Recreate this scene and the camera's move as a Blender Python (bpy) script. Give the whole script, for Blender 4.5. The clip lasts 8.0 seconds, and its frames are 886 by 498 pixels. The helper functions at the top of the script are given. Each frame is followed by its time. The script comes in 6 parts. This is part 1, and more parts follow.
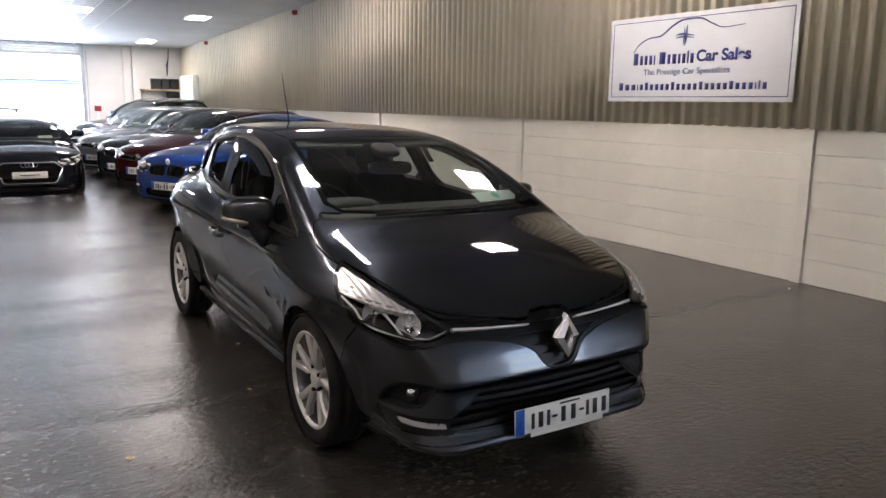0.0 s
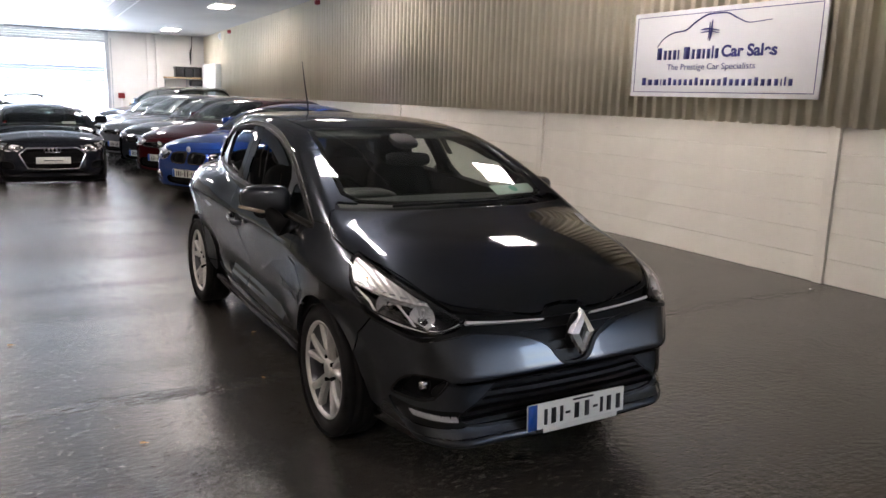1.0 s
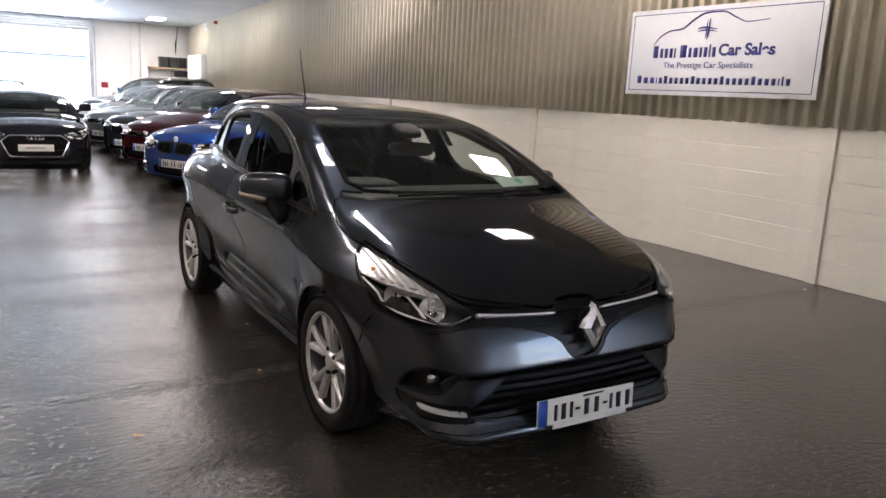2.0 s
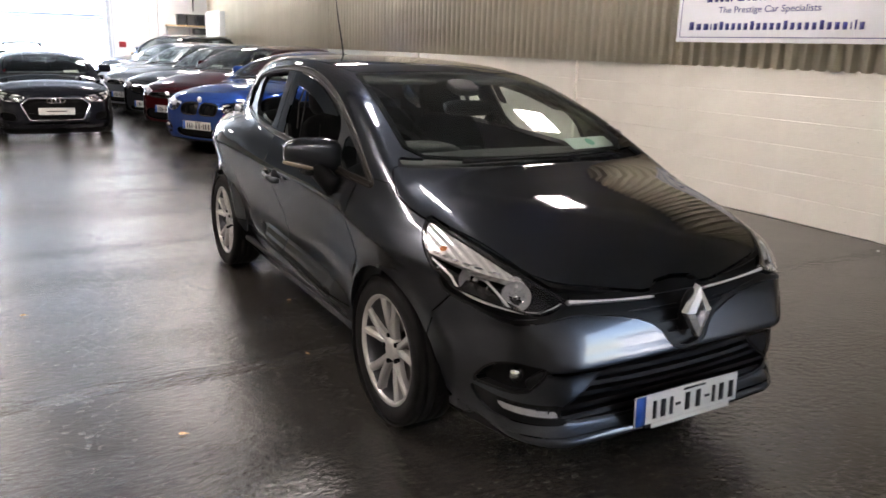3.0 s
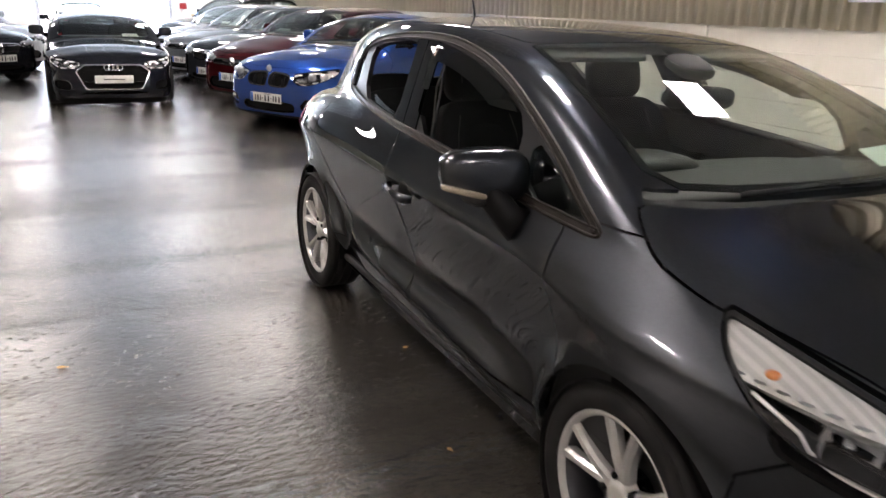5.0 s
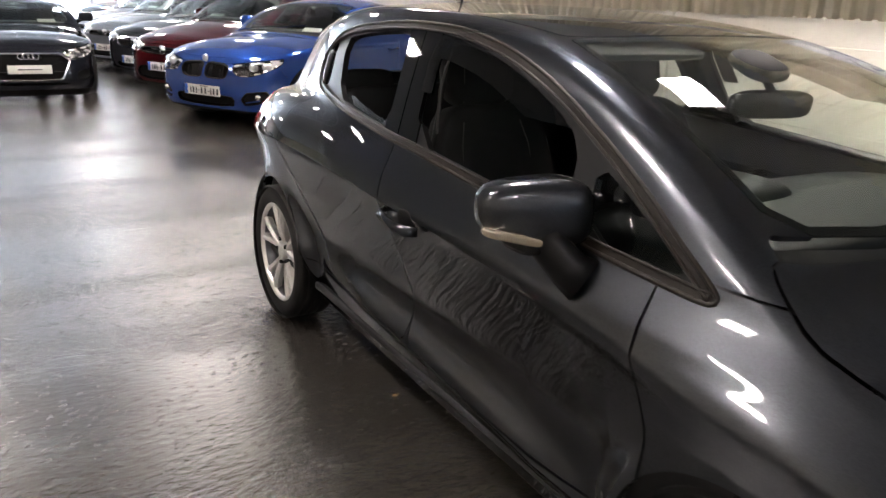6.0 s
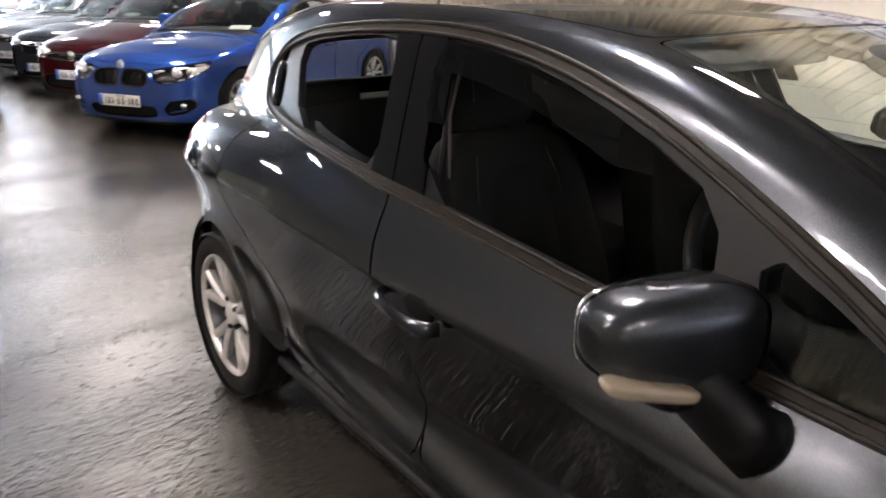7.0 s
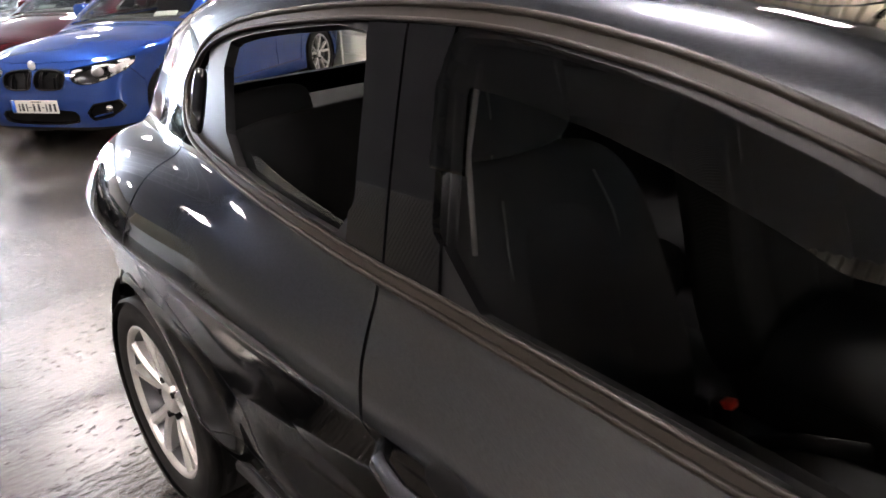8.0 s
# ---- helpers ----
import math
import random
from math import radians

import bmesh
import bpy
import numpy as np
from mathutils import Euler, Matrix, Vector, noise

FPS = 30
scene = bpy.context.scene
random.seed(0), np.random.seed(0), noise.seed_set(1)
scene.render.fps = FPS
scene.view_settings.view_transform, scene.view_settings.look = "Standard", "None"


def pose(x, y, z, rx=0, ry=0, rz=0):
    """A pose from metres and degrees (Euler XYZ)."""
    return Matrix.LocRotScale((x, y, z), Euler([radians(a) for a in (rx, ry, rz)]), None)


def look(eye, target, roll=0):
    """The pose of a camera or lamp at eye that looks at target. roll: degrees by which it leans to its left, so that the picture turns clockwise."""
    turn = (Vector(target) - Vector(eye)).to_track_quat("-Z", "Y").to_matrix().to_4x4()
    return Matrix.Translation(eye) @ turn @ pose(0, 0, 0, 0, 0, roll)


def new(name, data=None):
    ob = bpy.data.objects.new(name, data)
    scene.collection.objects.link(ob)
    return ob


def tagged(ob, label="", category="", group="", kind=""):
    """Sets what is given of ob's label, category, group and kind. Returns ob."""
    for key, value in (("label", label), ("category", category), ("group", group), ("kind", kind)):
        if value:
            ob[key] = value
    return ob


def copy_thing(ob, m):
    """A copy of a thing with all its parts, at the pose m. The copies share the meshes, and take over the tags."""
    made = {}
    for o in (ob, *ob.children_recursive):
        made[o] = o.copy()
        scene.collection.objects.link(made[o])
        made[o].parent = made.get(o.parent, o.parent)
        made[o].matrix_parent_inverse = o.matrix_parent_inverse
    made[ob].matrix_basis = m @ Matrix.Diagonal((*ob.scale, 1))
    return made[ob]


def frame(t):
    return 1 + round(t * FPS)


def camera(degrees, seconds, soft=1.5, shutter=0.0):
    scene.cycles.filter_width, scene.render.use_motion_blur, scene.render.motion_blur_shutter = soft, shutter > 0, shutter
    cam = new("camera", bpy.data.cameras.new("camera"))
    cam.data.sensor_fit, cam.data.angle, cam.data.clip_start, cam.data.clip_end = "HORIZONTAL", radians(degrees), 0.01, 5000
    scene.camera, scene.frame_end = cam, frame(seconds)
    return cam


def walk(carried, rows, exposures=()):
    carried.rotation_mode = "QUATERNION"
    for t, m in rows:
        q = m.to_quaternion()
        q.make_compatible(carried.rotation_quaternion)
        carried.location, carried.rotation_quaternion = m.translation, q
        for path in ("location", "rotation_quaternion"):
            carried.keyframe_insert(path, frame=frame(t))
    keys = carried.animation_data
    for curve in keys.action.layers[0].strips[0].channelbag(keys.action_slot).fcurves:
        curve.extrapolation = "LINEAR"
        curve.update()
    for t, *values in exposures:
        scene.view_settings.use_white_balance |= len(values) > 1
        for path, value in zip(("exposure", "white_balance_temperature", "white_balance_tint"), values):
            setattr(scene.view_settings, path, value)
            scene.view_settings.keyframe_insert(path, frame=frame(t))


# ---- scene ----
cam = camera(60.5, 8.0, shutter=0.4)
PATH = [
    (0, (-2.038, -3.182, 1.584), (-0.997, -1.516, 1.21), 0.8),
    (0.5, (-2.03, -3.183, 1.583), (-1.012, -1.505, 1.199), 0.9),
    (1, (-2.017, -3.171, 1.579), (-1.019, -1.483, 1.185), 1.7),
    (2.3, (-2.085, -2.922, 1.522), (-1.035, -1.27, 1.11), 3.1),
    (2.5, (-2.076, -2.811, 1.543), (-1.028, -1.171, 1.082), 2.0),
    (3, (-2.052, -2.601, 1.514), (-1.068, -0.937, 1.001), 1.8),
    (3.5, (-1.97, -2.33, 1.522), (-1.045, -0.639, 0.987), 1.4),
    (4, (-1.974, -2.012, 1.494), (-1.044, -0.323, 0.962), 2.9),
    (4.5, (-1.993, -1.695, 1.496), (-1.027, -0.038, 0.932), 2.6),
    (5, (-1.906, -1.267, 1.483), (-1.049, 0.437, 0.879), 1.9),
    (5.2, (-1.889, -1.11, 1.502), (-1.014, 0.583, 0.894), 2.6),
    (6.3, (-1.819, -0.458, 1.465), (-0.798, 1.138, 0.823), 1.7),
    (6.5, (-1.782, -0.289, 1.465), (-0.756, 1.302, 0.818), 1.6),
    (7, (-1.633, 0.038, 1.471), (-0.508, 1.556, 0.814), 0.2),
    (7.5, (-1.511, 0.327, 1.468), (-0.254, 1.734, 0.806), -0.7),
    (8, (-1.296, 0.626, 1.462), (-0.113, 2.06, 0.724), -3.8),
]
walk(cam, [(t, look(eye, target, roll)) for t, eye, target, roll in PATH], [(0, 3.48, 6500, 18), (2.5, 3.72, 6500, 18), (3.5, 3.98, 6500, 17), (4.5, 4.04, 6500, 17), (6, 4.26, 6500, 16), (7, 4.3, 6500, 17), (8, 4.66, 6500, 20)])

# ---------------------------------------------------------------- sky, sun and ceiling light
world = bpy.data.worlds.new("sky")
scene.world = world
world.use_nodes = True
wn = world.node_tree.nodes
sky = wn.new("ShaderNodeTexSky")
sky.sky_type = "NISHITA"
sky.sun_disc = False
sky.sun_elevation, sky.sun_rotation = radians(54), radians(214)
wn["Background"].inputs["Strength"].default_value = 0.15
world.node_tree.links.new(sky.outputs["Color"], wn["Background"].inputs["Color"])

sun = new("sun", bpy.data.lights.new("sun", "SUN"))
sun.data.energy, sun.data.angle, sun.data.color = 5.0, radians(0.6), (1.0, 0.95, 0.88)
sun.matrix_world = look((-20, -30, 50), (0, 0, 0))
# daylight off the sunlit yard, coming in low through the far door
yard = new("door_daylight", bpy.data.lights.new("door_daylight", "AREA"))
yard.data.shape, yard.data.size, yard.data.size_y = "RECTANGLE", 3.3, 1.1
yard.data.energy, yard.data.color = 62.0, (0.70, 0.86, 1.0)
yard.matrix_world = look((-0.49, 24.2, 1.05), (-0.49, 0.0, 1.05))
PANEL_GLOW = 8.0


# ---------------------------------------------------------------- shape arithmetic
def knots(*pairs):
    """A smooth curve through (place, value) pairs, as a function on arrays."""
    px = np.array([p[0] for p in pairs], float)
    py = np.array([p[1] for p in pairs], float)
    d = np.diff(py) / np.diff(px)
    m = np.empty(len(px))
    m[1:-1] = (d[:-1] * np.diff(px)[1:] + d[1:] * np.diff(px)[:-1]) / (px[2:] - px[:-2])
    flat = np.zeros(len(px), bool)
    flat[1:-1] = d[:-1] * d[1:] <= 0
    m[flat] *= 0.3
    m[0], m[-1] = d[0], d[-1]
    tx = np.linspace(px[0], px[-1], 600)
    i = np.clip(np.searchsorted(px, tx) - 1, 0, len(px) - 2)
    h = px[i + 1] - px[i]
    s = (tx - px[i]) / h
    ty = ((2 * s**3 - 3 * s**2 + 1) * py[i] + (s**3 - 2 * s**2 + s) * h * m[i]
          + (3 * s**2 - 2 * s**3) * py[i + 1] + (s**3 - s**2) * h * m[i + 1])
    def curve(v):
        v = np.asarray(v, float)
        r = np.interp(v, tx, ty)
        return r + np.where(v < px[0], (v - px[0]) * m[0], 0) + np.where(v > px[-1], (v - px[-1]) * m[-1], 0)
    return curve


def smax(a, b, k):
    h = np.maximum(k - np.abs(a - b), 0) / k
    return np.maximum(a, b) + h * h * k * 0.25


def smin(a, b, k):
    return -smax(-a, -b, k)


def rounded(points, turns=2):
    """A closed polygon with its corners cut round."""
    p = np.array(points, float)
    for _ in range(turns):
        q = np.roll(p, -1, axis=0)
        p = np.stack([p * 0.78 + q * 0.22, p * 0.22 + q * 0.78], 1).reshape(-1, 2)
    return p


def poly_dist(u, v, poly):
    """Signed distance to a closed polygon, negative inside."""
    best = np.full(u.shape, 1e9)
    inside = np.zeros(u.shape, bool)
    n = len(poly)
    for i in range(n):
        ax, ay = poly[i]
        bx, by = poly[(i + 1) % n]
        ex, ey = bx - ax, by - ay
        t = np.clip(((u - ax) * ex + (v - ay) * ey) / (ex * ex + ey * ey + 1e-12), 0, 1)
        best = np.minimum(best, (u - ax - t * ex) ** 2 + (v - ay - t * ey) ** 2)
        if abs(ey) > 1e-12:
            cross = ((ay > v) != (by > v)) & (u < (v - ay) * ex / ey + ax)
            inside ^= cross
    return np.where(inside, -1, 1) * np.sqrt(best)


class Shape:
    """The solid of a car's body: smooth curves met with one another. x across, -y ahead, front axle at y 0."""

    def __init__(self, *, half, swell, flares, deck, deck_drop, shoulder, nose, nose_sweep, nose_hook, nose_round, tail, tail_sweep, floor_z, front_lift, cab, lean, lean2, roof, roof_drop, rail, screen, screen_bow, screen_scale, back, back_bow, back_scale, blend, spine, rise=None, relief=None, deck_kink=None):
        self.half, self.swell, self.flares, self.deck, self.deck_drop, self.shoulder, self.nose, self.nose_sweep, self.nose_hook = half, swell, flares, deck, deck_drop, shoulder, nose, nose_sweep, nose_hook
        self.nose_round, self.tail, self.tail_sweep, self.floor_z, self.front_lift, self.cab, self.lean, self.lean2, self.roof = nose_round, tail, tail_sweep, floor_z, front_lift, cab, lean, lean2, roof
        self.roof_drop, self.rail, self.screen, self.screen_bow, self.screen_scale, self.back, self.back_bow, self.back_scale, self.blend = roof_drop, rail, screen, screen_bow, screen_scale, back, back_bow, back_scale, blend
        self.spine, self.rise, self.relief, self.deck_kink = spine, rise, relief, deck_kink

    def dist(self, p):
        x, y, z = np.abs(p[..., 0]), p[..., 1], p[..., 2]
        side = self.half(y) + self.swell(z if self.rise is None else z - self.rise(y))
        if self.relief is not None:
            side = side + self.relief(y, z)
        for fy, fz, sy, sz, up in self.flares:
            side = side + up * np.exp(-((y - fy) / sy) ** 2 - ((z - fz) / sz) ** 2)
        drop = self.deck_drop * (x / 0.75) ** 2.4
        if self.deck_kink is not None:
            d = x - self.deck_kink
            drop = 0.66 * drop + 0.13 * (d + np.hypot(d, 0.02)) * np.clip((0.35 - y) / 0.3, 0, 1)
        lower = smax(x - side, z - (self.deck(y) - drop), self.shoulder)
        nose = self.nose(z) + self.nose_sweep * x**2 + self.nose_hook * np.maximum(x - 0.48, 0) ** 2
        lower = smax(lower, nose - y, self.nose_round)
        tail = self.tail(z) - self.tail_sweep * x**2
        lower = smax(lower, y - tail, 0.12)
        lower = smax(lower, self.floor_z + self.front_lift * np.exp(-((y + 0.75) / 0.22) ** 2) - z, 0.03)
        up = z - 1.0
        glass = self.cab(y) - self.lean * up - self.lean2 * up * np.abs(up)
        cabin = smax(x - glass, z - (self.roof(y) - self.roof_drop * (x / 0.55) ** 2.3), self.rail)
        screen = self.screen(z) + self.screen_bow * (x / 0.66) ** 2
        cabin = smax(cabin, (screen - y) * self.screen_scale, 0.05)
        back = self.back(z) - self.back_bow * x**2
        cabin = smax(cabin, (y - back) * self.back_scale, 0.07)
        cabin = smax(cabin, 0.875 - z, 0.02)
        return smin(lower, cabin, self.blend)

    def normal(self, p):
        e = 0.0015
        n = np.stack([self.dist(p + e * np.eye(3)[i]) - self.dist(p - e * np.eye(3)[i]) for i in range(3)], -1)
        return n / np.maximum(np.linalg.norm(n, axis=-1, keepdims=True), 1e-9)

    def side_x(self, y, z):
        """How far out the flank lies at y and z."""
        y, z = np.asarray(y, float), np.asarray(z, float)
        a, b = np.full(y.shape, 0.05), np.full(y.shape, 1.3)
        for _ in range(32):
            m = (a + b) / 2
            out = self.dist(np.stack([m, y, z], -1)) > 0
            a, b = np.where(out, a, m), np.where(out, m, b)
        return a

    def front_y(self, x, z):
        """Where the nose lies at x and z."""
        a, b = -1.5, 0.2
        for _ in range(40):
            m = (a + b) / 2
            if self.dist(np.array([[x, m, z]]))[0] > 0:
                a = m
            else:
                b = m
        return b

    def skin(self, fan, along, tail, rows):
        """The body's half at x <= 0 as points, normals and triangles: rays from a spine, each followed to the surface."""
        ya, yb, z0 = self.spine
        lo = -0.46
        s = np.concatenate([np.linspace(0, 1, fan, endpoint=False), 1 + np.linspace(0, 1, along, endpoint=False), 2 + np.linspace(0, 1, tail)])
        az = np.where(s < 1, s * np.pi / 2, np.where(s < 2, np.pi / 2, (s - 1) * np.pi / 2))
        oy = np.where(s < 1, ya, np.where(s < 2, ya + (yb - ya) * (s - 1), yb))
        el = np.linspace(lo, np.pi / 2, rows)
        d = np.stack([-np.sin(az)[:, None] * np.cos(el), -np.cos(az)[:, None] * np.cos(el), np.ones(len(az))[:, None] * np.sin(el)], -1)
        d[np.abs(d) < 1e-12] = 0
        o = np.zeros_like(d)
        o[..., 1], o[..., 2] = oy[:, None], z0
        a, b = np.full(d.shape[:2], 0.05), np.full(d.shape[:2], 3.5)
        for _ in range(30):
            m = (a + b) / 2
            out = self.dist(o + m[..., None] * d) > 0
            a, b = np.where(out, a, m), np.where(out, m, b)
        p = o + a[..., None] * d
        n = self.normal(p)
        c, r = p.shape[:2]
        k = np.arange(c * r).reshape(c, r)
        q = np.stack([k[:-1, :-1], k[:-1, 1:], k[1:, 1:], k[1:, :-1]], -1).reshape(-1, 4)
        t = np.concatenate([q[:, [0, 1, 2]], q[:, [0, 2, 3]]])
        return p.reshape(-1, 3), n.reshape(-1, 3), t


def clip(part_mesh, f):
    """The part of a triangle mesh in which f (given per point) is negative, cut along f = 0."""
    p, n, t = part_mesh
    inside = f < 0
    count = inside[t].sum(1)
    out = [t[count == 3]]
    base = len(p)
    one = t[count == 1]
    two = t[count == 2]
    def roll(tri, want):
        flag = inside[tri] == want
        k = flag.argmax(1)
        i = (k[:, None] + np.arange(3)) % 3
        return np.take_along_axis(tri, i, 1)
    one, two = roll(one, True), roll(two, False)
    edges = np.concatenate([one[:, [0, 1]], one[:, [0, 2]], two[:, [0, 1]], two[:, [0, 2]]])
    if len(edges):
        key = np.sort(edges, 1)
        uniq, inv = np.unique(key, axis=0, return_inverse=True)
        inv = inv.reshape(-1)
        fa, fb = f[uniq[:, 0]], f[uniq[:, 1]]
        w = np.clip(fa / (fa - fb), 0.0, 1.0)[:, None]
        np_ = p[uniq[:, 0]] * (1 - w) + p[uniq[:, 1]] * w
        nn = n[uniq[:, 0]] * (1 - w) + n[uniq[:, 1]] * w
        nn /= np.maximum(np.linalg.norm(nn, axis=1, keepdims=True), 1e-9)
        idx = base + inv
        a, b = len(one), len(two)
        e1, e2, e3, e4 = idx[:a], idx[a:2 * a], idx[2 * a:2 * a + b], idx[2 * a + b:]
        out.append(np.stack([one[:, 0], e1, e2], 1))
        out.append(np.stack([e3, two[:, 1], two[:, 2]], 1))
        out.append(np.stack([e3, two[:, 2], e4], 1))
        p, n = np.concatenate([p, np_]), np.concatenate([n, nn])
    t = np.concatenate(out)
    used, inv = np.unique(t, return_inverse=True)
    return p[used], n[used], inv.reshape(-1, 3)


def carve(rest, region, gap=0.004):
    """Cuts a region (a function of points, negative inside) out of a skin: the piece, and what is left of it."""
    f = region(rest[0])
    return clip(rest, f + gap / 2), clip(rest, gap / 2 - f)


def mirrored(m):
    p, n, t = m
    s = np.array([-1.0, 1, 1])
    return p * s, n * s, t[:, ::-1]


def both(m):
    """A half skin and its mirror image, welded along the middle."""
    a, b = m, mirrored(m)
    p, n, t = np.concatenate([a[0], b[0]]), np.concatenate([a[1], b[1]]), np.concatenate([a[2], b[2] + len(a[0])])
    key = np.round(p, 5)
    mid = np.abs(p[:, 0]) < 1e-5
    ids = np.arange(len(p))
    seen = {}
    for i in np.nonzero(mid)[0]:
        ids[i] = seen.setdefault((key[i, 1], key[i, 2]), i)
    return p, n, ids[t]


def flanged(m, depth=0.012):
    """The skin with its free edges turned inward, so that a panel has a thickness."""
    p, n, t = m
    if depth <= 0 or not len(t):
        return p, n, t
    e = np.concatenate([t[:, [0, 1]], t[:, [1, 2]], t[:, [2, 0]]])
    key = np.sort(e, 1)
    _, first, cnt = np.unique(key, axis=0, return_index=True, return_counts=True)
    e = e[first[cnt == 1]]
    a, b = e[:, 0], e[:, 1]
    pa, pb = p[a], p[b]
    fn = np.cross(pb - pa, n[a])
    ln = np.linalg.norm(fn, axis=1)
    ok = ln > 1e-9
    a, b, pa, pb, fn = a[ok], b[ok], pa[ok], pb[ok], fn[ok] / ln[ok][:, None]
    k = len(a)
    q = np.concatenate([pa, pb, pb - n[b] * depth, pa - n[a] * depth])
    i = np.arange(k) + len(p)
    faces = np.concatenate([np.stack([i + k, i, i + 3 * k], 1), np.stack([i + k, i + 3 * k, i + 2 * k], 1)])
    return np.concatenate([p, q]), np.concatenate([n, np.tile(fn, (4, 1))]), np.concatenate([t, faces])


HATCH_SWELL = knots((0.1, -0.165), (0.2, -0.138), (0.30, -0.112), (0.40, -0.102), (0.50, -0.094), (0.60, -0.074), (0.70, -0.049), (0.78, -0.0225), (0.826, -0.005), (0.845, 0.0), (0.862, -0.005), (0.90, -0.021), (0.96, -0.049), (1.03, -0.084), (1.1, -0.13))
SILL_Z = knots((0.2, 0.30), (0.55, 0.328), (1.0, 0.362), (1.7, 0.398), (2.1, 0.415))


def hatch_relief(y, z):
    """The scooped ledge low on the doors, and the lips of the wheel arches."""
    d = z - SILL_Z(y)
    fade = np.clip((y - 0.36) / 0.3, 0, 1) * np.clip((2.12 - y) / 0.45, 0, 1)
    ledge = 0.036 * fade * np.exp(-np.where(d > 0, d / 0.075, d / 0.035) ** 2)
    lips, tuck = 0, -HATCH_SWELL(z)
    for hub in (0.0, 2.589):
        r = np.hypot(y - hub, z - 0.312)
        lips = lips + np.clip(tuck - 0.052, 0, 1) * np.exp(-np.where(r > 0.355, (r - 0.355) / 0.05, 0) ** 2) * np.clip((z - 0.26) / 0.16, 0, 1)
    scoop = 0.020 * np.exp(-((z - 0.53) / 0.15) ** 2) * np.clip((y - 0.38) / 0.35, 0, 1) * np.clip((2.2 - y) / 0.4, 0, 1)
    return ledge + lips - scoop


HATCH = Shape(
    half=knots((-0.9, 0.68), (-0.6, 0.745), (-0.35, 0.792), (0, 0.83), (0.5, 0.828), (1.0, 0.826), (1.5, 0.828), (2.0, 0.824), (2.6, 0.786), (2.95, 0.715), (3.3, 0.62)),
    swell=HATCH_SWELL,
    rise=knots((-0.9, -0.08), (-0.15, -0.065), (0.1, -0.045), (0.38, -0.008), (0.8, 0.004), (1.3, 0.016), (1.8, 0.032), (2.3, 0.036), (2.7, 0.02), (3.2, 0.0)),
    relief=hatch_relief, deck_kink=0.64,
    flares=[(0.0, 0.60, 0.40, 0.22, 0.022), (2.62, 0.72, 0.46, 0.26, 0.016), (2.86, 0.56, 0.24, 0.16, 0.03), (-0.70, 0.30, 0.22, 0.13, 0.045), (-0.62, 0.62, 0.22, 0.12, -0.014)],
    deck=knots((-0.95, 0.66), (-0.80, 0.755), (-0.6, 0.845), (-0.4, 0.922), (-0.2, 0.978), (0.0, 1.02), (0.12, 1.03), (0.5, 1.015), (1.2, 1.035), (1.6, 1.06), (2.0, 1.085), (2.4, 1.08), (3.2, 1.04)),
    deck_drop=0.076, shoulder=0.10,
    nose=knots((0.12, -0.75), (0.19, -0.83), (0.222, -0.866), (0.245, -0.871), (0.268, -0.855), (0.29, -0.841), (0.4, -0.838), (0.475, -0.838), (0.505, -0.868), (0.56, -0.857), (0.63, -0.836), (0.7, -0.813), (0.77, -0.785), (0.9, -0.68)),
    nose_sweep=0.055, nose_hook=1.3, nose_round=0.13,
    tail=knots((0.2, 3.06), (0.35, 3.17), (0.55, 3.20), (0.8, 3.165), (1.0, 3.10), (1.2, 3.0)), tail_sweep=0.20,
    floor_z=0.185, front_lift=0.03,
    cab=knots((-0.2, 0.70), (0.15, 0.742), (0.5, 0.757), (1.0, 0.762), (1.5, 0.755), (2.0, 0.715), (2.5, 0.63), (3.0, 0.50)),
    lean=0.40, lean2=0.12, roof=knots((0.6, 1.35), (0.88, 1.395), (1.1, 1.425), (1.4, 1.447), (1.8, 1.452), (2.26, 1.437), (2.6, 1.39), (2.95, 1.31)),
    roof_drop=0.032, rail=0.07,
    screen=knots((0.6, -0.75), (0.9, -0.25), (1.03, 0.02), (1.2, 0.375), (1.4, 0.89), (1.5, 1.2)), screen_bow=0.058, screen_scale=0.40,
    back=knots((0.6, 3.2), (1.0, 3.08), (1.2, 2.97), (1.4, 2.84), (1.5, 2.76)), back_bow=0.16, back_scale=0.9,
    blend=0.03, spine=(0.30, 2.35, 0.42))


# ---------------------------------------------------------------- materials
def material(name, color=(0.5, 0.5, 0.5), rough=0.5, metal=0.0, coat=0.0, coat_rough=0.03, spec=0.5):
    m = bpy.data.materials.new(name)
    m.use_nodes = True
    b = m.node_tree.nodes["Principled BSDF"]
    b.inputs["Base Color"].default_value = (*color, 1)
    b.inputs["Roughness"].default_value = rough
    b.inputs["Metallic"].default_value = metal
    b.inputs["Coat Weight"].default_value = coat
    b.inputs["Coat Roughness"].default_value = coat_rough
    b.inputs["Specular IOR Level"].default_value = spec
    return m


def node(m, kind, **sets):
    n = m.node_tree.nodes.new(kind)
    for key, value in sets.items():
        n.inputs[key.replace("_", " ")].default_value = value
    return n


def wire(m, a, b):
    m.node_tree.links.new(a, b)


def coords(m, scale=(1, 1, 1), space="Object"):
    tc = m.node_tree.nodes.new("ShaderNodeTexCoord")
    mp = m.node_tree.nodes.new("ShaderNodeMapping")
    mp.inputs["Scale"].default_value = scale
    wire(m, tc.outputs[space], mp.inputs["Vector"])
    return mp.outputs["Vector"]


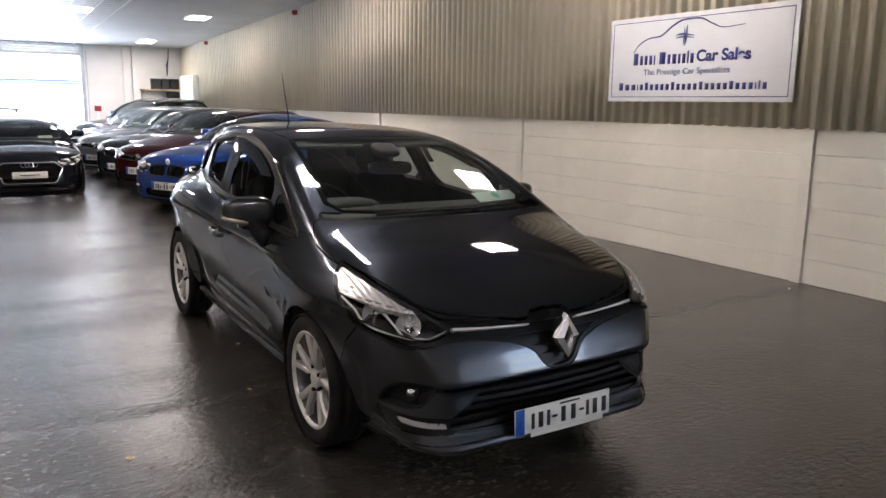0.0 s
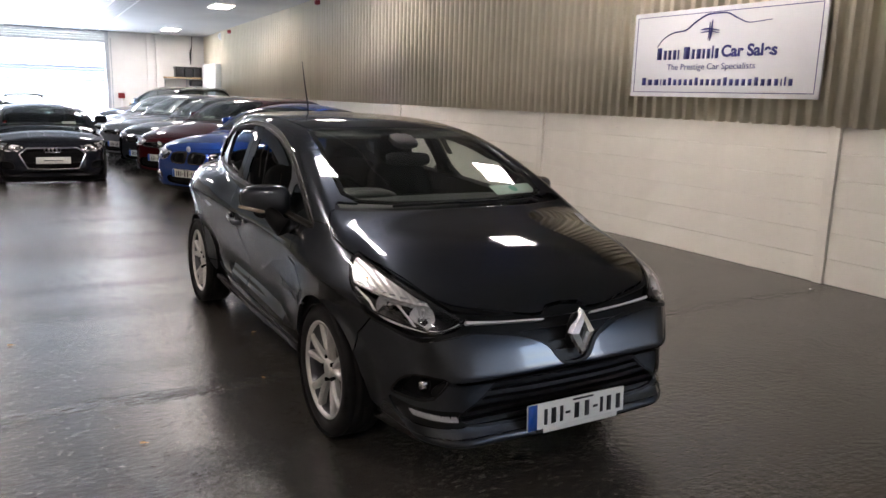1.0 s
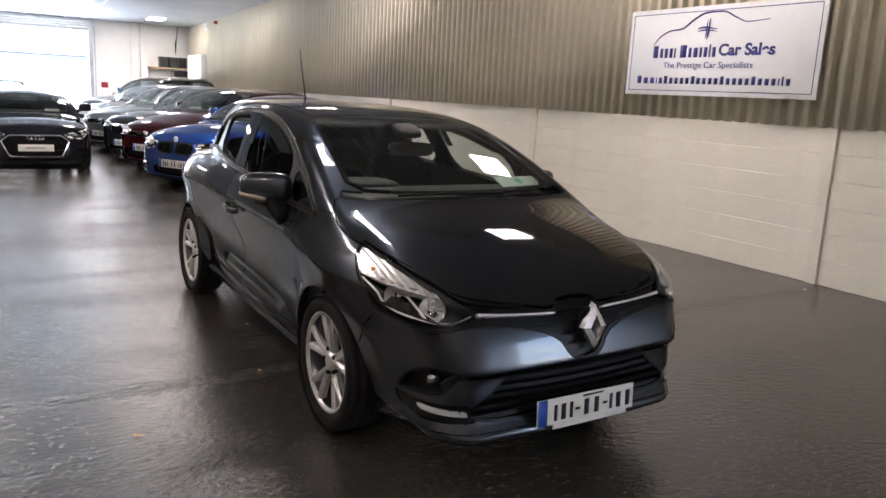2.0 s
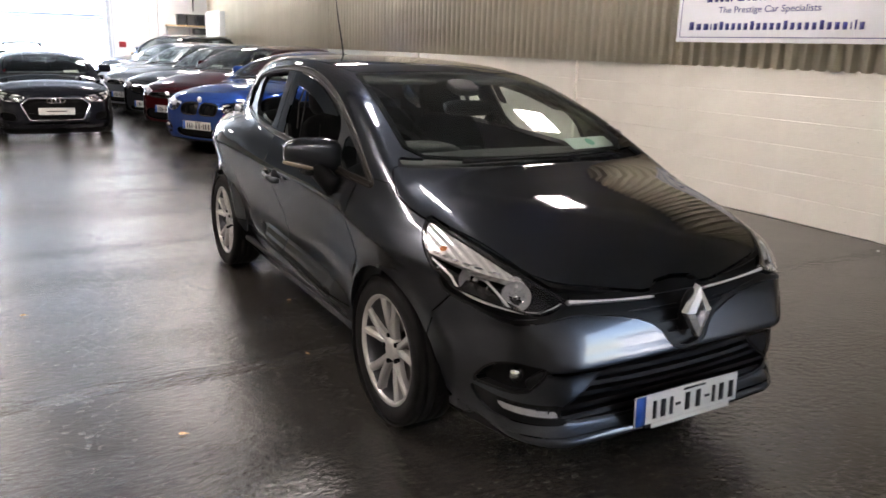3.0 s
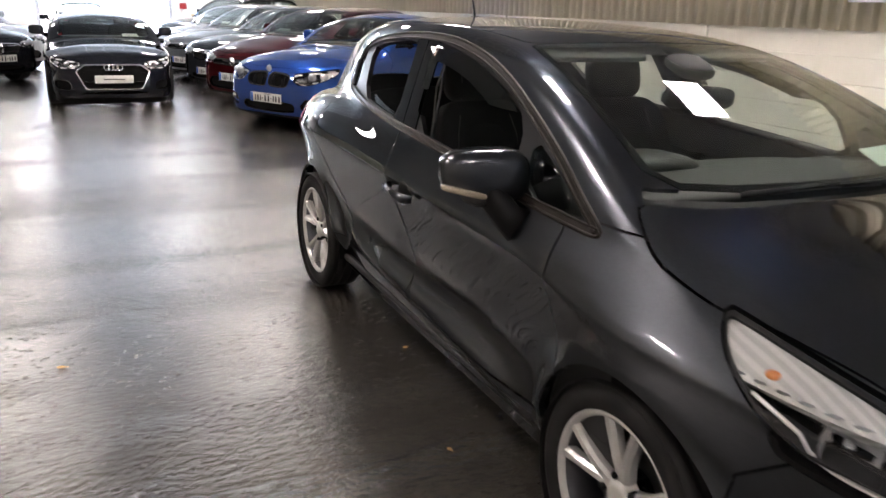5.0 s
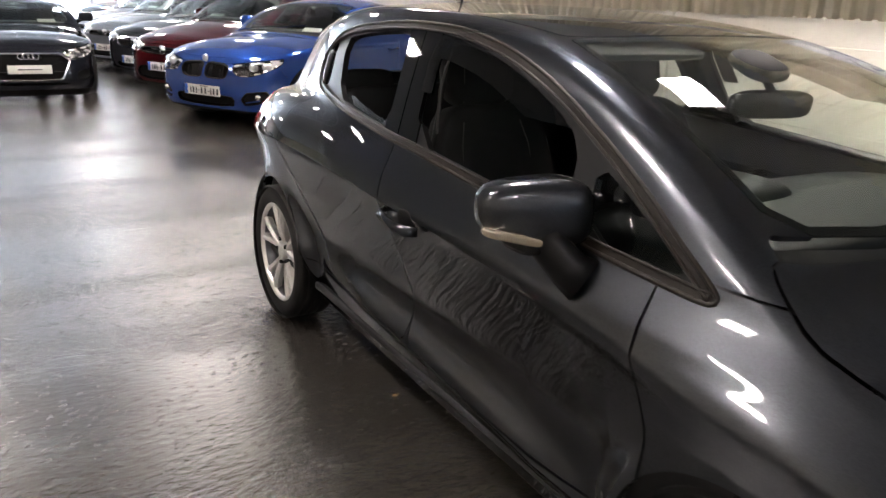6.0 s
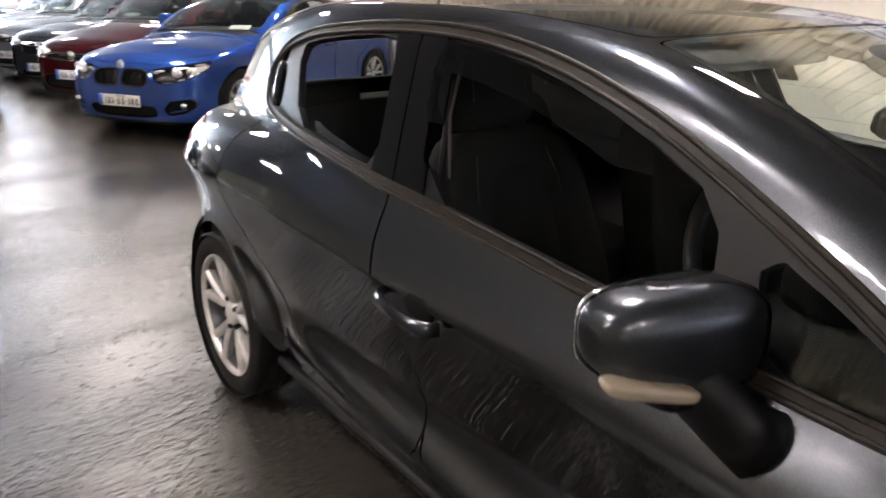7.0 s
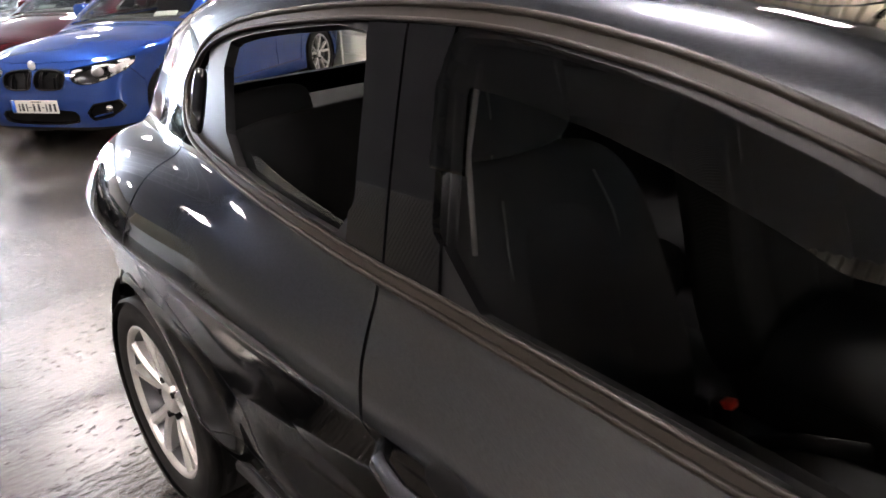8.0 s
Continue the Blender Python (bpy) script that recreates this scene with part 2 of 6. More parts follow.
def noisy(m, vec, scale, detail=4.0, rough=0.55):
    n = node(m, "ShaderNodeTexNoise", Scale=scale, Detail=detail, Roughness=rough)
    wire(m, vec, n.inputs["Vector"])
    return n.outputs["Fac"]


def ramp(m, fac, *stops):
    r = m.node_tree.nodes.new("ShaderNodeValToRGB")
    e = r.color_ramp.elements
    while len(e) < len(stops):
        e.new(0.5)
    for el, (at, col) in zip(e, stops):
        el.position = at
        el.color = (*col, 1) if isinstance(col, tuple) else (col, col, col, 1)
    wire(m, fac, r.inputs["Fac"])
    return r.outputs["Color"]


def mixed(m, fac, a, b, mode="MIX"):
    n = m.node_tree.nodes.new("ShaderNodeMix")
    n.data_type, n.blend_type = "RGBA", mode
    for value, slot in ((fac, n.inputs[0]), (a, n.inputs[6]), (b, n.inputs[7])):
        if isinstance(value, (int, float)):
            slot.default_value = value
        elif isinstance(value, tuple):
            slot.default_value = (*value, 1)
        else:
            wire(m, value, slot)
    return n.outputs[2]


def bump(m, height, strength, distance, under=None):
    n = node(m, "ShaderNodeBump", Strength=strength, Distance=distance)
    wire(m, height, n.inputs["Height"])
    if under is not None:
        wire(m, under, n.inputs["Normal"])
    return n.outputs["Normal"]


def shader(m):
    return m.node_tree.nodes["Principled BSDF"]


def car_paint(name, color, metal=0.5, rough=0.38):
    """Metallic base under a clear coat, with fine flakes and a film of dust."""
    m = material(name, color, rough, metal, coat=1.0, coat_rough=0.02, spec=0.0)
    shader(m).inputs["Coat IOR"].default_value = 1.42
    shader(m).inputs["Specular Tint"].default_value = (*(0.1 * c for c in color), 1)
    v = coords(m)
    flake = node(m, "ShaderNodeTexVoronoi", Scale=900.0)
    wire(m, v, flake.inputs["Vector"])
    dark, light = tuple(c * 0.75 for c in color), tuple(min(1, c * 1.35 + 0.002) for c in color)
    grain = mixed(m, flake.outputs["Color"], dark, light)
    wire(m, grain, shader(m).inputs["Base Color"])
    film = noisy(m, v, 3.0, 6)
    wire(m, ramp(m, film, (0.35, 0.030), (0.75, 0.060)), shader(m).inputs["Coat Roughness"])
    return m


def clear_glass(name, tint, gloss=1.0):
    """A pane: what is behind it, tinted, under a mirror film that grows at a glance."""
    m = bpy.data.materials.new(name)
    m.use_nodes = True
    nt = m.node_tree
    nt.nodes.remove(nt.nodes["Principled BSDF"])
    clear = nt.nodes.new("ShaderNodeBsdfTransparent")
    clear.inputs["Color"].default_value = (*tint, 1)
    shine = nt.nodes.new("ShaderNodeBsdfGlossy")
    shine.inputs["Roughness"].default_value = 0.01
    lw = nt.nodes.new("ShaderNodeLayerWeight")
    lw.inputs["Blend"].default_value = 0.5
    steep = nt.nodes.new("ShaderNodeMath")
    steep.operation = "POWER"
    steep.inputs[1].default_value = 4.2
    nt.links.new(lw.outputs["Facing"], steep.inputs[0])
    fres = nt.nodes.new("ShaderNodeMapRange")
    fres.inputs["To Min"].default_value, fres.inputs["To Max"].default_value = 0.055 * gloss, 0.95
    nt.links.new(steep.outputs[0], fres.inputs["Value"])
    mix = nt.nodes.new("ShaderNodeMixShader")
    nt.links.new(fres.outputs[0], mix.inputs[0])
    nt.links.new(clear.outputs[0], mix.inputs[1])
    nt.links.new(shine.outputs[0], mix.inputs[2])
    nt.links.new(mix.outputs[0], nt.nodes["Material Output"].inputs["Surface"])
    return m


def glow(name, color, strength):
    m = material(name, color, 0.5)
    shader(m).inputs["Emission Color"].default_value = (*color, 1)
    shader(m).inputs["Emission Strength"].default_value = strength
    return m


SLATE = car_paint("slate_metallic_paint", (0.060, 0.064, 0.072), 1.0, 0.30)
BLUE = car_paint("blue_metallic_paint", (0.019, 0.054, 0.215), 0.5, 0.35)
RED = car_paint("dark_red_metallic_paint", (0.050, 0.003, 0.005), 0.5, 0.35)
BLACK = car_paint("black_metallic_paint", (0.010, 0.011, 0.015), 0.3, 0.35)
CHARCOAL = car_paint("charcoal_metallic_paint", (0.035, 0.038, 0.043), 0.6, 0.36)
SILVER = car_paint("silver_metallic_paint", (0.36, 0.37, 0.39), 0.7, 0.36)
MIDGREY = car_paint("grey_metallic_paint", (0.15, 0.16, 0.175), 0.65, 0.36)
WINDSCREEN = clear_glass("windscreen_glass", (0.80, 0.86, 0.82))
WINDOW = clear_glass("window_glass", (0.82, 0.87, 0.85))
DARK_WINDOW = clear_glass("dark_window_glass", (0.22, 0.24, 0.24), 0.6)
LENS = clear_glass("lamp_lens", (0.95, 0.95, 0.95))
SMOKED = clear_glass("smoked_acrylic", (0.08, 0.068, 0.058), 0.9)
PIANO = material("gloss_black_trim", (0.004, 0.004, 0.0045), 0.03, spec=0.22)
SEAL = material("rubber_seal", (0.017, 0.0135, 0.0105), 0.42, spec=0.2)
TRIM = material("black_grained_plastic", (0.008, 0.008, 0.0085), 0.5, spec=0.35)
wire(TRIM, bump(TRIM, noisy(TRIM, coords(TRIM), 600.0, 2), 0.25, 0.0006), shader(TRIM).inputs["Normal"])
GLOSSTRIM = material("satin_black_plastic", (0.006, 0.006, 0.0065), 0.24, spec=0.4)
MATT = material("matt_black_plastic", (0.005, 0.005, 0.0055), 0.42, spec=0.22)
CHROME = material("chrome", (0.90, 0.90, 0.91), 0.10, 1.0)
REFLECTOR = material("lamp_reflector", (0.84, 0.84, 0.85), 0.16, 0.6)
wire(REFLECTOR, bump(REFLECTOR, noisy(REFLECTOR, coords(REFLECTOR), 60.0, 1), 0.35, 0.004), shader(REFLECTOR).inputs["Normal"])
BADGE = material("bright_chrome_badge", (0.86, 0.86, 0.87), 0.16, 0.85)
HOUSING = material("lamp_housing", (0.02, 0.02, 0.021), 0.25)
AMBER = material("amber_bulb", (0.75, 0.28, 0.10), 0.15, coat=0.6)
INDICATOR = material("indicator_lens", (0.40, 0.33, 0.24), 0.12, 0.3, coat=1.0)
wire(INDICATOR, bump(INDICATOR, noisy(INDICATOR, coords(INDICATOR), 70.0, 2), 0.5, 0.004), shader(INDICATOR).inputs["Normal"])
RED_LENS = material("red_lamp_lens", (0.55, 0.015, 0.02), 0.08, coat=1.0)
ALLOY = material("alloy_wheel_paint", (0.60, 0.58, 0.54), 0.30, 0.5, coat=0.6)
wire(ALLOY, ramp(ALLOY, noisy(ALLOY, coords(ALLOY), 18.0, 5), (0.3, (0.50, 0.485, 0.46)), (0.75, (0.62, 0.605, 0.575))), shader(ALLOY).inputs["Base Color"])
# paint of dark wheels; also the shade inside every wheel's barrel, as colour
DARK_ALLOY = material("dark_alloy_and_barrel_shade", (0.07, 0.07, 0.075), 0.3, 0.6)
DISC = material("worn_brake_disc", (0.13, 0.12, 0.11), 0.38, 1.0)
TYRE = material("tyre_rubber", (0.018, 0.017, 0.016), 0.70, spec=0.16)
wire(TYRE, ramp(TYRE, noisy(TYRE, coords(TYRE), 9.0, 6), (0.3, (0.009, 0.009, 0.009)), (0.8, (0.022, 0.020, 0.019))), shader(TYRE).inputs["Base Color"])
UNDER = material("underbody_black", (0.005, 0.005, 0.005), 0.8, spec=0.15)
LINING = material("dark_cabin_lining", (0.012, 0.012, 0.013), 0.75)
DASH = material("soft_dash_plastic", (0.006, 0.007, 0.0065), 0.55, spec=0.3)
wire(DASH, bump(DASH, noisy(DASH, coords(DASH), 350.0, 2), 0.3, 0.001), shader(DASH).inputs["Normal"])
CLOTH = material("charcoal_seat_cloth", (0.022, 0.021, 0.021), 0.92)
weave = node(CLOTH, "ShaderNodeTexWave", Scale=260.0, Distortion=2.0, Detail=2.0)
wire(CLOTH, coords(CLOTH), weave.inputs["Vector"])
wire(CLOTH, bump(CLOTH, weave.outputs["Fac"], 0.5, 0.0012), shader(CLOTH).inputs["Normal"])
wire(CLOTH, ramp(CLOTH, noisy(CLOTH, coords(CLOTH), 7.0, 5), (0.3, (0.009, 0.0088, 0.0088)), (0.8, (0.018, 0.0175, 0.017))), shader(CLOTH).inputs["Base Color"])
STITCH = material("pale_stitching", (0.07, 0.066, 0.062), 0.8)
BUCKLE = material("red_buckle_button", (0.80, 0.045, 0.02), 0.35)
PLATE = material("plate_white", (0.70, 0.695, 0.65), 0.35)
PLATE_INK = material("plate_black", (0.012, 0.012, 0.014), 0.45)
PLATE_BLUE = material("plate_blue", (0.01, 0.09, 0.45), 0.35)
STICKER = material("paper_sticker", (0.62, 0.74, 0.66), 0.6)
PALE_GREEN = material("green_print", (0.18, 0.50, 0.36), 0.6)
MIRROR_GLASS = material("mirror_glass", (0.85, 0.87, 0.88), 0.02, 1.0)

# the hall
BLOCK = material("painted_block", (0.74, 0.71, 0.655), 0.62)
bv = coords(BLOCK)
patch = noisy(BLOCK, bv, 1.7, 6, 0.6)
fine = noisy(BLOCK, bv, 38.0, 5, 0.65)
tone = ramp(BLOCK, patch, (0.3, (0.70, 0.665, 0.585)), (0.7, (0.79, 0.755, 0.675)))
pits = ramp(BLOCK, noisy(BLOCK, coords(BLOCK, (1, 1, 2.2)), 26.0, 3, 0.5), (0.225, 0.0), (0.28, 1.0))
wire(BLOCK, mixed(BLOCK, pits, (0.36, 0.33, 0.29), tone), shader(BLOCK).inputs["Base Color"])
lump = noisy(BLOCK, coords(BLOCK, (1, 1, 1.6)), 9.0, 6, 0.6)
rel = bump(BLOCK, lump, 0.35, 0.012, bump(BLOCK, fine, 0.4, 0.004))
wire(BLOCK, bump(BLOCK, pits, 0.5, 0.004, rel), shader(BLOCK).inputs["Normal"])

SHEET = material("cement_sheet_paint", (0.47, 0.455, 0.385), 0.55)
sv = coords(SHEET)
stain = noisy(SHEET, coords(SHEET, (1, 1, 0.25)), 2.6, 6, 0.6)
wire(SHEET, ramp(SHEET, stain, (0.3, (0.70, 0.64, 0.50)), (0.72, (0.79, 0.73, 0.59))), shader(SHEET).inputs["Base Color"])
wire(SHEET, bump(SHEET, noisy(SHEET, sv, 60.0, 4), 0.3, 0.003), shader(SHEET).inputs["Normal"])

PLASTER = material("white_painted_wall", (0.78, 0.775, 0.755), 0.65)
wire(PLASTER, ramp(PLASTER, noisy(PLASTER, coords(PLASTER), 1.1, 7, 0.62), (0.3, (0.70, 0.69, 0.665)), (0.7, (0.80, 0.795, 0.775))), shader(PLASTER).inputs["Base Color"])
wire(PLASTER, bump(PLASTER, noisy(PLASTER, coords(PLASTER), 24.0, 5), 0.4, 0.006), shader(PLASTER).inputs["Normal"])

CEIL = material("white_ceiling_sheet", (0.74, 0.745, 0.75), 0.55)
wire(CEIL, ramp(CEIL, noisy(CEIL, coords(CEIL), 0.8, 5), (0.3, (0.47, 0.475, 0.48)), (0.7, (0.54, 0.545, 0.55))), shader(CEIL).inputs["Base Color"])
GRID = material("white_ceiling_bar", (0.85, 0.85, 0.85), 0.4)
LED = glow("led_panel", (1.0, 0.93, 0.85), PANEL_GLOW)

FLOOR = material("dark_floor_paint", (0.07, 0.066, 0.062), 0.22)
fv = coords(FLOOR)
big = noisy(FLOOR, fv, 0.5, 7, 0.6)
mid = noisy(FLOOR, coords(FLOOR, (1.0, 0.5, 1)), 3.2, 9, 0.66)
small = noisy(FLOOR, coords(FLOOR, (0.8, 1.5, 1)), 55.0, 5, 0.62)


def math_node(m, op, a, b=0.0):
    n = m.node_tree.nodes.new("ShaderNodeMath")
    n.operation = op
    for value, slot in ((a, n.inputs[0]), (b, n.inputs[1])):
        if isinstance(value, (int, float)):
            slot.default_value = value
        else:
            wire(m, value, slot)
    return n.outputs[0]


split_xyz = FLOOR.node_tree.nodes.new("ShaderNodeSeparateXYZ")
wire(FLOOR, fv, split_xyz.inputs[0])
wander = math_node(FLOOR, "MULTIPLY", math_node(FLOOR, "SUBTRACT", noisy(FLOOR, fv, 2.2, 5, 0.6), 0.5), 0.22)
across = math_node(FLOOR, "ADD", split_xyz.outputs["Y"], wander)


def floor_line(y, half, soft):
    """A worn line across the hall: 1 on it, 0 off it."""
    off = math_node(FLOOR, "ABSOLUTE", math_node(FLOOR, "SUBTRACT", across, y))
    return ramp(FLOOR, off, (half, 1.0), (half + soft, 0.0))


worn = floor_line(0.78, 0.035, 0.05)
joint = floor_line(0.86, 0.003, 0.006)
joint2 = floor_line(2.52, 0.003, 0.006)
patchy = ramp(FLOOR, noisy(FLOOR, fv, 1.9, 4), (0.42, 0.0), (0.52, 1.0))
joint = math_node(FLOOR, "MULTIPLY", math_node(FLOOR, "MAXIMUM", joint, joint2), patchy)
base = ramp(FLOOR, big, (0.30, (0.027, 0.024, 0.020)), (0.55, (0.038, 0.034, 0.029)), (0.75, (0.052, 0.047, 0.039)))
base = mixed(FLOOR, ramp(FLOOR, mid, (0.35, 0.0), (0.85, 0.22)), base, (0.066, 0.059, 0.049))
rust = ramp(FLOOR, noisy(FLOOR, coords(FLOOR, (0.8, 1.6, 1)), 2.1, 6, 0.6), (0.70, 0.0), (0.84, 0.2))
base = mixed(FLOOR, rust, base, (0.19, 0.115, 0.05))
scuff = ramp(FLOOR, noisy(FLOOR, coords(FLOOR, (1.0, 2.6, 1)), 6.5, 7, 0.7), (0.52, 0.0), (0.85, 0.6))
base = mixed(FLOOR, scuff, base, (0.018, 0.016, 0.014))
fleck = ramp(FLOOR, noisy(FLOOR, fv, 55.0, 2), (0.755, 0.0), (0.85, 0.2))
base = mixed(FLOOR, fleck, base, (0.22, 0.19, 0.15))
base = mixed(FLOOR, joint, base, (0.018, 0.016, 0.014))
wire(FLOOR, base, shader(FLOOR).inputs["Base Color"])
shader(FLOOR).inputs["Specular IOR Level"].default_value = 0.8
wire(FLOOR, ramp(FLOOR, mid, (0.25, 0.20), (0.80, 0.28)), shader(FLOOR).inputs["Roughness"])
# chips: small oblong hollows with crisp edges, thicker in some places and along the worn line
warp = node(FLOOR, "ShaderNodeTexNoise", Scale=14.0)
wire(FLOOR, fv, warp.inputs["Vector"])
bent = mixed(FLOOR, 0.06, coords(FLOOR, (1.0, 2.3, 1)), warp.outputs["Color"])
chips = node(FLOOR, "ShaderNodeTexVoronoi", Scale=20.0, Randomness=1.0)
wire(FLOOR, bent, chips.inputs["Vector"])
deep = ramp(FLOOR, chips.outputs["Distance"], (0.14, 0.0), (0.30, 1.0))
chosen = ramp(FLOOR, chips.outputs["Color"], (0.62, 1.0), (0.66, 0.0))
deep = mixed(FLOOR, chosen, (1.0, 1.0, 1.0), deep)
where = ramp(FLOOR, noisy(FLOOR, fv, 1.3, 4), (0.25, 0.0), (0.45, 1.0))
deep = mixed(FLOOR, where, (1.0, 1.0, 1.0), deep)
# trowel ridges across the hall, strongest on the worn line
ridge = noisy(FLOOR, coords(FLOOR, (0.8, 1.4, 1)), 27.0, 4, 0.55)
strip = ramp(FLOOR, noisy(FLOOR, coords(FLOOR, (0.12, 1.0, 1)), 1.4, 3), (0.46, 0.16), (0.62, 0.58))
ridge = mixed(FLOOR, strip, (0.5, 0.5, 0.5), ridge)
waves = bump(FLOOR, ridge, 1.0, 0.020)
crunch = mixed(FLOOR, worn, (0.5, 0.5, 0.5), noisy(FLOOR, coords(FLOOR, (0.7, 1.5, 1)), 17.0, 3, 0.5))
waves = bump(FLOOR, crunch, 1.0, 0.035, waves)
waves = bump(FLOOR, small, 0.28, 0.003, waves)
waves = bump(FLOOR, math_node(FLOOR, "SUBTRACT", 1.0, joint), 0.6, 0.006, waves)
wire(FLOOR, bump(FLOOR, deep, 0.5, 0.005, waves), shader(FLOOR).inputs["Normal"])

BOARD = material("white_sign_board", (0.68, 0.68, 0.70), 0.35)
NAVY = material("navy_print", (0.022, 0.022, 0.16), 0.4)
STEEL = material("galvanised_steel", (0.48, 0.50, 0.52), 0.45, 0.6)
wire(STEEL, ramp(STEEL, noisy(STEEL, coords(STEEL), 9.0, 5), (0.3, (0.40, 0.42, 0.44)), (0.7, (0.55, 0.57, 0.59))), shader(STEEL).inputs["Base Color"])
TIMBER = material("pine_shelf", (0.50, 0.37, 0.20), 0.6)
wire(TIMBER, ramp(TIMBER, noisy(TIMBER, coords(TIMBER, (1, 14, 14)), 3.0, 5), (0.3, (0.42, 0.29, 0.15)), (0.7, (0.57, 0.43, 0.25))), shader(TIMBER).inputs["Base Color"])
CRATE = material("black_crate_plastic", (0.02, 0.02, 0.022), 0.4)
RED_BOX = material("red_call_point", (0.34, 0.022, 0.025), 0.4)
CABLE = material("black_cable", (0.02, 0.02, 0.02), 0.5)
TARMAC = material("pale_concrete", (0.42, 0.42, 0.41), 0.85)
wire(TARMAC, ramp(TARMAC, noisy(TARMAC, coords(TARMAC), 0.5, 8), (0.3, (0.38, 0.38, 0.37)), (0.7, (0.47, 0.465, 0.455))), shader(TARMAC).inputs["Base Color"])
RENDERED = material("white_rendered_facade", (0.80, 0.80, 0.79), 0.7)
wire(RENDERED, ramp(RENDERED, noisy(RENDERED, coords(RENDERED), 0.7, 6), (0.3, (0.72, 0.72, 0.71)), (0.7, (0.82, 0.82, 0.81))), shader(RENDERED).inputs["Base Color"])
SHUTTER = material("blue_grey_shutter", (0.13, 0.165, 0.23), 0.5, 0.0)


# ---------------------------------------------------------------- mesh helpers
def thing(name, label, category, m=None, group="", kind=""):
    ob = new(name)
    ob.empty_display_size = 0.2
    if m is not None:
        ob.matrix_basis = m
    return tagged(ob, label, category, group, kind)


def mesh_of(name, verts, faces, mat, smooth=True, normals=None):
    me = bpy.data.meshes.new(name)
    if isinstance(verts, np.ndarray):
        nf, w = len(faces), faces.shape[1]
        me.vertices.add(len(verts))
        me.vertices.foreach_set("co", np.ascontiguousarray(verts, dtype=np.float32).ravel())
        me.loops.add(nf * w)
        me.polygons.add(nf)
        me.loops.foreach_set("vertex_index", np.ascontiguousarray(faces, dtype=np.int32).ravel())
        me.polygons.foreach_set("loop_start", np.arange(0, nf * w, w, dtype=np.int32))
        me.update(calc_edges=True)
        me.validate()
    else:
        me.from_pydata([tuple(v) for v in verts], [], [tuple(f) for f in faces])
    me.polygons.foreach_set("use_smooth", [smooth] * len(me.polygons))
    if normals is not None and len(me.vertices) == len(normals):
        me.normals_split_custom_set_from_vertices(np.asarray(normals, dtype=np.float32))
    me.materials.append(mat)
    return me


def part(name, shape, mat, parent=None, label="", smooth=True):
    """One mesh object under a thing or a part. shape: a skin (points, normals, triangles), (verts, faces), a bmesh or a mesh."""
    if isinstance(shape, bpy.types.Mesh):
        me = shape
    elif isinstance(shape, bmesh.types.BMesh):
        me = bpy.data.meshes.new(name)
        shape.to_mesh(me)
        shape.free()
        me.polygons.foreach_set("use_smooth", [smooth] * len(me.polygons))
        me.materials.append(mat)
    elif len(shape) == 3:
        me = mesh_of(name, shape[0], shape[2], mat, True, shape[1])
    else:
        me = mesh_of(name, shape[0], shape[1], mat, smooth)
    ob = new(name, me)
    ob.parent = parent
    return tagged(ob, label)


def rbox(size, at=(0, 0, 0), bevel=0.01, turn=(0, 0, 0), seg=2):
    """A box with rounded edges, as a bmesh."""
    bm = bmesh.new()
    bmesh.ops.create_cube(bm, size=1)
    bmesh.ops.scale(bm, vec=size, verts=bm.verts)
    if bevel > 0:
        bmesh.ops.bevel(bm, geom=bm.edges[:], offset=min(bevel, min(size) * 0.49), segments=seg, affect="EDGES", profile=0.6)
    bmesh.ops.transform(bm, matrix=pose(*at, *turn), verts=bm.verts)
    return bm


def joined(*bms):
    out = bms[0]
    for b in bms[1:]:
        me = bpy.data.meshes.new("join")
        b.to_mesh(me)
        b.free()
        out.from_mesh(me)
        bpy.data.meshes.remove(me)
    return out


def blob(size, at=(0, 0, 0), power=0.45, turn=(0, 0, 0), bend=None, seg=(28, 18)):
    """A soft box (a superellipsoid), bent by a function of its points if one is given."""
    u = np.linspace(-np.pi, np.pi, seg[0], endpoint=False)
    v = np.linspace(-np.pi / 2, np.pi / 2, seg[1])
    f = lambda w, p: np.sign(w) * np.abs(w) ** p
    U, V = np.meshgrid(u, v, indexing="ij")
    P = np.stack([f(np.cos(V), power) * f(np.cos(U), power), f(np.cos(V), power) * f(np.sin(U), power), f(np.sin(V), power)], -1)
    P = P * np.array(size) / 2
    if bend is not None:
        P = bend(P)
    m = np.array(pose(*at, *turn))
    P = P @ m[:3, :3].T + m[:3, 3]
    n, k = seg
    i = np.arange(n * k).reshape(n, k)
    j = np.roll(i, -1, axis=0)
    q = np.stack([i[:, :-1], j[:, :-1], j[:, 1:], i[:, 1:]], -1).reshape(-1, 4)
    return P.reshape(-1, 3), q


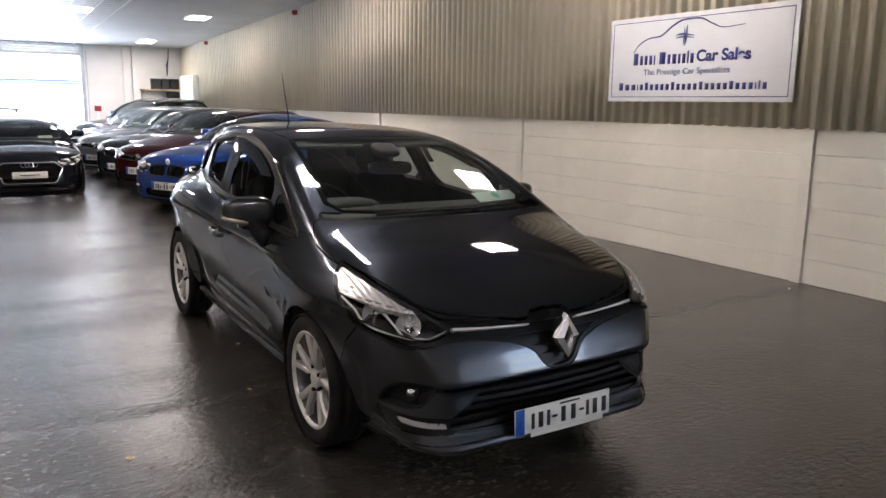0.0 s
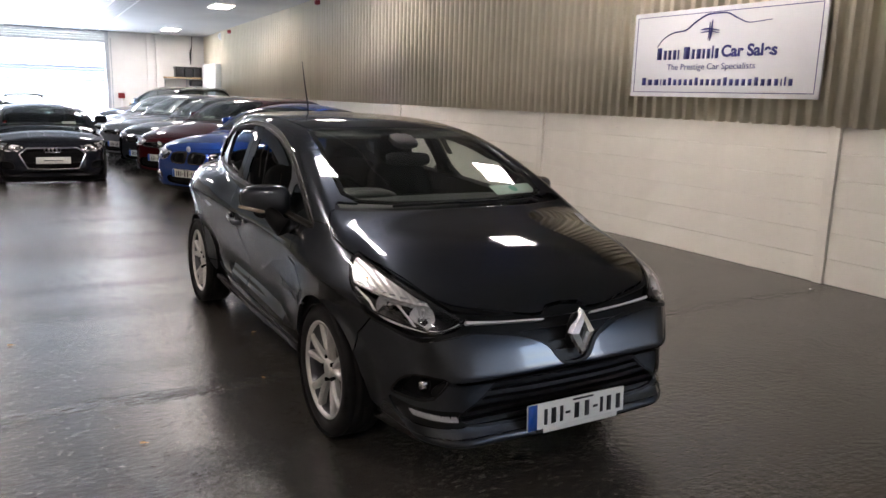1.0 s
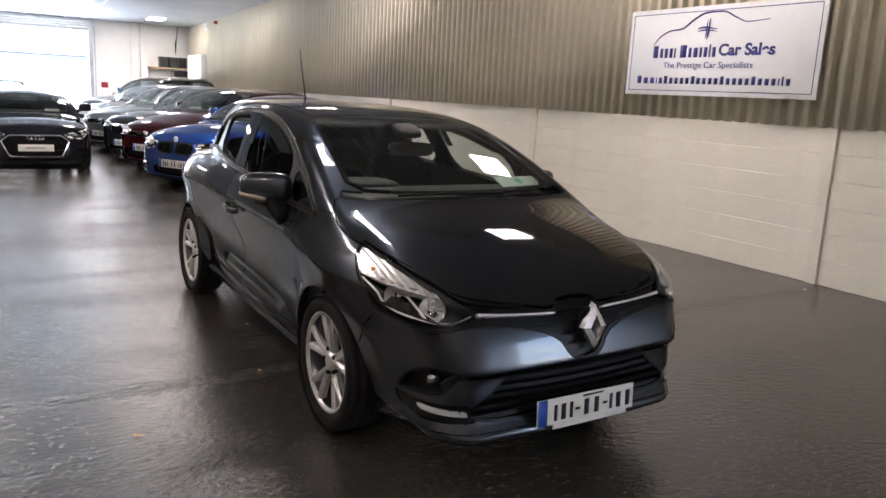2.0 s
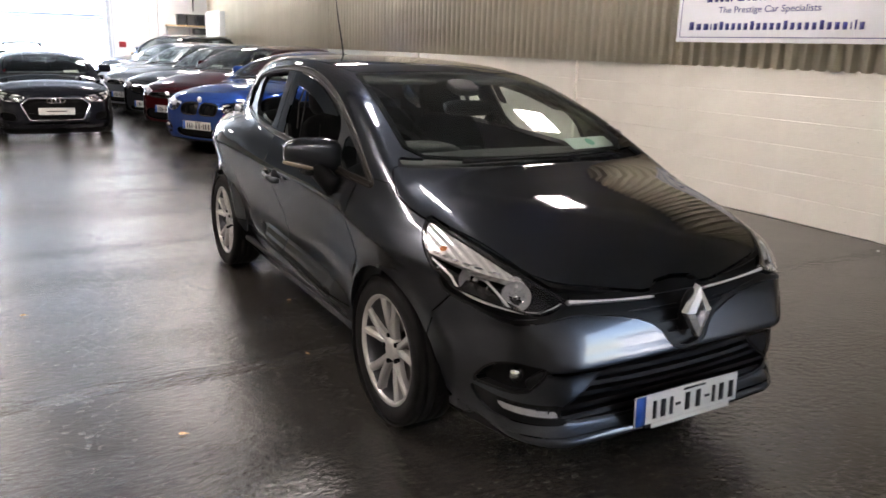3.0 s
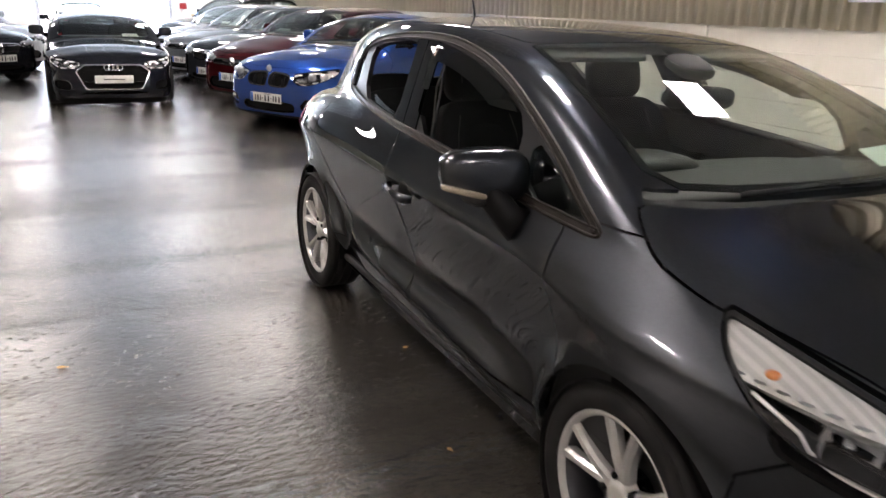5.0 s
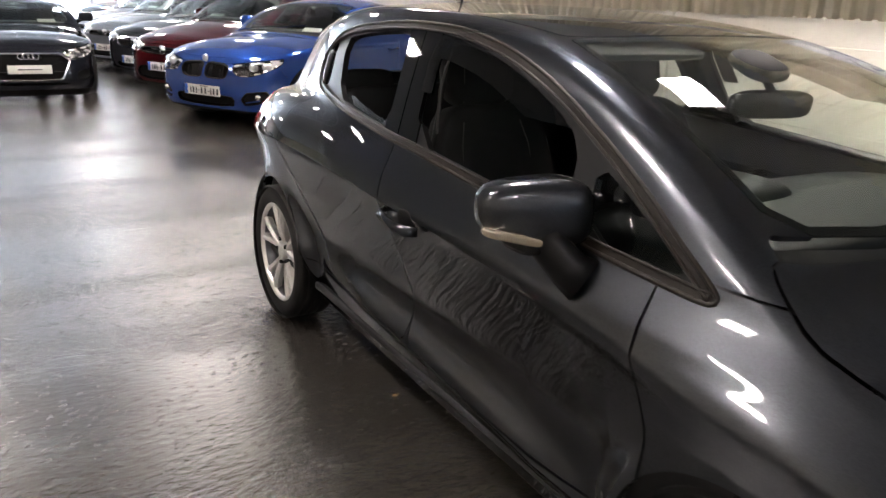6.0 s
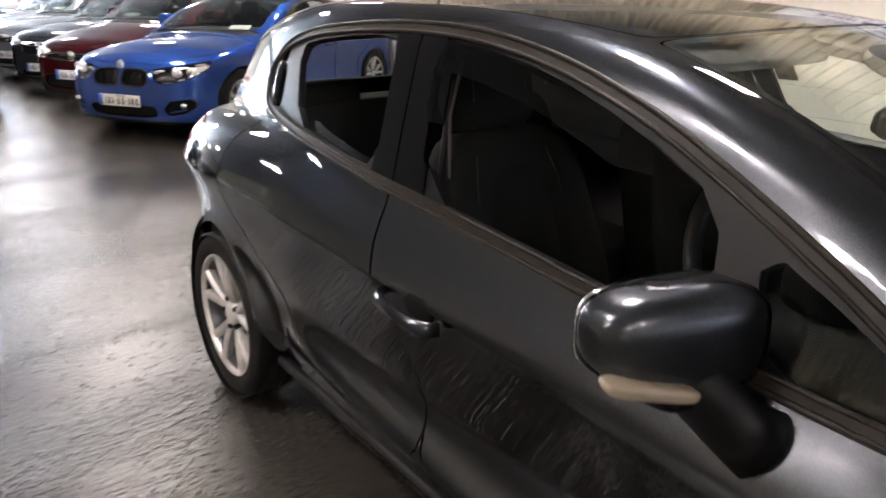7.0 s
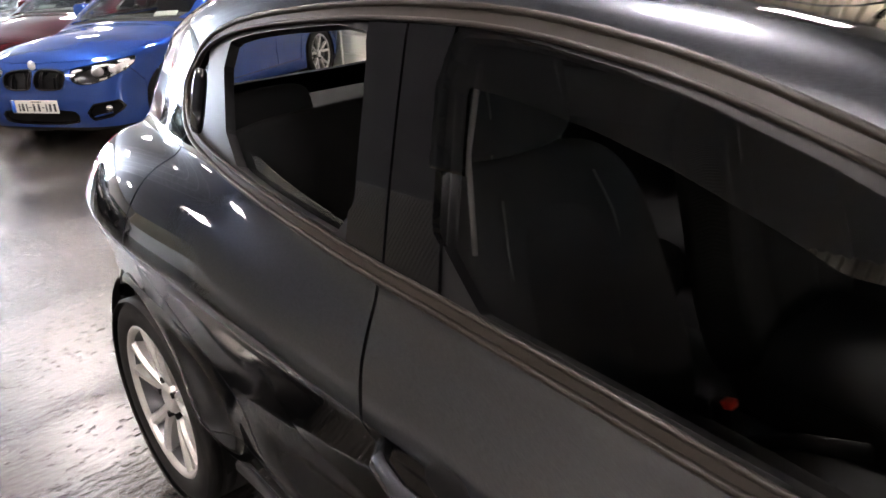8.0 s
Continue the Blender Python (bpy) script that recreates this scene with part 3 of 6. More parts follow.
def tube(path, radius, seg=8, closed=False, flat=1.0):
    """A round bar along a path; radius may be one number or one for each point."""
    p = np.array(path, float)
    n = len(p)
    r = np.full(n, radius) if np.isscalar(radius) else np.array(radius, float)
    d = np.roll(p, -1, 0) - np.roll(p, 1, 0)
    if not closed:
        d[0], d[-1] = p[1] - p[0], p[-1] - p[-2]
    d /= np.linalg.norm(d, axis=1, keepdims=True)
    up = np.array([0, 0, 1.0]) if abs(d[:, 2]).max() < 0.95 else np.array([1.0, 0.1, 0])
    a = np.cross(d, up)
    a /= np.linalg.norm(a, axis=1, keepdims=True)
    b = np.cross(a, d)
    t = np.linspace(0, 2 * np.pi, seg, endpoint=False)
    v = p[:, None] + r[:, None, None] * (np.cos(t)[None, :, None] * a[:, None] + flat * np.sin(t)[None, :, None] * b[:, None])
    faces = []
    for i in range(n if closed else n - 1):
        k = (i + 1) % n
        for s in range(seg):
            e = (s + 1) % seg
            faces.append((i * seg + s, i * seg + e, k * seg + e, k * seg + s))
    if not closed:
        faces += [tuple(range(seg))[::-1], tuple((n - 1) * seg + s for s in range(seg))]
    return [tuple(q) for q in v.reshape(-1, 3)], faces


def lathe(profile, seg=48, axis="x"):
    """A profile of (along, radius) pairs turned about an axis."""
    v, f = [], []
    n = len(profile)
    for s in range(seg):
        a = 2 * math.pi * s / seg
        for x, r in profile:
            c, d = r * math.cos(a), r * math.sin(a)
            v.append((x, c, d) if axis == "x" else (c, d, x) if axis == "z" else (c, x, d))
    for s in range(seg):
        e = (s + 1) % seg
        for i in range(n - 1):
            f.append((s * n + i, e * n + i, e * n + i + 1, s * n + i + 1))
    return v, f


def moved(shape, m):
    v = np.array(shape[0], float)
    a = np.array(m)
    return [tuple(p) for p in v @ a[:3, :3].T + a[:3, 3]], shape[1]


def sheet(nx, ny, place):
    """A grid of faces from a function of two arrays in 0..1."""
    U, V = np.meshgrid(np.linspace(0, 1, nx), np.linspace(0, 1, ny), indexing="ij")
    P = place(U, V)
    i = np.arange(nx * ny).reshape(nx, ny)
    q = np.stack([i[:-1, :-1], i[1:, :-1], i[1:, 1:], i[:-1, 1:]], -1).reshape(-1, 4)
    return P.reshape(-1, 3), q


def letters(name, text, size, mat, m, parent, width=None, bold=0.0):
    cu = bpy.data.curves.new(name, "FONT")
    cu.body, cu.size, cu.extrude, cu.align_x, cu.align_y, cu.offset = text, size, 0.0015, "CENTER", "CENTER", bold
    ob = new(name, cu)
    bpy.context.view_layer.update()
    me = bpy.data.meshes.new_from_object(ob.evaluated_get(bpy.context.evaluated_depsgraph_get()))
    bpy.data.objects.remove(ob)
    if width:
        xs = [v.co.x for v in me.vertices]
        k = width / (max(xs) - min(xs))
        for v in me.vertices:
            v.co.x *= k
    # each word is a part of its own, told apart by the gaps
    polys = [tuple(p.vertices) for p in me.polygons]
    co = [tuple(v.co) for v in me.vertices]
    bpy.data.meshes.remove(me)
    spans = sorted((min(co[i][0] for i in p), max(co[i][0] for i in p), k) for k, p in enumerate(polys))
    words, end = [[]], None
    for lo, hi, k in spans:
        if end is not None and lo > end + 0.22 * size:
            words.append([])
        words[-1].append(polys[k])
        end = hi if end is None else max(end, hi)
    for w in words:
        used = sorted({i for p in w for i in p})
        at = {i: n for n, i in enumerate(used)}
        ob = part(name, ([co[i] for i in used], [[at[i] for i in p] for p in w]), mat, parent, smooth=False)
        ob.matrix_basis = m


# ---------------------------------------------------------------- the hall
EAST, WEST, NORTH, SOUTH = 4.42, -8.0, 24.0, -10.0
PLINTH = 1.42


def ceiling_z(y):
    return 3.615 - 0.0295 * (y - 13.5)


def slab(name, lo, hi, mat, label, category, kind="structure", bevel=0.0):
    size = [b - a for a, b in zip(lo, hi)]
    ob = part(name, rbox(size, [(a + b) / 2 for a, b in zip(lo, hi)], bevel), mat, smooth=False)
    return tagged(ob, label, category, kind=kind)


def joined_slabs(name, boxes, mat, label, category):
    bms = [rbox([b - a for a, b in zip(lo, hi)], [(a + b) / 2 for a, b in zip(lo, hi)], 0) for lo, hi in boxes]
    return tagged(part(name, joined(*bms), mat, smooth=False), label, category, kind="structure")


ground = part("ground", sheet(60, 60, lambda u, v: np.stack([(u - 0.5) * 1200, (v - 0.5) * 1200, 0 * u - 0.03], -1)), TARMAC)
tagged(ground, "pale sunlit concrete yard outside the hall", "ground", kind="structure")
floor = part("floor", sheet(80, 150, lambda u, v: np.stack([WEST - 0.2 + u * (EAST + 0.3 - WEST), SOUTH - 0.2 + v * (NORTH + 0.4 - SOUTH), 0 * u], -1)), FLOOR)
tagged(floor, "dark grey painted concrete floor, glossy, chipped and scuffed", "floor", kind="structure")

# east wall: core, corrugated sheeting, plinth; a door opening behind the start of the walk
GATE = (-8.8, -5.6, 2.7)
wall_east = joined_slabs("wall_east", [((4.47, SOUTH, 0), (4.70, GATE[0], 4.5)), ((4.47, GATE[0], GATE[2]), (4.70, GATE[1], 4.5)), ((4.47, GATE[1], 0), (4.70, NORTH + 0.25, 4.5))],
                         BLOCK, "side wall of white painted blockwork below corrugated sheeting", "wall")
RIB = 0.146


def corrugated(y0, y1, z0, z1, face=EAST, out=1):
    n = int((y1 - y0) / RIB * 26)
    y = np.linspace(y0, y1, n)
    w = 2 * np.pi * (y - 0.41) / RIB
    x = face + out * (0.012 - 0.042 * (1 + np.tanh(6.0 * (np.sin(w) - 0.30))))
    v, f = [], []
    for i in range(n):
        v += [(x[i], y[i], z1), (x[i], y[i], z0), (x[i] + out * 0.007, y[i], z0), (x[i] + out * 0.007, y[i], z1)]
    for i in range(n - 1):
        a, b = 4 * i, 4 * i + 4
        f += [(a, a + 1, b + 1, b), (a + 1, a + 2, b + 2, b + 1), (a + 2, a + 3, b + 3, b + 2)]
    return v, f


cladding = part("trim_cladding", corrugated(GATE[1] + 0.1, NORTH, PLINTH - 0.012, 4.45), SHEET)
tagged(cladding, "beige corrugated cement sheeting over the block plinth", "cladding", kind="structure")
cladding = part("trim_cladding", corrugated(SOUTH, NORTH, PLINTH - 0.012, 4.45, WEST + 0.03, -1), SHEET)
tagged(cladding, "beige corrugated cement sheeting over the block plinth", "cladding", kind="structure")

# ceiling, sloping a little towards the far end
def sloping(u, v, dz=0.0):
    y = SOUTH - 0.2 + v * (NORTH + 0.4 - SOUTH)
    return np.stack([WEST - 0.2 + u * (EAST + 0.45 - WEST), y, ceiling_z(y) + dz], -1)


cb = joined(rbox((12.9, 34.6, 0.12), (-1.8, 7.0, ceiling_z(7.0) + 0.062), 0, (math.degrees(math.atan(-0.0295)), 0, 0)))
ceiling = part("ceiling", cb, CEIL, smooth=False)
tagged(ceiling, "white panelled ceiling", "ceiling", kind="structure")
bars = rbox((0.032, 34.0, 0.02), (-1.55, 7.0, ceiling_z(7.0) - 0.004), 0, (-1.69, 0, 0))
for x in (-1.03, -0.49, 0.07, 0.59, 1.08):
    bars = joined(bars, rbox((0.032, 34.0, 0.02), (x, 7.0, ceiling_z(7.0) - 0.004), 0, (-1.69, 0, 0)))
for k in range(84):
    y = SOUTH + 8.0 + 0.31 * k
    bars = joined(bars, rbox((2.62, 0.016, 0.010), (-0.24, y, ceiling_z(y) + 0.001), 0, (-1.69, 0, 0)))
bars = part("trim_ceiling_bars", bars, GRID, smooth=False)
tagged(bars, "thin white metal bars across the ceiling panels", "ceiling bars", kind="structure")


def ceiling_light(depth):
    t = thing("ceiling_light", "flat white led panel set in the ceiling, lit", "ceiling light", group="ceiling lights")
    e = depth / 2 + 0.01
    part("frame", joined(rbox((0.50, 0.02, 0.03), (0, e, 0), 0.003), rbox((0.50, 0.02, 0.03), (0, -e, 0), 0.003),
                         rbox((0.02, depth, 0.03), (0.24, 0, 0), 0.003), rbox((0.02, depth, 0.03), (-0.24, 0, 0), 0.003)), GRID, t)
    part("diffuser", rbox((0.46, depth, 0.012), (0, 0, 0.0), 0.002), LED, t, "glowing white diffuser")
    return t


for depth, rows_y in ((0.62, (-4.3, 2.4, 9.1, 15.9, 22.0)),):
    first = None
    for x in (2.90, 0.33, -2.85, -5.7):
        for y in rows_y[1:] if x > 0 else rows_y[:2] if x < -3 else rows_y:
            m = pose(x, y, ceiling_z(y) - 0.016, -1.69, 0, 0)
            if first is None:
                first = ceiling_light(depth)
                first.matrix_basis = m
            else:
                copy_thing(first, m)

# far end wall with the roller door
DOOR = (-2.22, 1.24, 2.98)
wall_north = joined_slabs("wall_north", [((WEST - 0.2, NORTH, 0), (DOOR[0], NORTH + 0.25, 4.4)), ((DOOR[0], NORTH, DOOR[2] + 0.3), (DOOR[1], NORTH + 0.25, 4.4)), ((DOOR[1], NORTH, 0), (4.47, NORTH + 0.25, 4.4))],
                          PLASTER, "white painted end wall round an open roller door", "wall")
wall_west = slab("wall_west", (WEST - 0.25, SOUTH, 0), (WEST, NORTH, 4.5), BLOCK, "side wall of white painted blockwork below corrugated sheeting", "wall")
wall_south = slab("wall_south", (WEST - 0.25, SOUTH - 0.25, 0), (4.7, SOUTH, 4.6), PLASTER, "white painted wall at the near end", "wall")
for k, x in enumerate((2.50, 2.78)):
    slab("trim_pier_%d" % (k + 1), (x, NORTH - 0.10 - 0.04 * k, 0), (x + 0.20, NORTH - 0.002, 3.4), PLASTER, "white painted pier on the end wall", "pier")
slab("trim_ledge", (1.9, NORTH - 0.06, 1.02), (4.3, NORTH - 0.003, 1.07), TIMBER, "thin pale timber ledge along the end wall", "ledge")


def roller_door(name, x0, x1, z, y, label):
    t = thing(name, label, "roller door", kind="structure")
    for k in range(5):
        part("slat", rbox((x1 - x0 + 0.1, 0.03, 0.066), ((x0 + x1) / 2, y, z + 0.035 + 0.07 * k), 0.012), STEEL, t)
    part("drum_cover", rbox((x1 - x0 + 0.3, 0.32, 0.12), ((x0 + x1) / 2, y + 0.0, z + 0.42), 0.02), STEEL, t)
    for x in (x0 - 0.05, x1 + 0.05):
        part("guide_rail", joined(rbox((0.10, 0.02, z + 0.35), (x, y - 0.05, (z + 0.35) / 2), 0.003), rbox((0.02, 0.10, z + 0.35), (x + (0.04 if x > x0 else -0.04), y, (z + 0.35) / 2), 0.003)), STEEL, t)
    part("bottom_bar", rbox((x1 - x0 + 0.06, 0.05, 0.05), ((x0 + x1) / 2, y, z - 0.02), 0.008), STEEL, t)
    return t


roller_door("door_1", DOOR[0], DOOR[1], DOOR[2], NORTH - 0.12, "grey steel roller door, raised nearly to the ceiling")
chain = part("door_chain", tube([(DOOR[1] + 0.17, NORTH - 0.08, 3.1), (DOOR[1] + 0.18, NORTH - 0.085, 2.0), (DOOR[1] + 0.17, NORTH - 0.04, 0.9), (DOOR[1] + 0.17, NORTH - 0.002, 0.85)], 0.012), STEEL)
tagged(chain, "hanging steel hand chain beside the roller door", "chain")

# sign on the sheeting
SIGN = thing("wall_sign", "white dealer sign board with navy lettering on the sheeting", "sign")
SY0, SY1, SZ0, SZ1, SX = 1.085, 3.43, 1.645, 2.54, EAST - 0.090
part("board", rbox((0.022, SY1 - SY0, SZ1 - SZ0), (SX, (SY0 + SY1) / 2, (SZ0 + SZ1) / 2), 0.003), BOARD, SIGN)
SC = (SY0 + SY1) / 2
edge = SX - 0.0125
border = joined(*[rbox((0.002, SY1 - SY0 - 0.10, 0.007), (edge, SC, z), 0) for z in (SZ0 + 0.05, SZ1 - 0.05)],
                *[rbox((0.002, 0.007, SZ1 - SZ0 - 0.10), (edge, y, (SZ0 + SZ1) / 2), 0) for y in (SY0 + 0.05, SY1 - 0.05)])
part("border", border, NAVY, SIGN, "thin navy border line")


def on_sign(u, v):
    """A place on the board from fractions across and up."""
    return Vector((edge, SY1 - u * (SY1 - SY0), SZ0 + v * (SZ1 - SZ0)))


def sign_line(name, pts, r0):
    ctrl = knots(*[(i, p[0]) for i, p in enumerate(pts)]), knots(*[(i, p[1]) for i, p in enumerate(pts)])
    s = np.linspace(0, len(pts) - 1, 60)
    path = [on_sign(a, b) for a, b in zip(ctrl[0](s), ctrl[1](s))]
    part(name, tube(path, r0 * (0.35 + 0.65 * np.sin(np.pi * np.clip(s / s[-1], 0.04, 0.96))), 6, flat=1.0), NAVY, SIGN)


sign_line("car_outline", [(0.155, 0.585), (0.19, 0.68), (0.25, 0.745), (0.32, 0.765), (0.38, 0.86), (0.45, 0.925), (0.53, 0.925), (0.60, 0.85), (0.66, 0.80), (0.76, 0.815)], 0.009)
sign_line("emblem_stroke", [(0.455, 0.63), (0.462, 0.72), (0.465, 0.86)], 0.012)
sign_line("emblem_stroke", [(0.447, 0.64), (0.452, 0.74), (0.452, 0.84)], 0.008)
sign_line("emblem_stroke", [(0.405, 0.755), (0.44, 0.765), (0.505, 0.74)], 0.010)
sign_line("emblem_stroke", [(0.405, 0.725), (0.45, 0.735), (0.505, 0.715)], 0.008)


def sign_bars(name, u0, u1, v0, v1, widths, gaps):
    """Lettering kept as plain bars of its size and colour."""
    total = sum(widths) + sum(gaps)
    u = u0
    for k, (w, g) in enumerate(zip(widths, [*gaps, 0])):
        du = (u1 - u0) * w / total
        a, b = on_sign(u + du * 0.10, v0), on_sign(u + du * 0.90, v1 - (v1 - v0) * (0.0 if k % 5 == 0 else 0.22))
        part(name, rbox((0.003, abs(a.y - b.y), abs(b.z - a.z)), (a + b) / 2, 0.0), NAVY, SIGN)
        u += du + (u1 - u0) * g / total


sign_bars("name_bar", 0.155, 0.513, 0.435, 0.575, [0.9, 0.55, 0.55, 0.55, 0.25, 1.1, 0.5, 0.7, 0.4, 0.55, 0.25, 0.55],
          [0.18, 0.18, 0.18, 0.18, 0.55, 0.18, 0.18, 0.18, 0.18, 0.18, 0.18])
letters("word", "Car Sales", 0.155, NAVY, pose(edge - 0.001, SY1 - 0.663 * (SY1 - SY0), SZ0 + 0.505 * (SZ1 - SZ0), 90, 0, -90), SIGN, 0.64, 0.005)
sign_bars("web_bar", 0.07, 0.885, 0.135, 0.225, [0.7, 0.7, 0.7, 0.15] + [0.5] * 20 + [0.15, 0.2, 0.5], [0.2] * 26)
letters("word", "The Prestige Car Specialists", 0.085, NAVY, pose(edge - 0.001, SY1 - 0.465 * (SY1 - SY0), SZ0 + 0.345 * (SZ1 - SZ0), 90, 0, -90), SIGN, 1.12)

# shelf corner at the far end
shelf = thing("wall_shelf", "pine plank shelf on steel brackets on the end wall", "shelf")
part("plank", rbox((1.46, 0.42, 0.045), (3.70, NORTH - 0.22, 1.93), 0.004), TIMBER, shelf)
for x in (3.05, 3.75, 4.35):
    part("bracket", joined(rbox((0.03, 0.40, 0.03), (x, NORTH - 0.21, 1.893), 0.003), rbox((0.03, 0.03, 0.34), (x, NORTH - 0.02, 1.74), 0.003)), STEEL, shelf)


def storage_crate():
    t = thing("storage_crate", "black plastic storage crate on the pine shelf", "crate", group="crates on the shelf")
    part("body", joined(rbox((0.25, 0.34, 0.30), (0, 0, 0.15), 0.02), rbox((0.27, 0.36, 0.03), (0, 0, 0.27), 0.008)), CRATE, t)
    part("lid", rbox((0.275, 0.365, 0.035), (0, 0, 0.32), 0.01), CRATE, t)
    return t


crate = storage_crate()
crate.matrix_basis = pose(3.46, NORTH - 0.22, 1.954)
for k in range(1, 4):
    copy_thing(crate, pose(3.46 + 0.288 * k, NORTH - 0.22 + 0.02 * (k % 2), 1.954, 0, 0, 3 * (k % 2)))
under = thing("tool_case", "black tool case hanging under the shelf", "case")
part("body", rbox((0.45, 0.3, 0.2), (4.05, NORTH - 0.2, 1.765), 0.02), CRATE, under)
part("handle", tube([(3.95, NORTH - 0.36, 1.80), (3.97, NORTH - 0.385, 1.83), (4.13, NORTH - 0.385, 1.83), (4.15, NORTH - 0.36, 1.80)], 0.012), CRATE, under)

cupboard = thing("white_cupboard", "white painted cupboard against the side wall", "cupboard")
part("body", rbox((0.22, 1.7, 2.38), (4.28, 22.6, 1.19), 0.006), PLASTER, cupboard)
for y in (22.18, 23.02):
    d = part("door", rbox((0.02, 0.80, 2.28), (4.16, y, 1.19), 0.006), PLASTER, cupboard)
    part("handle", rbox((0.03, 0.02, 0.14), (4.14, y + (0.33 if y < 22.6 else -0.33), 1.15), 0.006), STEEL, d)

call = thing("fire_call_point", "small red fire call point on a white post", "call point")
part("post", rbox((0.05, 0.05, 1.2), (1.66, NORTH - 0.14, 0.6), 0.005), GRID, call)
part("box", rbox((0.20, 0.07, 0.17), (1.66, NORTH - 0.14, 1.30), 0.012), RED_BOX, call)
cord = part("wall_cable", tube([(3.97, NORTH - 0.02, 3.28), (3.95, NORTH - 0.03, 2.95), (3.90, NORTH - 0.05, 2.75), (3.90, NORTH - 0.03, 2.4)], [0.012, 0.012, 0.03, 0.012], 6), CABLE)
tagged(cord, "black cable hanging down the end wall", "cable")
for name, y, z, mat, label in (("alarm_box", 21.7, 3.22, GRID, "white alarm box on the sheeting"), ("alarm_sounder", 20.6, 3.30, RED_BOX, "dark red alarm sounder on the sheeting"), ("alarm_sounder", 13.3, 3.52, RED_BOX, "dark red alarm sounder on the sheeting")):
    t = thing(name, label, "alarm")
    part("base", rbox((0.05, 0.16, 0.22 if mat is GRID else 0.1), (EAST - 0.075, y, z), 0.01), mat, t)
    part("dome", blob((0.08, 0.11, 0.14 if mat is GRID else 0.1), (EAST - 0.11, y, z), 0.7), mat, t)

# outside, beyond the far door and the side gate
def far_unit(name, m, label):
    t = thing(name, label, "building")
    t.matrix_basis = m
    part("wall", rbox((30, 6, 3.0), (0, 3.0, 1.5), 0.02), RENDERED, t)
    part("roof", joined(rbox((30.4, 6.4, 0.18), (0, 3.0, 3.09), 0.03), rbox((30, 0.2, 0.25), (0, -0.1, 2.6), 0.02)), STEEL, t)
    for k, x in enumerate((-9.0, 0.0, 9.0)):
        sh = part("shutter", rbox((4.6, 0.05, 0.92), (x, -0.012, 2.14), 0.0), SHUTTER, t, "blue-grey roller shutter")
        for j in range(6):
            part("slat", rbox((4.56, 0.03, 0.10), (x, -0.05, 1.77 + 0.15 * j), 0.012), SHUTTER, sh)
    for x in (-4.5, 4.5):
        w = part("window", rbox((1.6, 0.04, 1.0), (x, -0.015, 1.6), 0.0), DARK_WINDOW, t)
        part("frame", joined(rbox((1.7, 0.06, 0.06), (x, -0.03, 2.12), 0.005), rbox((1.7, 0.08, 0.06), (x, -0.03, 1.08), 0.005), rbox((0.06, 0.06, 1.1), (x - 0.82, -0.03, 1.6), 0.005), rbox((0.06, 0.06, 1.1), (x + 0.82, -0.03, 1.6), 0.005), rbox((0.05, 0.05, 1.0), (x, -0.03, 1.6), 0.005)), GRID, w)
    return t


far_unit("industrial_unit", pose(0.5, 36, -0.03), "white rendered industrial unit with blue-grey shutters across the yard")
far_unit("industrial_unit", pose(16, -7, -0.03, 0, 0, -90), "white rendered industrial unit with blue-grey shutters beside the yard")


# ---------------------------------------------------------------- parts that all cars share
def side_poly(points, turns=2):
    poly = rounded(points, turns)
    return lambda p: poly_dist(p[:, 1], p[:, 2], poly)


def top_poly(points, turns=2):
    poly = rounded(points, turns)
    return lambda p: poly_dist(np.abs(p[:, 0]), p[:, 1], poly)


def front_poly(points, turns=2):
    poly = rounded(points, turns)
    return lambda p: poly_dist(np.abs(p[:, 0]), p[:, 2], poly)


def corner_poly(points, turns=2):
    """Round the front corner: -y - |x| against z."""
    poly = rounded(points, turns)
    return lambda p: poly_dist(-p[:, 1] - np.abs(p[:, 0]), p[:, 2], poly)


def only(region, *limits):
    """A region kept to where all limits (functions of points) are negative."""
    def f(p):
        r = region(p)
        for lim in limits:
            r = np.maximum(r, lim(p))
        return r
    return f


above = lambda z: (lambda p: z - p[:, 2])
below = lambda z: (lambda p: p[:, 2] - z)
ahead = lambda y: (lambda p: p[:, 1] - y)
behind = lambda y: (lambda p: y - p[:, 1])
outer = lambda x: (lambda p: x - np.abs(p[:, 0]))
inner = lambda x: (lambda p: np.abs(p[:, 0]) - x)
every = lambda p: np.full(len(p), -1.0)


def sunk(m, depth):
    return m[0] - m[1] * depth, m[1], m[2]


def tucked(shape, side, depth, step=0.004):
    """Moves a piece in from the front corner until all of it lies so deep under the body."""
    v = np.array(shape[0], float)
    for _ in range(80):
        if HATCH.dist(v).max() < -depth:
            break
        v = v + np.array([-side * 0.6, 0.8, 0.0]) * step
    return [tuple(q) for q in v], shape[1]


def sided(name, m, mat, parent, depth=0.012, label=""):
    """The same panel on either side of a car."""
    a = part(name, flanged(m, depth), mat, parent, label)
    b = part(name, flanged(mirrored(m), depth), mat, parent, label)
    return a, b


def halves(name, m, mat, parent, depth=0.012, label=""):
    """One piece over the middle, or two where it does not reach it."""
    if not len(m[2]):
        return None
    if np.abs(m[0][:, 0]).min() > 0.004:
        return sided(name, m, mat, parent, depth, label)[0]
    return middle(name, m, mat, parent, depth, label)


def middle(name, m, mat, parent, depth=0.012, label=""):
    return part(name, flanged(both(m), depth), mat, parent, label)


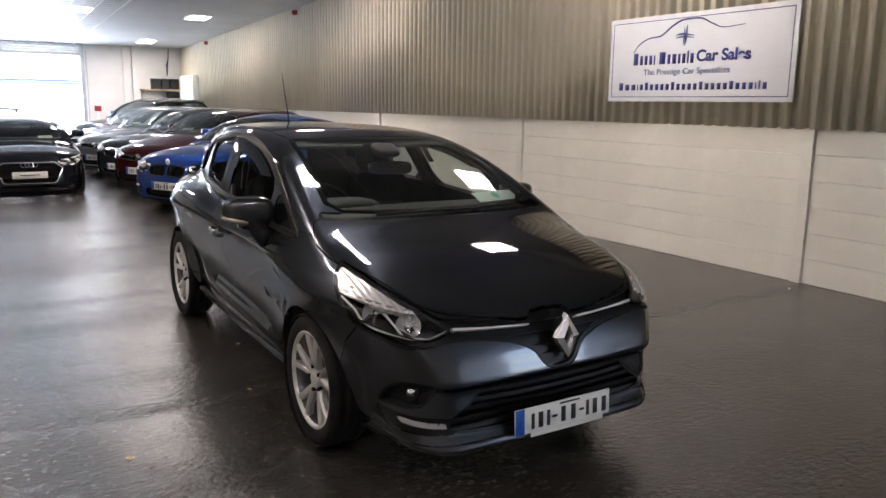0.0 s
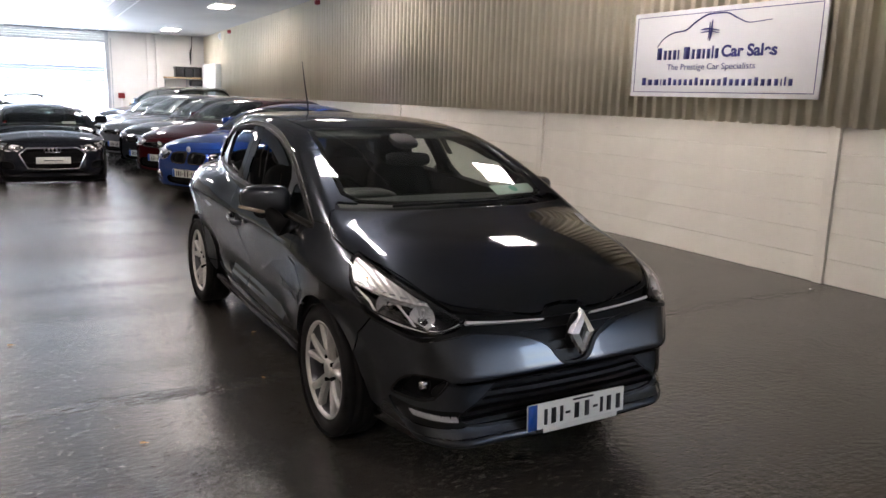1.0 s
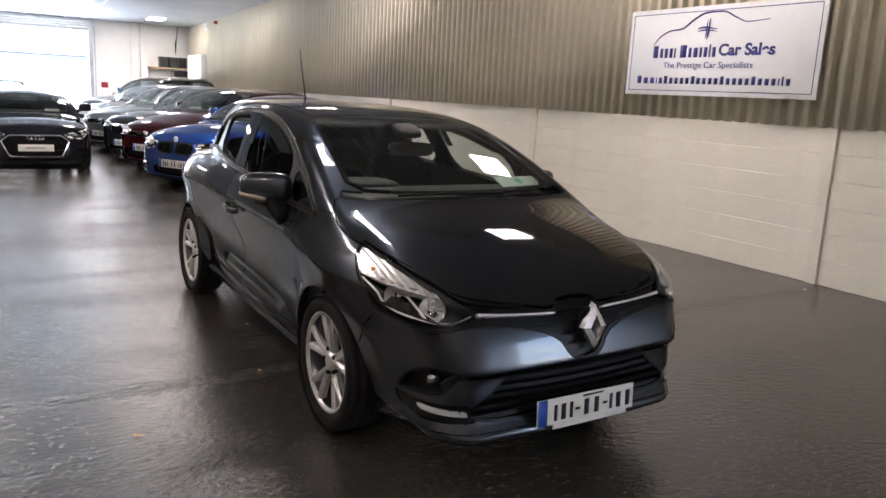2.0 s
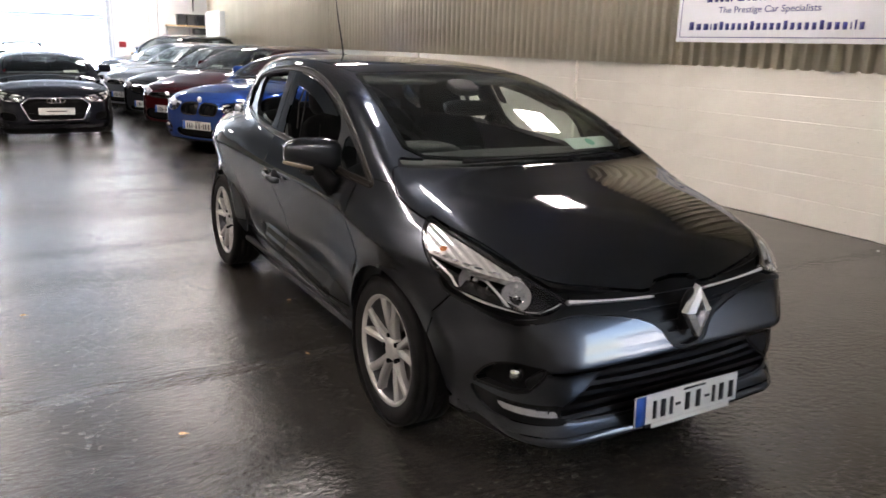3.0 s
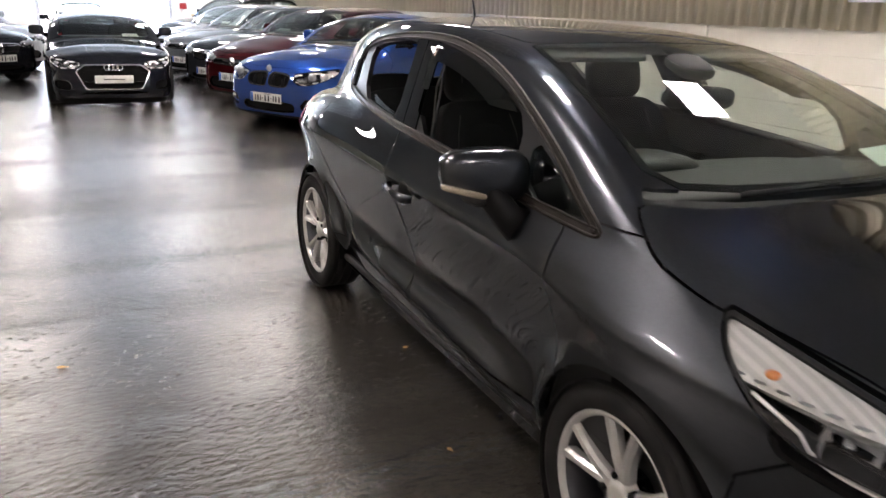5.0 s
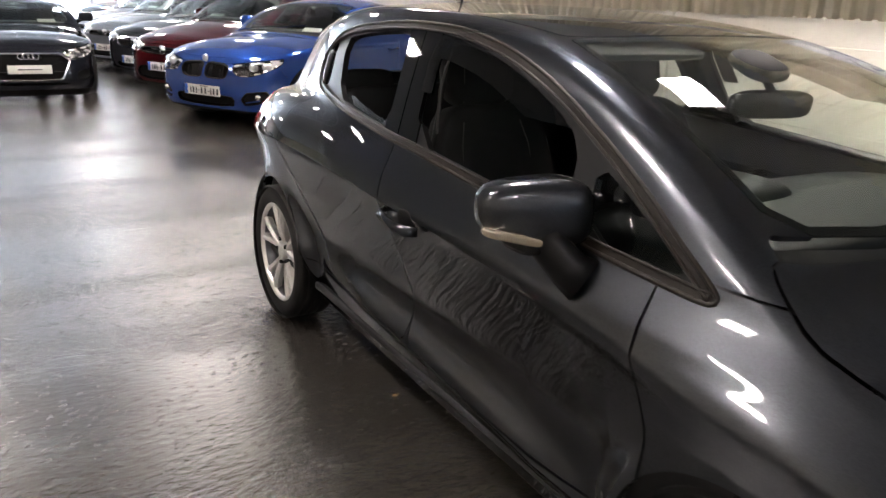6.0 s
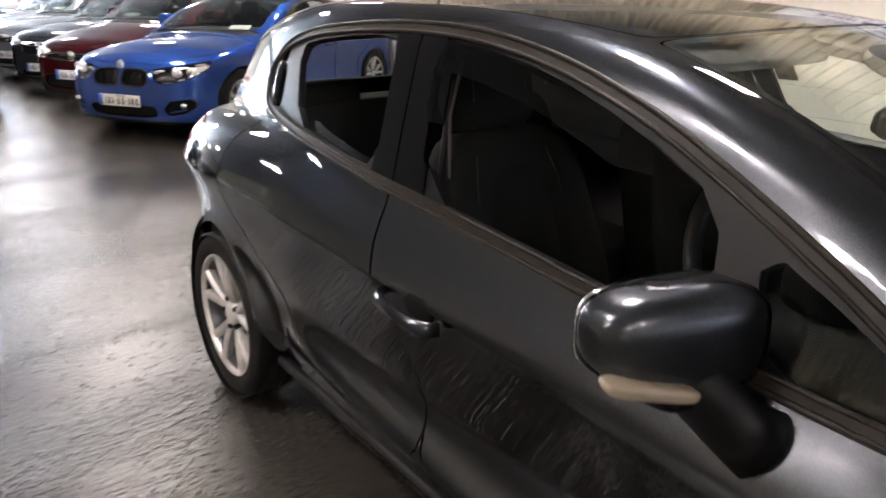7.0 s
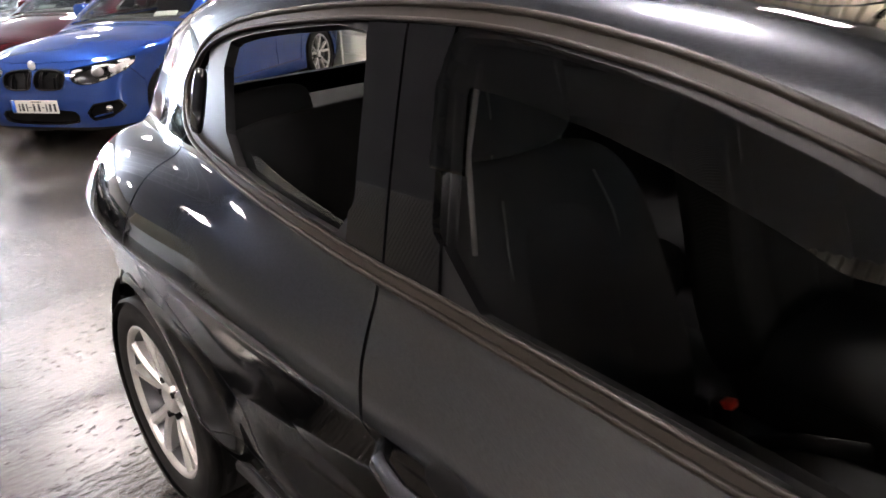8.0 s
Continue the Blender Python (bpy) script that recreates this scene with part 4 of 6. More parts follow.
def spoke_bar(path, widths, depth):
    """A cast spoke: a narrow ridge face with bevelled shoulders, along a path in the plane of the wheel."""
    p = np.array(path, float)
    d = np.gradient(p, axis=0)
    lat = np.cross(np.array([1.0, 0, 0]), d)
    lat /= np.linalg.norm(lat, axis=1, keepdims=True)
    sec = [(-0.46, -depth), (-0.5, -0.010), (-0.24, 0.0), (0.24, 0.0), (0.5, -0.010), (0.46, -depth)]
    v = [tuple(p[i] + lat[i] * a * widths[i] + np.array([b, 0, 0])) for i in range(len(p)) for a, b in sec]
    f = []
    for i in range(len(p) - 1):
        for k in range(6):
            e = (k + 1) % 6
            f.append((i * 6 + k, i * 6 + e, i * 6 + 6 + e, i * 6 + 6 + k))
    f += [tuple(range(6))[::-1], tuple((len(p) - 1) * 6 + k for k in range(6))]
    return v, f


def wheel_parts(radius, rim, width, spokes, metal, parent, at, out, double=True):
    """One wheel; out is -1 or 1, the way its face looks."""
    w = width / 2
    tyre_prof = [(-w * 0.80, rim * 0.965), (-w * 0.98, rim * 1.03), (-w * 1.06, (rim + radius) / 2), (-w * 0.98, radius - 0.022), (-w * 0.78, radius - 0.004)]
    for k in range(4):
        x = -w * 0.72 + k * w * 0.46
        tyre_prof += [(x, radius), (x + w * 0.34, radius), (x + w * 0.36, radius - 0.008), (x + w * 0.44, radius - 0.008)]
    tyre_prof += [(w * 0.78, radius - 0.004), (w * 0.98, radius - 0.022), (w * 1.06, (rim + radius) / 2), (w * 0.98, rim * 1.03), (w * 0.80, rim * 0.965)]
    place = Matrix.Translation(at) @ Matrix.Diagonal((out, 1, 1, 1))
    barrel = [(w * 0.88, rim * 1.0), (w * 0.92, rim * 1.02), (w * 0.95, rim * 0.985), (w * 0.86, rim * 0.955), (w * 0.5, rim * 0.90), (-w * 0.7, rim * 0.88), (-w * 0.85, rim * 0.99)]
    hub_x = w * 0.62
    me = moved(lathe(barrel, 64), place)
    # barrel darker than the spokes: the shade behind them is put into its colour
    whl = part("wheel", me if out > 0 else (me[0], [f[::-1] for f in me[1]]), DARK_ALLOY, parent)
    part("rim_lip", moved(lathe([(w * 0.84, rim * 0.99), (w * 0.93, rim * 1.025), (w * 0.965, rim * 0.99), (w * 0.90, rim * 0.95), (w * 0.80, rim * 0.93)], 64), place), metal, whl)
    part("tyre", moved(lathe(tyre_prof, 72), place), TYRE, whl, "black rubber tyre")
    for k in range(spokes):
        a0 = 2 * math.pi * k / spokes + 0.3
        for da in ((-0.20, 0.20) if double else (0.0,)):
            path, wid = [], []
            for s in np.linspace(0, 1, 8):
                r = rim * (0.15 + 0.82 * s)
                a = a0 + da * (0.50 + 0.72 * s + 0.25 * s * (1 - s))
                x = hub_x + 0.012 * math.sin(math.pi * s) + (w * 0.88 - hub_x) * s**2
                path.append((x, r * math.cos(a), r * math.sin(a)))
                wid.append(rim * (0.158 - 0.02 * math.sin(math.pi * s) + 0.05 * max(0.0, s - 0.75)))
            sp = moved(spoke_bar(path, wid, 0.034), place)
            part("spoke", sp if out > 0 else (sp[0], [f[::-1] for f in sp[1]]), metal, whl, smooth=False)
    part("hub_cap", moved(lathe([(hub_x - 0.03, rim * 0.22), (hub_x, rim * 0.215), (hub_x + 0.012, rim * 0.16), (hub_x + 0.014, rim * 0.13), (hub_x + 0.012, 0.0)], 32), place), metal, whl)
    for k in range(5):
        a = 2 * math.pi * k / 5
        part("wheel_bolt", moved(lathe([(hub_x - 0.01, 0.011), (hub_x + 0.012, 0.010), (hub_x + 0.013, 0)], 8), place @ Matrix.Translation((0, rim * 0.26 * math.cos(a), rim * 0.26 * math.sin(a)))), UNDER, whl)
    part("brake_disc", moved(lathe([(-0.012, rim * 0.28), (0.0, rim * 0.30), (0.004, rim * 0.68), (-0.016, rim * 0.68)], 40), place), DISC, whl)
    return whl


def number_plate(parent, at, tilt=0.0, plain=False, size=(0.52, 0.111), turn=0.0):
    """White plate with a blue band; its characters are plain bars."""
    w, h = size
    m = pose(*at, 90 + tilt, 0, turn)
    pl = part("number_plate", rbox((w, h, 0.006), (0, 0, 0), 0.003), PLATE, parent)
    pl.matrix_basis = m
    if plain:
        part("print_bar", rbox((w * 0.55, 0.012, 0.002), (0, 0, 0.004), 0), PLATE_INK, pl)
        return pl
    part("blue_band", rbox((0.045, h - 0.004, 0.002), (-w / 2 + 0.026, 0, 0.0035), 0), PLATE_BLUE, pl)
    x = -w / 2 + 0.085
    for cw in (0.016, 0.040, 0.016, 0.026, 0.042, 0.042, 0.026, 0.016, 0.042, 0.036):
        hh = 0.010 if cw == 0.026 else 0.066
        if cw > 0.03:
            part("print_bar", rbox((0.024, hh, 0.002), (x + cw / 2, -0.006, 0.0038), 0), PLATE_INK, pl)
        else:
            part("print_bar", rbox((cw, hh, 0.002), (x + cw / 2, -0.006, 0.0038), 0), PLATE_INK, pl)
        x += cw + 0.013
    part("print_bar", rbox((0.11, 0.008, 0.002), (0.03, 0.043, 0.0038), 0), PLATE_INK, pl)
    return pl


# ---------------------------------------------------------------- the slate hatchback
def slate_hatchback():
    car = thing("hatchback_car", "dark slate grey metallic five-door hatchback with open side windows", "car")
    skin = HATCH.skin(150, 170, 70, 200)
    rest = skin

    # wheel arches are open; the underside is a plain dark tray
    BASE, HUB = 2.589, 0.312
    arch = lambda p: np.minimum(np.hypot(p[:, 1] + 0.015, p[:, 2] - HUB) - 0.358, np.hypot(p[:, 1] - BASE - 0.015, p[:, 2] - HUB) - 0.352)
    rest = clip(rest, -only(arch, outer(0.45))(rest[0]))
    tray, rest = carve(rest, below(0.196), 0.0)
    middle("underbody", tray, UNDER, car, 0)

    lamp_r = only(corner_poly([(-0.50, 0.915), (-0.41, 0.900), (-0.232, 0.867), (-0.06, 0.830), (0.06, 0.797), (0.16, 0.768), (0.30, 0.717), (0.22, 0.690), (0.13, 0.678), (0.04, 0.688),
                               (-0.125, 0.700), (-0.263, 0.705), (-0.37, 0.745), (-0.477, 0.821), (-0.505, 0.865)], 1), outer(0.3), ahead(0.05))
    lamp, rest = carve(rest, lamp_r, 0.005)
    band_r = only(corner_poly([(-0.36, 0.72), (-0.324, 0.682), (-0.153, 0.660), (0.026, 0.640), (0.155, 0.655), (0.279, 0.674), (0.353, 0.676), (0.58, 0.648), (0.715, 0.600), (0.775, 0.535), (0.83, 0.505), (1.0, 0.497),
                               (1.0, 0.768), (0.70, 0.768), (0.655, 0.735), (0.44, 0.747), (0.18, 0.775), (0.05, 0.80), (-0.36, 0.76)], 1), ahead(-0.4), lambda p: 0.03 - 1.0 * (0.0 - p[:, 1]) + 0.0 * p[:, 2])
    bonnet_r = only(top_poly([(-0.3, -0.758), (0.085, -0.758), (0.125, -0.79), (0.309, -0.762), (0.50, -0.715), (0.575, -0.65), (0.608, -0.55), (0.655, -0.42), (0.692, -0.281), (0.720, -0.21),
                              (0.733, -0.123), (0.738, -0.018), (0.712, 0.075), (0.683, 0.119), (0.6, 0.085), (0.3, 0.030), (-0.3, 0.018)], 1), above(0.70))
    bonnet, rest = carve(rest, bonnet_r, 0.006)
    band, rest = carve(rest, band_r, 0.003)
    cowl, rest = carve(rest, only(top_poly([(-0.3, 0.0), (0.3, 0.015), (0.6, 0.07), (0.675, 0.10), (0.64, 0.168), (0.6, 0.150), (0.3, 0.080), (-0.3, 0.066)], 1), above(0.9)), 0.002)
    screen, rest = carve(rest, only(top_poly([(-0.3, 0.066), (0.3, 0.080), (0.605, 0.152), (0.57, 0.45), (0.508, 0.925), (0.46, 0.935), (0.3, 0.905), (-0.3, 0.895)], 1), above(0.98)), 0.004)
    roof, rest = carve(rest, only(top_poly([(-0.3, 0.903), (0.3, 0.913), (0.46, 0.945), (0.505, 0.99), (0.497, 1.7), (0.465, 2.3), (0.43, 2.72), (0.3, 2.80), (-0.3, 2.83)], 1), above(1.22)), 0.006)
    backlight, rest = carve(rest, only(front_poly([(-0.3, 1.085), (0.36, 1.085), (0.43, 1.11), (0.40, 1.27), (0.33, 1.305), (-0.3, 1.32)], 1), behind(2.6)), 0.004)

    # glasshouse
    DLO = [(2.36, 1.098), (2.45, 1.165), (2.45, 1.215), (2.36, 1.300), (2.14, 1.350), (1.69, 1.386), (1.333, 1.384), (1.05, 1.345), (0.80, 1.279), (0.58, 1.190), (0.40, 1.106), (0.275, 1.034), (0.165, 0.975),
                            (0.165, 0.957), (0.30, 0.963), (0.505, 0.972), (0.912, 1.003), (1.309, 1.030), (1.458, 1.035), (1.785, 1.053), (2.105, 1.072)]
    dlo_r = only(side_poly(DLO, 1), outer(0.35), above(0.9))
    dlo, rest = carve(rest, dlo_r, 0.0)
    rear_win, dlo = carve(dlo, side_poly([(2.245, 1.297), (2.05, 1.330), (1.64, 1.364), (1.60, 1.30), (1.527, 1.062), (1.78, 1.073), (2.06, 1.094)], 1), 0.0)
    front_win, dlo = carve(dlo, side_poly([(1.43, 1.352), (1.30, 1.352), (1.07, 1.318), (0.84, 1.255), (0.645, 1.176), (0.60, 1.00), (0.912, 1.026), (1.335, 1.052)], 1), 0.0)
    sail_win, dlo = carve(dlo, side_poly([(0.565, 1.140), (0.42, 1.080), (0.245, 0.992), (0.26, 0.983), (0.53, 0.990)], 1), 0.0)
    quarter_win, dlo = carve(dlo, side_poly([(2.425, 1.170), (2.425, 1.20), (2.36, 1.275), (2.335, 1.28), (2.27, 1.115), (2.345, 1.115)], 1), 0.0)
    # rubber waist rail and roof channel round the glasshouse, black pillars within
    rail_l, dlo = carve(dlo, lambda p: -0.017 - dlo_r(p), 0.0)
    sided("window_seal", rail_l, SEAL, car, 0.010, "brown-black rubber window seal")
    for inset, r, lift in ((-0.003, 0.0055, 0.001), (0.017, 0.0042, 0.002)):
        ring = rounded(DLO, 2)
        c = ring.mean(0)
        nrm = np.roll(ring, -1, 0) - np.roll(ring, 1, 0)
        nrm = np.stack([nrm[:, 1], -nrm[:, 0]], 1) / np.linalg.norm(nrm, axis=1, keepdims=True)
        area = np.sum(ring[:, 0] * np.roll(ring[:, 1], -1) - np.roll(ring[:, 0], -1) * ring[:, 1])
        ring = ring - nrm * inset * np.sign(area)
        xs = HATCH.side_x(ring[:, 0], ring[:, 1]) + lift
        for s in (-1, 1):
            part("seal_lip", tube(np.stack([s * xs, ring[:, 0], ring[:, 1]], 1), r, 8, True), SEAL, car)
    bpost, dlo = carve(dlo, side_poly([(1.64, 1.40), (1.525, 1.0), (1.30, 1.0), (1.43, 1.40)], 0), 0.0)
    bp_a, bp_b = carve(bpost, side_poly([(1.425, 1.0), (1.54, 1.42), (2.0, 1.42), (2.0, 1.0)], 0), 0.006)
    sided("pillar_cover", bp_a, PIANO, car, 0.014, "gloss black pillar cover")
    sided("pillar_cover", bp_b, PIANO, car, 0.014, "gloss black pillar cover")
    sided("window_frame", sunk(dlo, 0.006), MATT, car, 0.022)
    sided("rear_quarter_glass", sunk(quarter_win, 0.008), DARK_WINDOW, car, 0)
    sided("front_quarter_glass", sunk(sail_win, 0.010), DARK_WINDOW, car, 0)
    # the near side's windows are wound down: a strip of glass stands in the rear door alone
    lowered = clip(rear_win, only(every, lambda p: p[:, 2] - (1.105 + 0.05 * (p[:, 1] - 1.5) + 0.03 * np.sin(3 * p[:, 1])))(rear_win[0]))
    lowered = clip(lowered, lowered[0][:, 2] - (1.135 - 0.04 * (lowered[0][:, 1] - 1.52)))
    part("rear_door_glass", flanged(sunk(lowered, 0.028), 0.004), WINDOW, car, "door glass wound most of the way down")
    part("rear_door_glass", sunk(mirrored(rear_win), 0.012), WINDOW, car)
    part("front_door_glass", sunk(mirrored(front_win), 0.012), WINDOW, car)

    # painted panels
    bumper_r = side_poly([(-1.3, 0.05), (-1.3, 0.80), (-0.56, 0.745), (-0.47, 0.70), (-0.33, 0.585), (-0.28, 0.05)], 0)
    fog_r = only(corner_poly([(-0.08, 0.470), (0.06, 0.512), (0.255, 0.512), (0.20, 0.45), (0.130, 0.400), (-0.06, 0.388), (-0.190, 0.372)], 1), ahead(-0.4))
    drl_r = only(corner_poly([(-0.030, 0.358), (0.12, 0.354), (0.280, 0.346), (0.292, 0.322), (0.12, 0.328), (0.005, 0.334)], 0), ahead(-0.4))
    under_r = only(corner_poly([(-0.20, 0.362), (-0.06, 0.370), (0.10, 0.372), (0.33, 0.372), (0.36, 0.298), (0.10, 0.300), (-0.10, 0.305)], 1), ahead(-0.4))
    mouth_r = only(front_poly([(-0.3, 0.474), (0.25, 0.480), (0.36, 0.486), (0.43, 0.42), (0.525, 0.362), (0.53, 0.315), (0.42, 0.290), (-0.3, 0.280)], 1), ahead(-0.5))
    mouth, rest = carve(rest, mouth_r, 0.0)
    drl, rest = carve(rest, drl_r, 0.002)
    fog, rest = carve(rest, fog_r, 0.0)
    under, rest = carve(rest, under_r, 0.0)
    bumper, rest = carve(rest, bumper_r, 0.005)
    lip, bumper = carve(bumper, only(below(0.262), ahead(-0.42)), 0.003)
    rear_bumper, rest = carve(rest, side_poly([(2.84, 0.0), (2.90, 0.50), (2.93, 0.60), (3.0, 0.66), (3.6, 0.66), (3.6, 0.0)], 0), 0.006)
    tail, rest = carve(rest, only(side_poly([(2.80, 0.975), (2.83, 0.89), (2.98, 0.79), (3.4, 0.79), (3.4, 1.01), (3.0, 1.03)], 1), outer(0.42), behind(2.7)), 0.005)
    gate, rest = carve(rest, only(front_poly([(-0.3, 0.6), (0.47, 0.6), (0.47, 1.05), (0.44, 1.32), (-0.3, 1.36)], 1), behind(2.72)), 0.006)
    door_f, rest = carve(rest, only(side_poly([(0.295, 0.99), (0.285, 0.85), (0.25, 0.62), (0.262, 0.42), (0.32, 0.345), (1.29, 0.362), (1.335, 0.42), (1.352, 0.62), (1.384, 0.852), (1.433, 0.956), (1.444, 1.06), (1.3, 1.08), (0.6, 1.02)], 1), outer(0.5)), 0.007)
    door_r, rest = carve(rest, only(side_poly([(1.444, 1.06), (1.433, 0.956), (1.384, 0.852), (1.352, 0.62), (1.335, 0.42), (1.38, 0.362), (1.95, 0.385), (2.03, 0.43), (2.10, 0.56), (2.235, 0.69), (2.325, 0.80), (2.36, 0.95), (2.38, 1.12), (2.0, 1.2)], 1), outer(0.5)), 0.007)
    sill, rest = carve(rest, only(side_poly([(0.20, 0.0), (0.20, 0.345), (1.29, 0.362), (1.95, 0.385), (2.30, 0.40), (2.30, 0.0)], 0), outer(0.4)), 0.004)
    fender, rest = carve(rest, only(ahead(0.42), below(0.99)), 0.005)

    middle("bonnet", bonnet, SLATE, car, 0.022)
    middle("roof_panel", roof, SLATE, car, 0.012)
    bump_ob = middle("front_bumper", bumper, SLATE, car, 0.035)
    middle("front_lip", lip, SLATE, car, 0.02)
    middle("rear_bumper", rear_bumper, SLATE, car, 0.012)
    middle("tailgate", gate, SLATE, car, 0.012)
    sided("front_wing", fender, SLATE, car, 0.018)
    sided("sill", sill, SLATE, car, 0.012)
    body = middle("body_side", rest, SLATE, car, 0.012)
    doors_f = sided("front_door", door_f, SLATE, car, 0.02)
    doors_r = sided("rear_door", door_r, SLATE, car, 0.02)
    middle("windscreen", screen, WINDSCREEN, car, 0)
    edge_band, _ = carve(screen, lambda p: -0.030 - only(top_poly([(-0.3, 0.066), (0.3, 0.080), (0.605, 0.152), (0.57, 0.45), (0.508, 0.925), (0.46, 0.935), (0.3, 0.905), (-0.3, 0.895)], 1), above(0.98))(p), 0.0)
    middle("screen_border", sunk(edge_band, 0.005), PIANO, car, 0, "black border round the windscreen")
    middle("rear_window", backlight, WINDOW, car, 0)
    middle("cowl", sunk(cowl, 0.034), TRIM, car, 0.02)
    tl = sided("tail_lamp", tail, RED_LENS, car, 0.02, "red tail lamp")

    # upper grille band, bars and badge
    gr = middle("upper_grille", sunk(band, 0.022), MATT, car, 0.0, "black upper grille")
    for z in (0.715, 0.675, 0.640, 0.600, 0.562):
        bar, _ = carve(band, only(lambda p, z=z: np.abs(p[:, 2] - z - 0.02 * np.minimum(np.abs(p[:, 0]), 0.5) ** 2) - 0.011, inner(0.47)), 0.0)
        if len(bar[2]):
            part("grille_bar", flanged(both(sunk(bar, 0.006)), 0.02), MATT, gr)
    chrome_bar, _ = carve(band, only(lambda p: np.abs(p[:, 2] - (0.694 + 0.06 * (np.abs(p[:, 0]) - 0.12))) - (0.0038 + 0.002 * np.clip((np.abs(p[:, 0]) - 0.12) / 0.36, 0, 1)), outer(0.125), inner(0.485), ahead(-0.6)), 0.0)
    chrome_bar = (chrome_bar[0] + chrome_bar[1] * 0.004, chrome_bar[1], chrome_bar[2])
    for s in (chrome_bar, mirrored(chrome_bar)):
        part("chrome_strip", flanged(s, 0.02), PALE_METAL, gr, "polished chrome strip")
    frame_band, _ = carve(band, lambda p: -0.016 - band_r(p), 0.0)
    part("grille_surround", flanged(both(frame_band), 0.02), MATT, gr)
    # diamond badge of a bevelled ring
    ring_v, ring_f = [], []
    for (hx, hz, dy) in ((0.064, 0.098, 0.0), (0.060, 0.092, -0.024), (0.027, 0.052, -0.032), (0.020, 0.040, -0.004)):
        for cx, cz in ((0, hz), (hx, 0), (0, -hz), (-hx, 0)):
            ring_v.append((0.012 + cx, -0.868 + dy + 0.10 * (cz + 0.02), 0.646 + cz))
    for k in range(3):
        for s in range(4):
            e = (s + 1) % 4
            ring_f.append((k * 4 + s, k * 4 + e, k * 4 + 4 + e, k * 4 + 4 + s))
    part("badge", (ring_v, ring_f), BADGE, car, "chrome diamond badge", smooth=False)
    part("badge_plinth", blob((0.10, 0.03, 0.17), (0.012, -0.848, 0.642), 0.6, (8, 0, 0)), MATT, car)

    # lower grille
    lg = middle("lower_grille", sunk(mouth, 0.045), UNDER, car, 0.0, "black lower grille")
    for z in (0.452, 0.418, 0.384, 0.350, 0.316):
        bar, _ = carve(mouth, lambda p, z=z: np.abs(p[:, 2] - z - 0.06 * p[:, 0] ** 2 * (1 if z > 0.37 else 0)) - 0.008, 0.0)
        part("grille_bar", flanged(both(sunk(bar, 0.012)), 0.03), MATT, lg)
    rim, _ = carve(mouth, lambda p: -0.010 - mouth_r(p), 0.0)
    part("grille_surround", flanged(both(sunk(rim, 0.002)), 0.04), MATT, lg)
    number_plate(car, (0.012, -0.884, 0.312), -3)
    part("plate_backing", rbox((0.44, 0.012, 0.125), (0.03, -0.876, 0.300), 0.004), TRIM, car)
    part("dealer_strip", rbox((0.40, 0.004, 0.022), (0.035, -0.888, 0.248), 0.002), PLATE, car, "white dealer strip under the plate")

    # fog recess, lamp and running light
    for flip in (False, True):
        f = mirrored if flip else (lambda m: m)
        sgn = 1 if flip else -1
        rec = part("fog_recess", flanged(f(sunk(fog, 0.05)), 0.0), MATT, bump_ob)
        part("fog_rim", flanged(f(sunk(carve(fog, lambda p: -0.008 - fog_r(p), 0.0)[0], 0.003)), 0.05), MATT, bump_ob)
        fl = part("fog_lamp", tucked(blob((0.062, 0.04, 0.062), (sgn * 0.680, -0.78, 0.446), 0.9), sgn, 0.014), CHROME, bump_ob, "round clear fog lamp")
        part("fog_lens", tucked(blob((0.074, 0.05, 0.074), (sgn * 0.680, -0.78, 0.446), 0.95), sgn, 0.009), LENS, fl)
        part("running_light_tray", flanged(f(sunk(under, 0.010)), 0.0), MATT, bump_ob)
        fin = tucked(blob((0.15, 0.02, 0.07), (sgn * 0.60, -0.84, 0.455), 0.5, (0, sgn * 30, sgn * 28)), sgn, 0.006)
        part("fog_fin", fin, MATT, bump_ob)
        dr = part("running_light", f(sunk(drl, 0.006)), REFLECTOR, bump_ob, "clear daytime running light strip")
        part("running_lens", flanged(f(drl), 0.008), LENS, dr)
        for k in range(6):
            t = (k + 0.5) / 6
            part("led_cell", tucked(blob((0.004, 0.006, 0.018), (sgn * (0.735 - 0.185 * t), -0.76 - 0.118 * t, 0.372 - 0.033 * t), 0.5, seg=(8, 6)), sgn, 0.003), HOUSING, dr)

    # headlamps: clear cover over a bright upper strip, two reflector bowls and a bright line round them
    LAMP_LINE = knots((0.50, 0.716), (0.545, 0.702), (0.60, 0.689), (0.68, 0.690), (0.735, 0.700), (0.758, 0.735), (0.775, 0.800))
    LAMP_DIVIDE = knots((0.668, 0.694), (0.684, 0.730), (0.700, 0.772))
    split = lambda p: p[:, 2] - (0.782 - 0.065 * np.clip(-p[:, 1] - np.abs(p[:, 0]), -0.6, 0.4))
    upper, lower = carve(lamp, lambda p: -split(p), 0.004)
    for flip in (False, True):
        f = mirrored if flip else (lambda m: m)
        sgn = 1 if flip else -1
        hl = part("headlamp", f(sunk(lower, 0.075)), HOUSING, car, "clear headlamp with chrome bowls in a black housing")
        part("side_wall", flanged(f(sunk(carve(lamp, lambda p: -0.010 - lamp_r(p), 0.0)[0], 0.006)), 0.05), HOUSING, hl)
        strip, _ = carve(upper, lambda p: lamp_r(p) + 0.012, 0.0)
        part("indicator_strip", flanged(f(sunk(strip, 0.014)), 0.03), RIBBED, hl, "bright ribbed indicator strip")
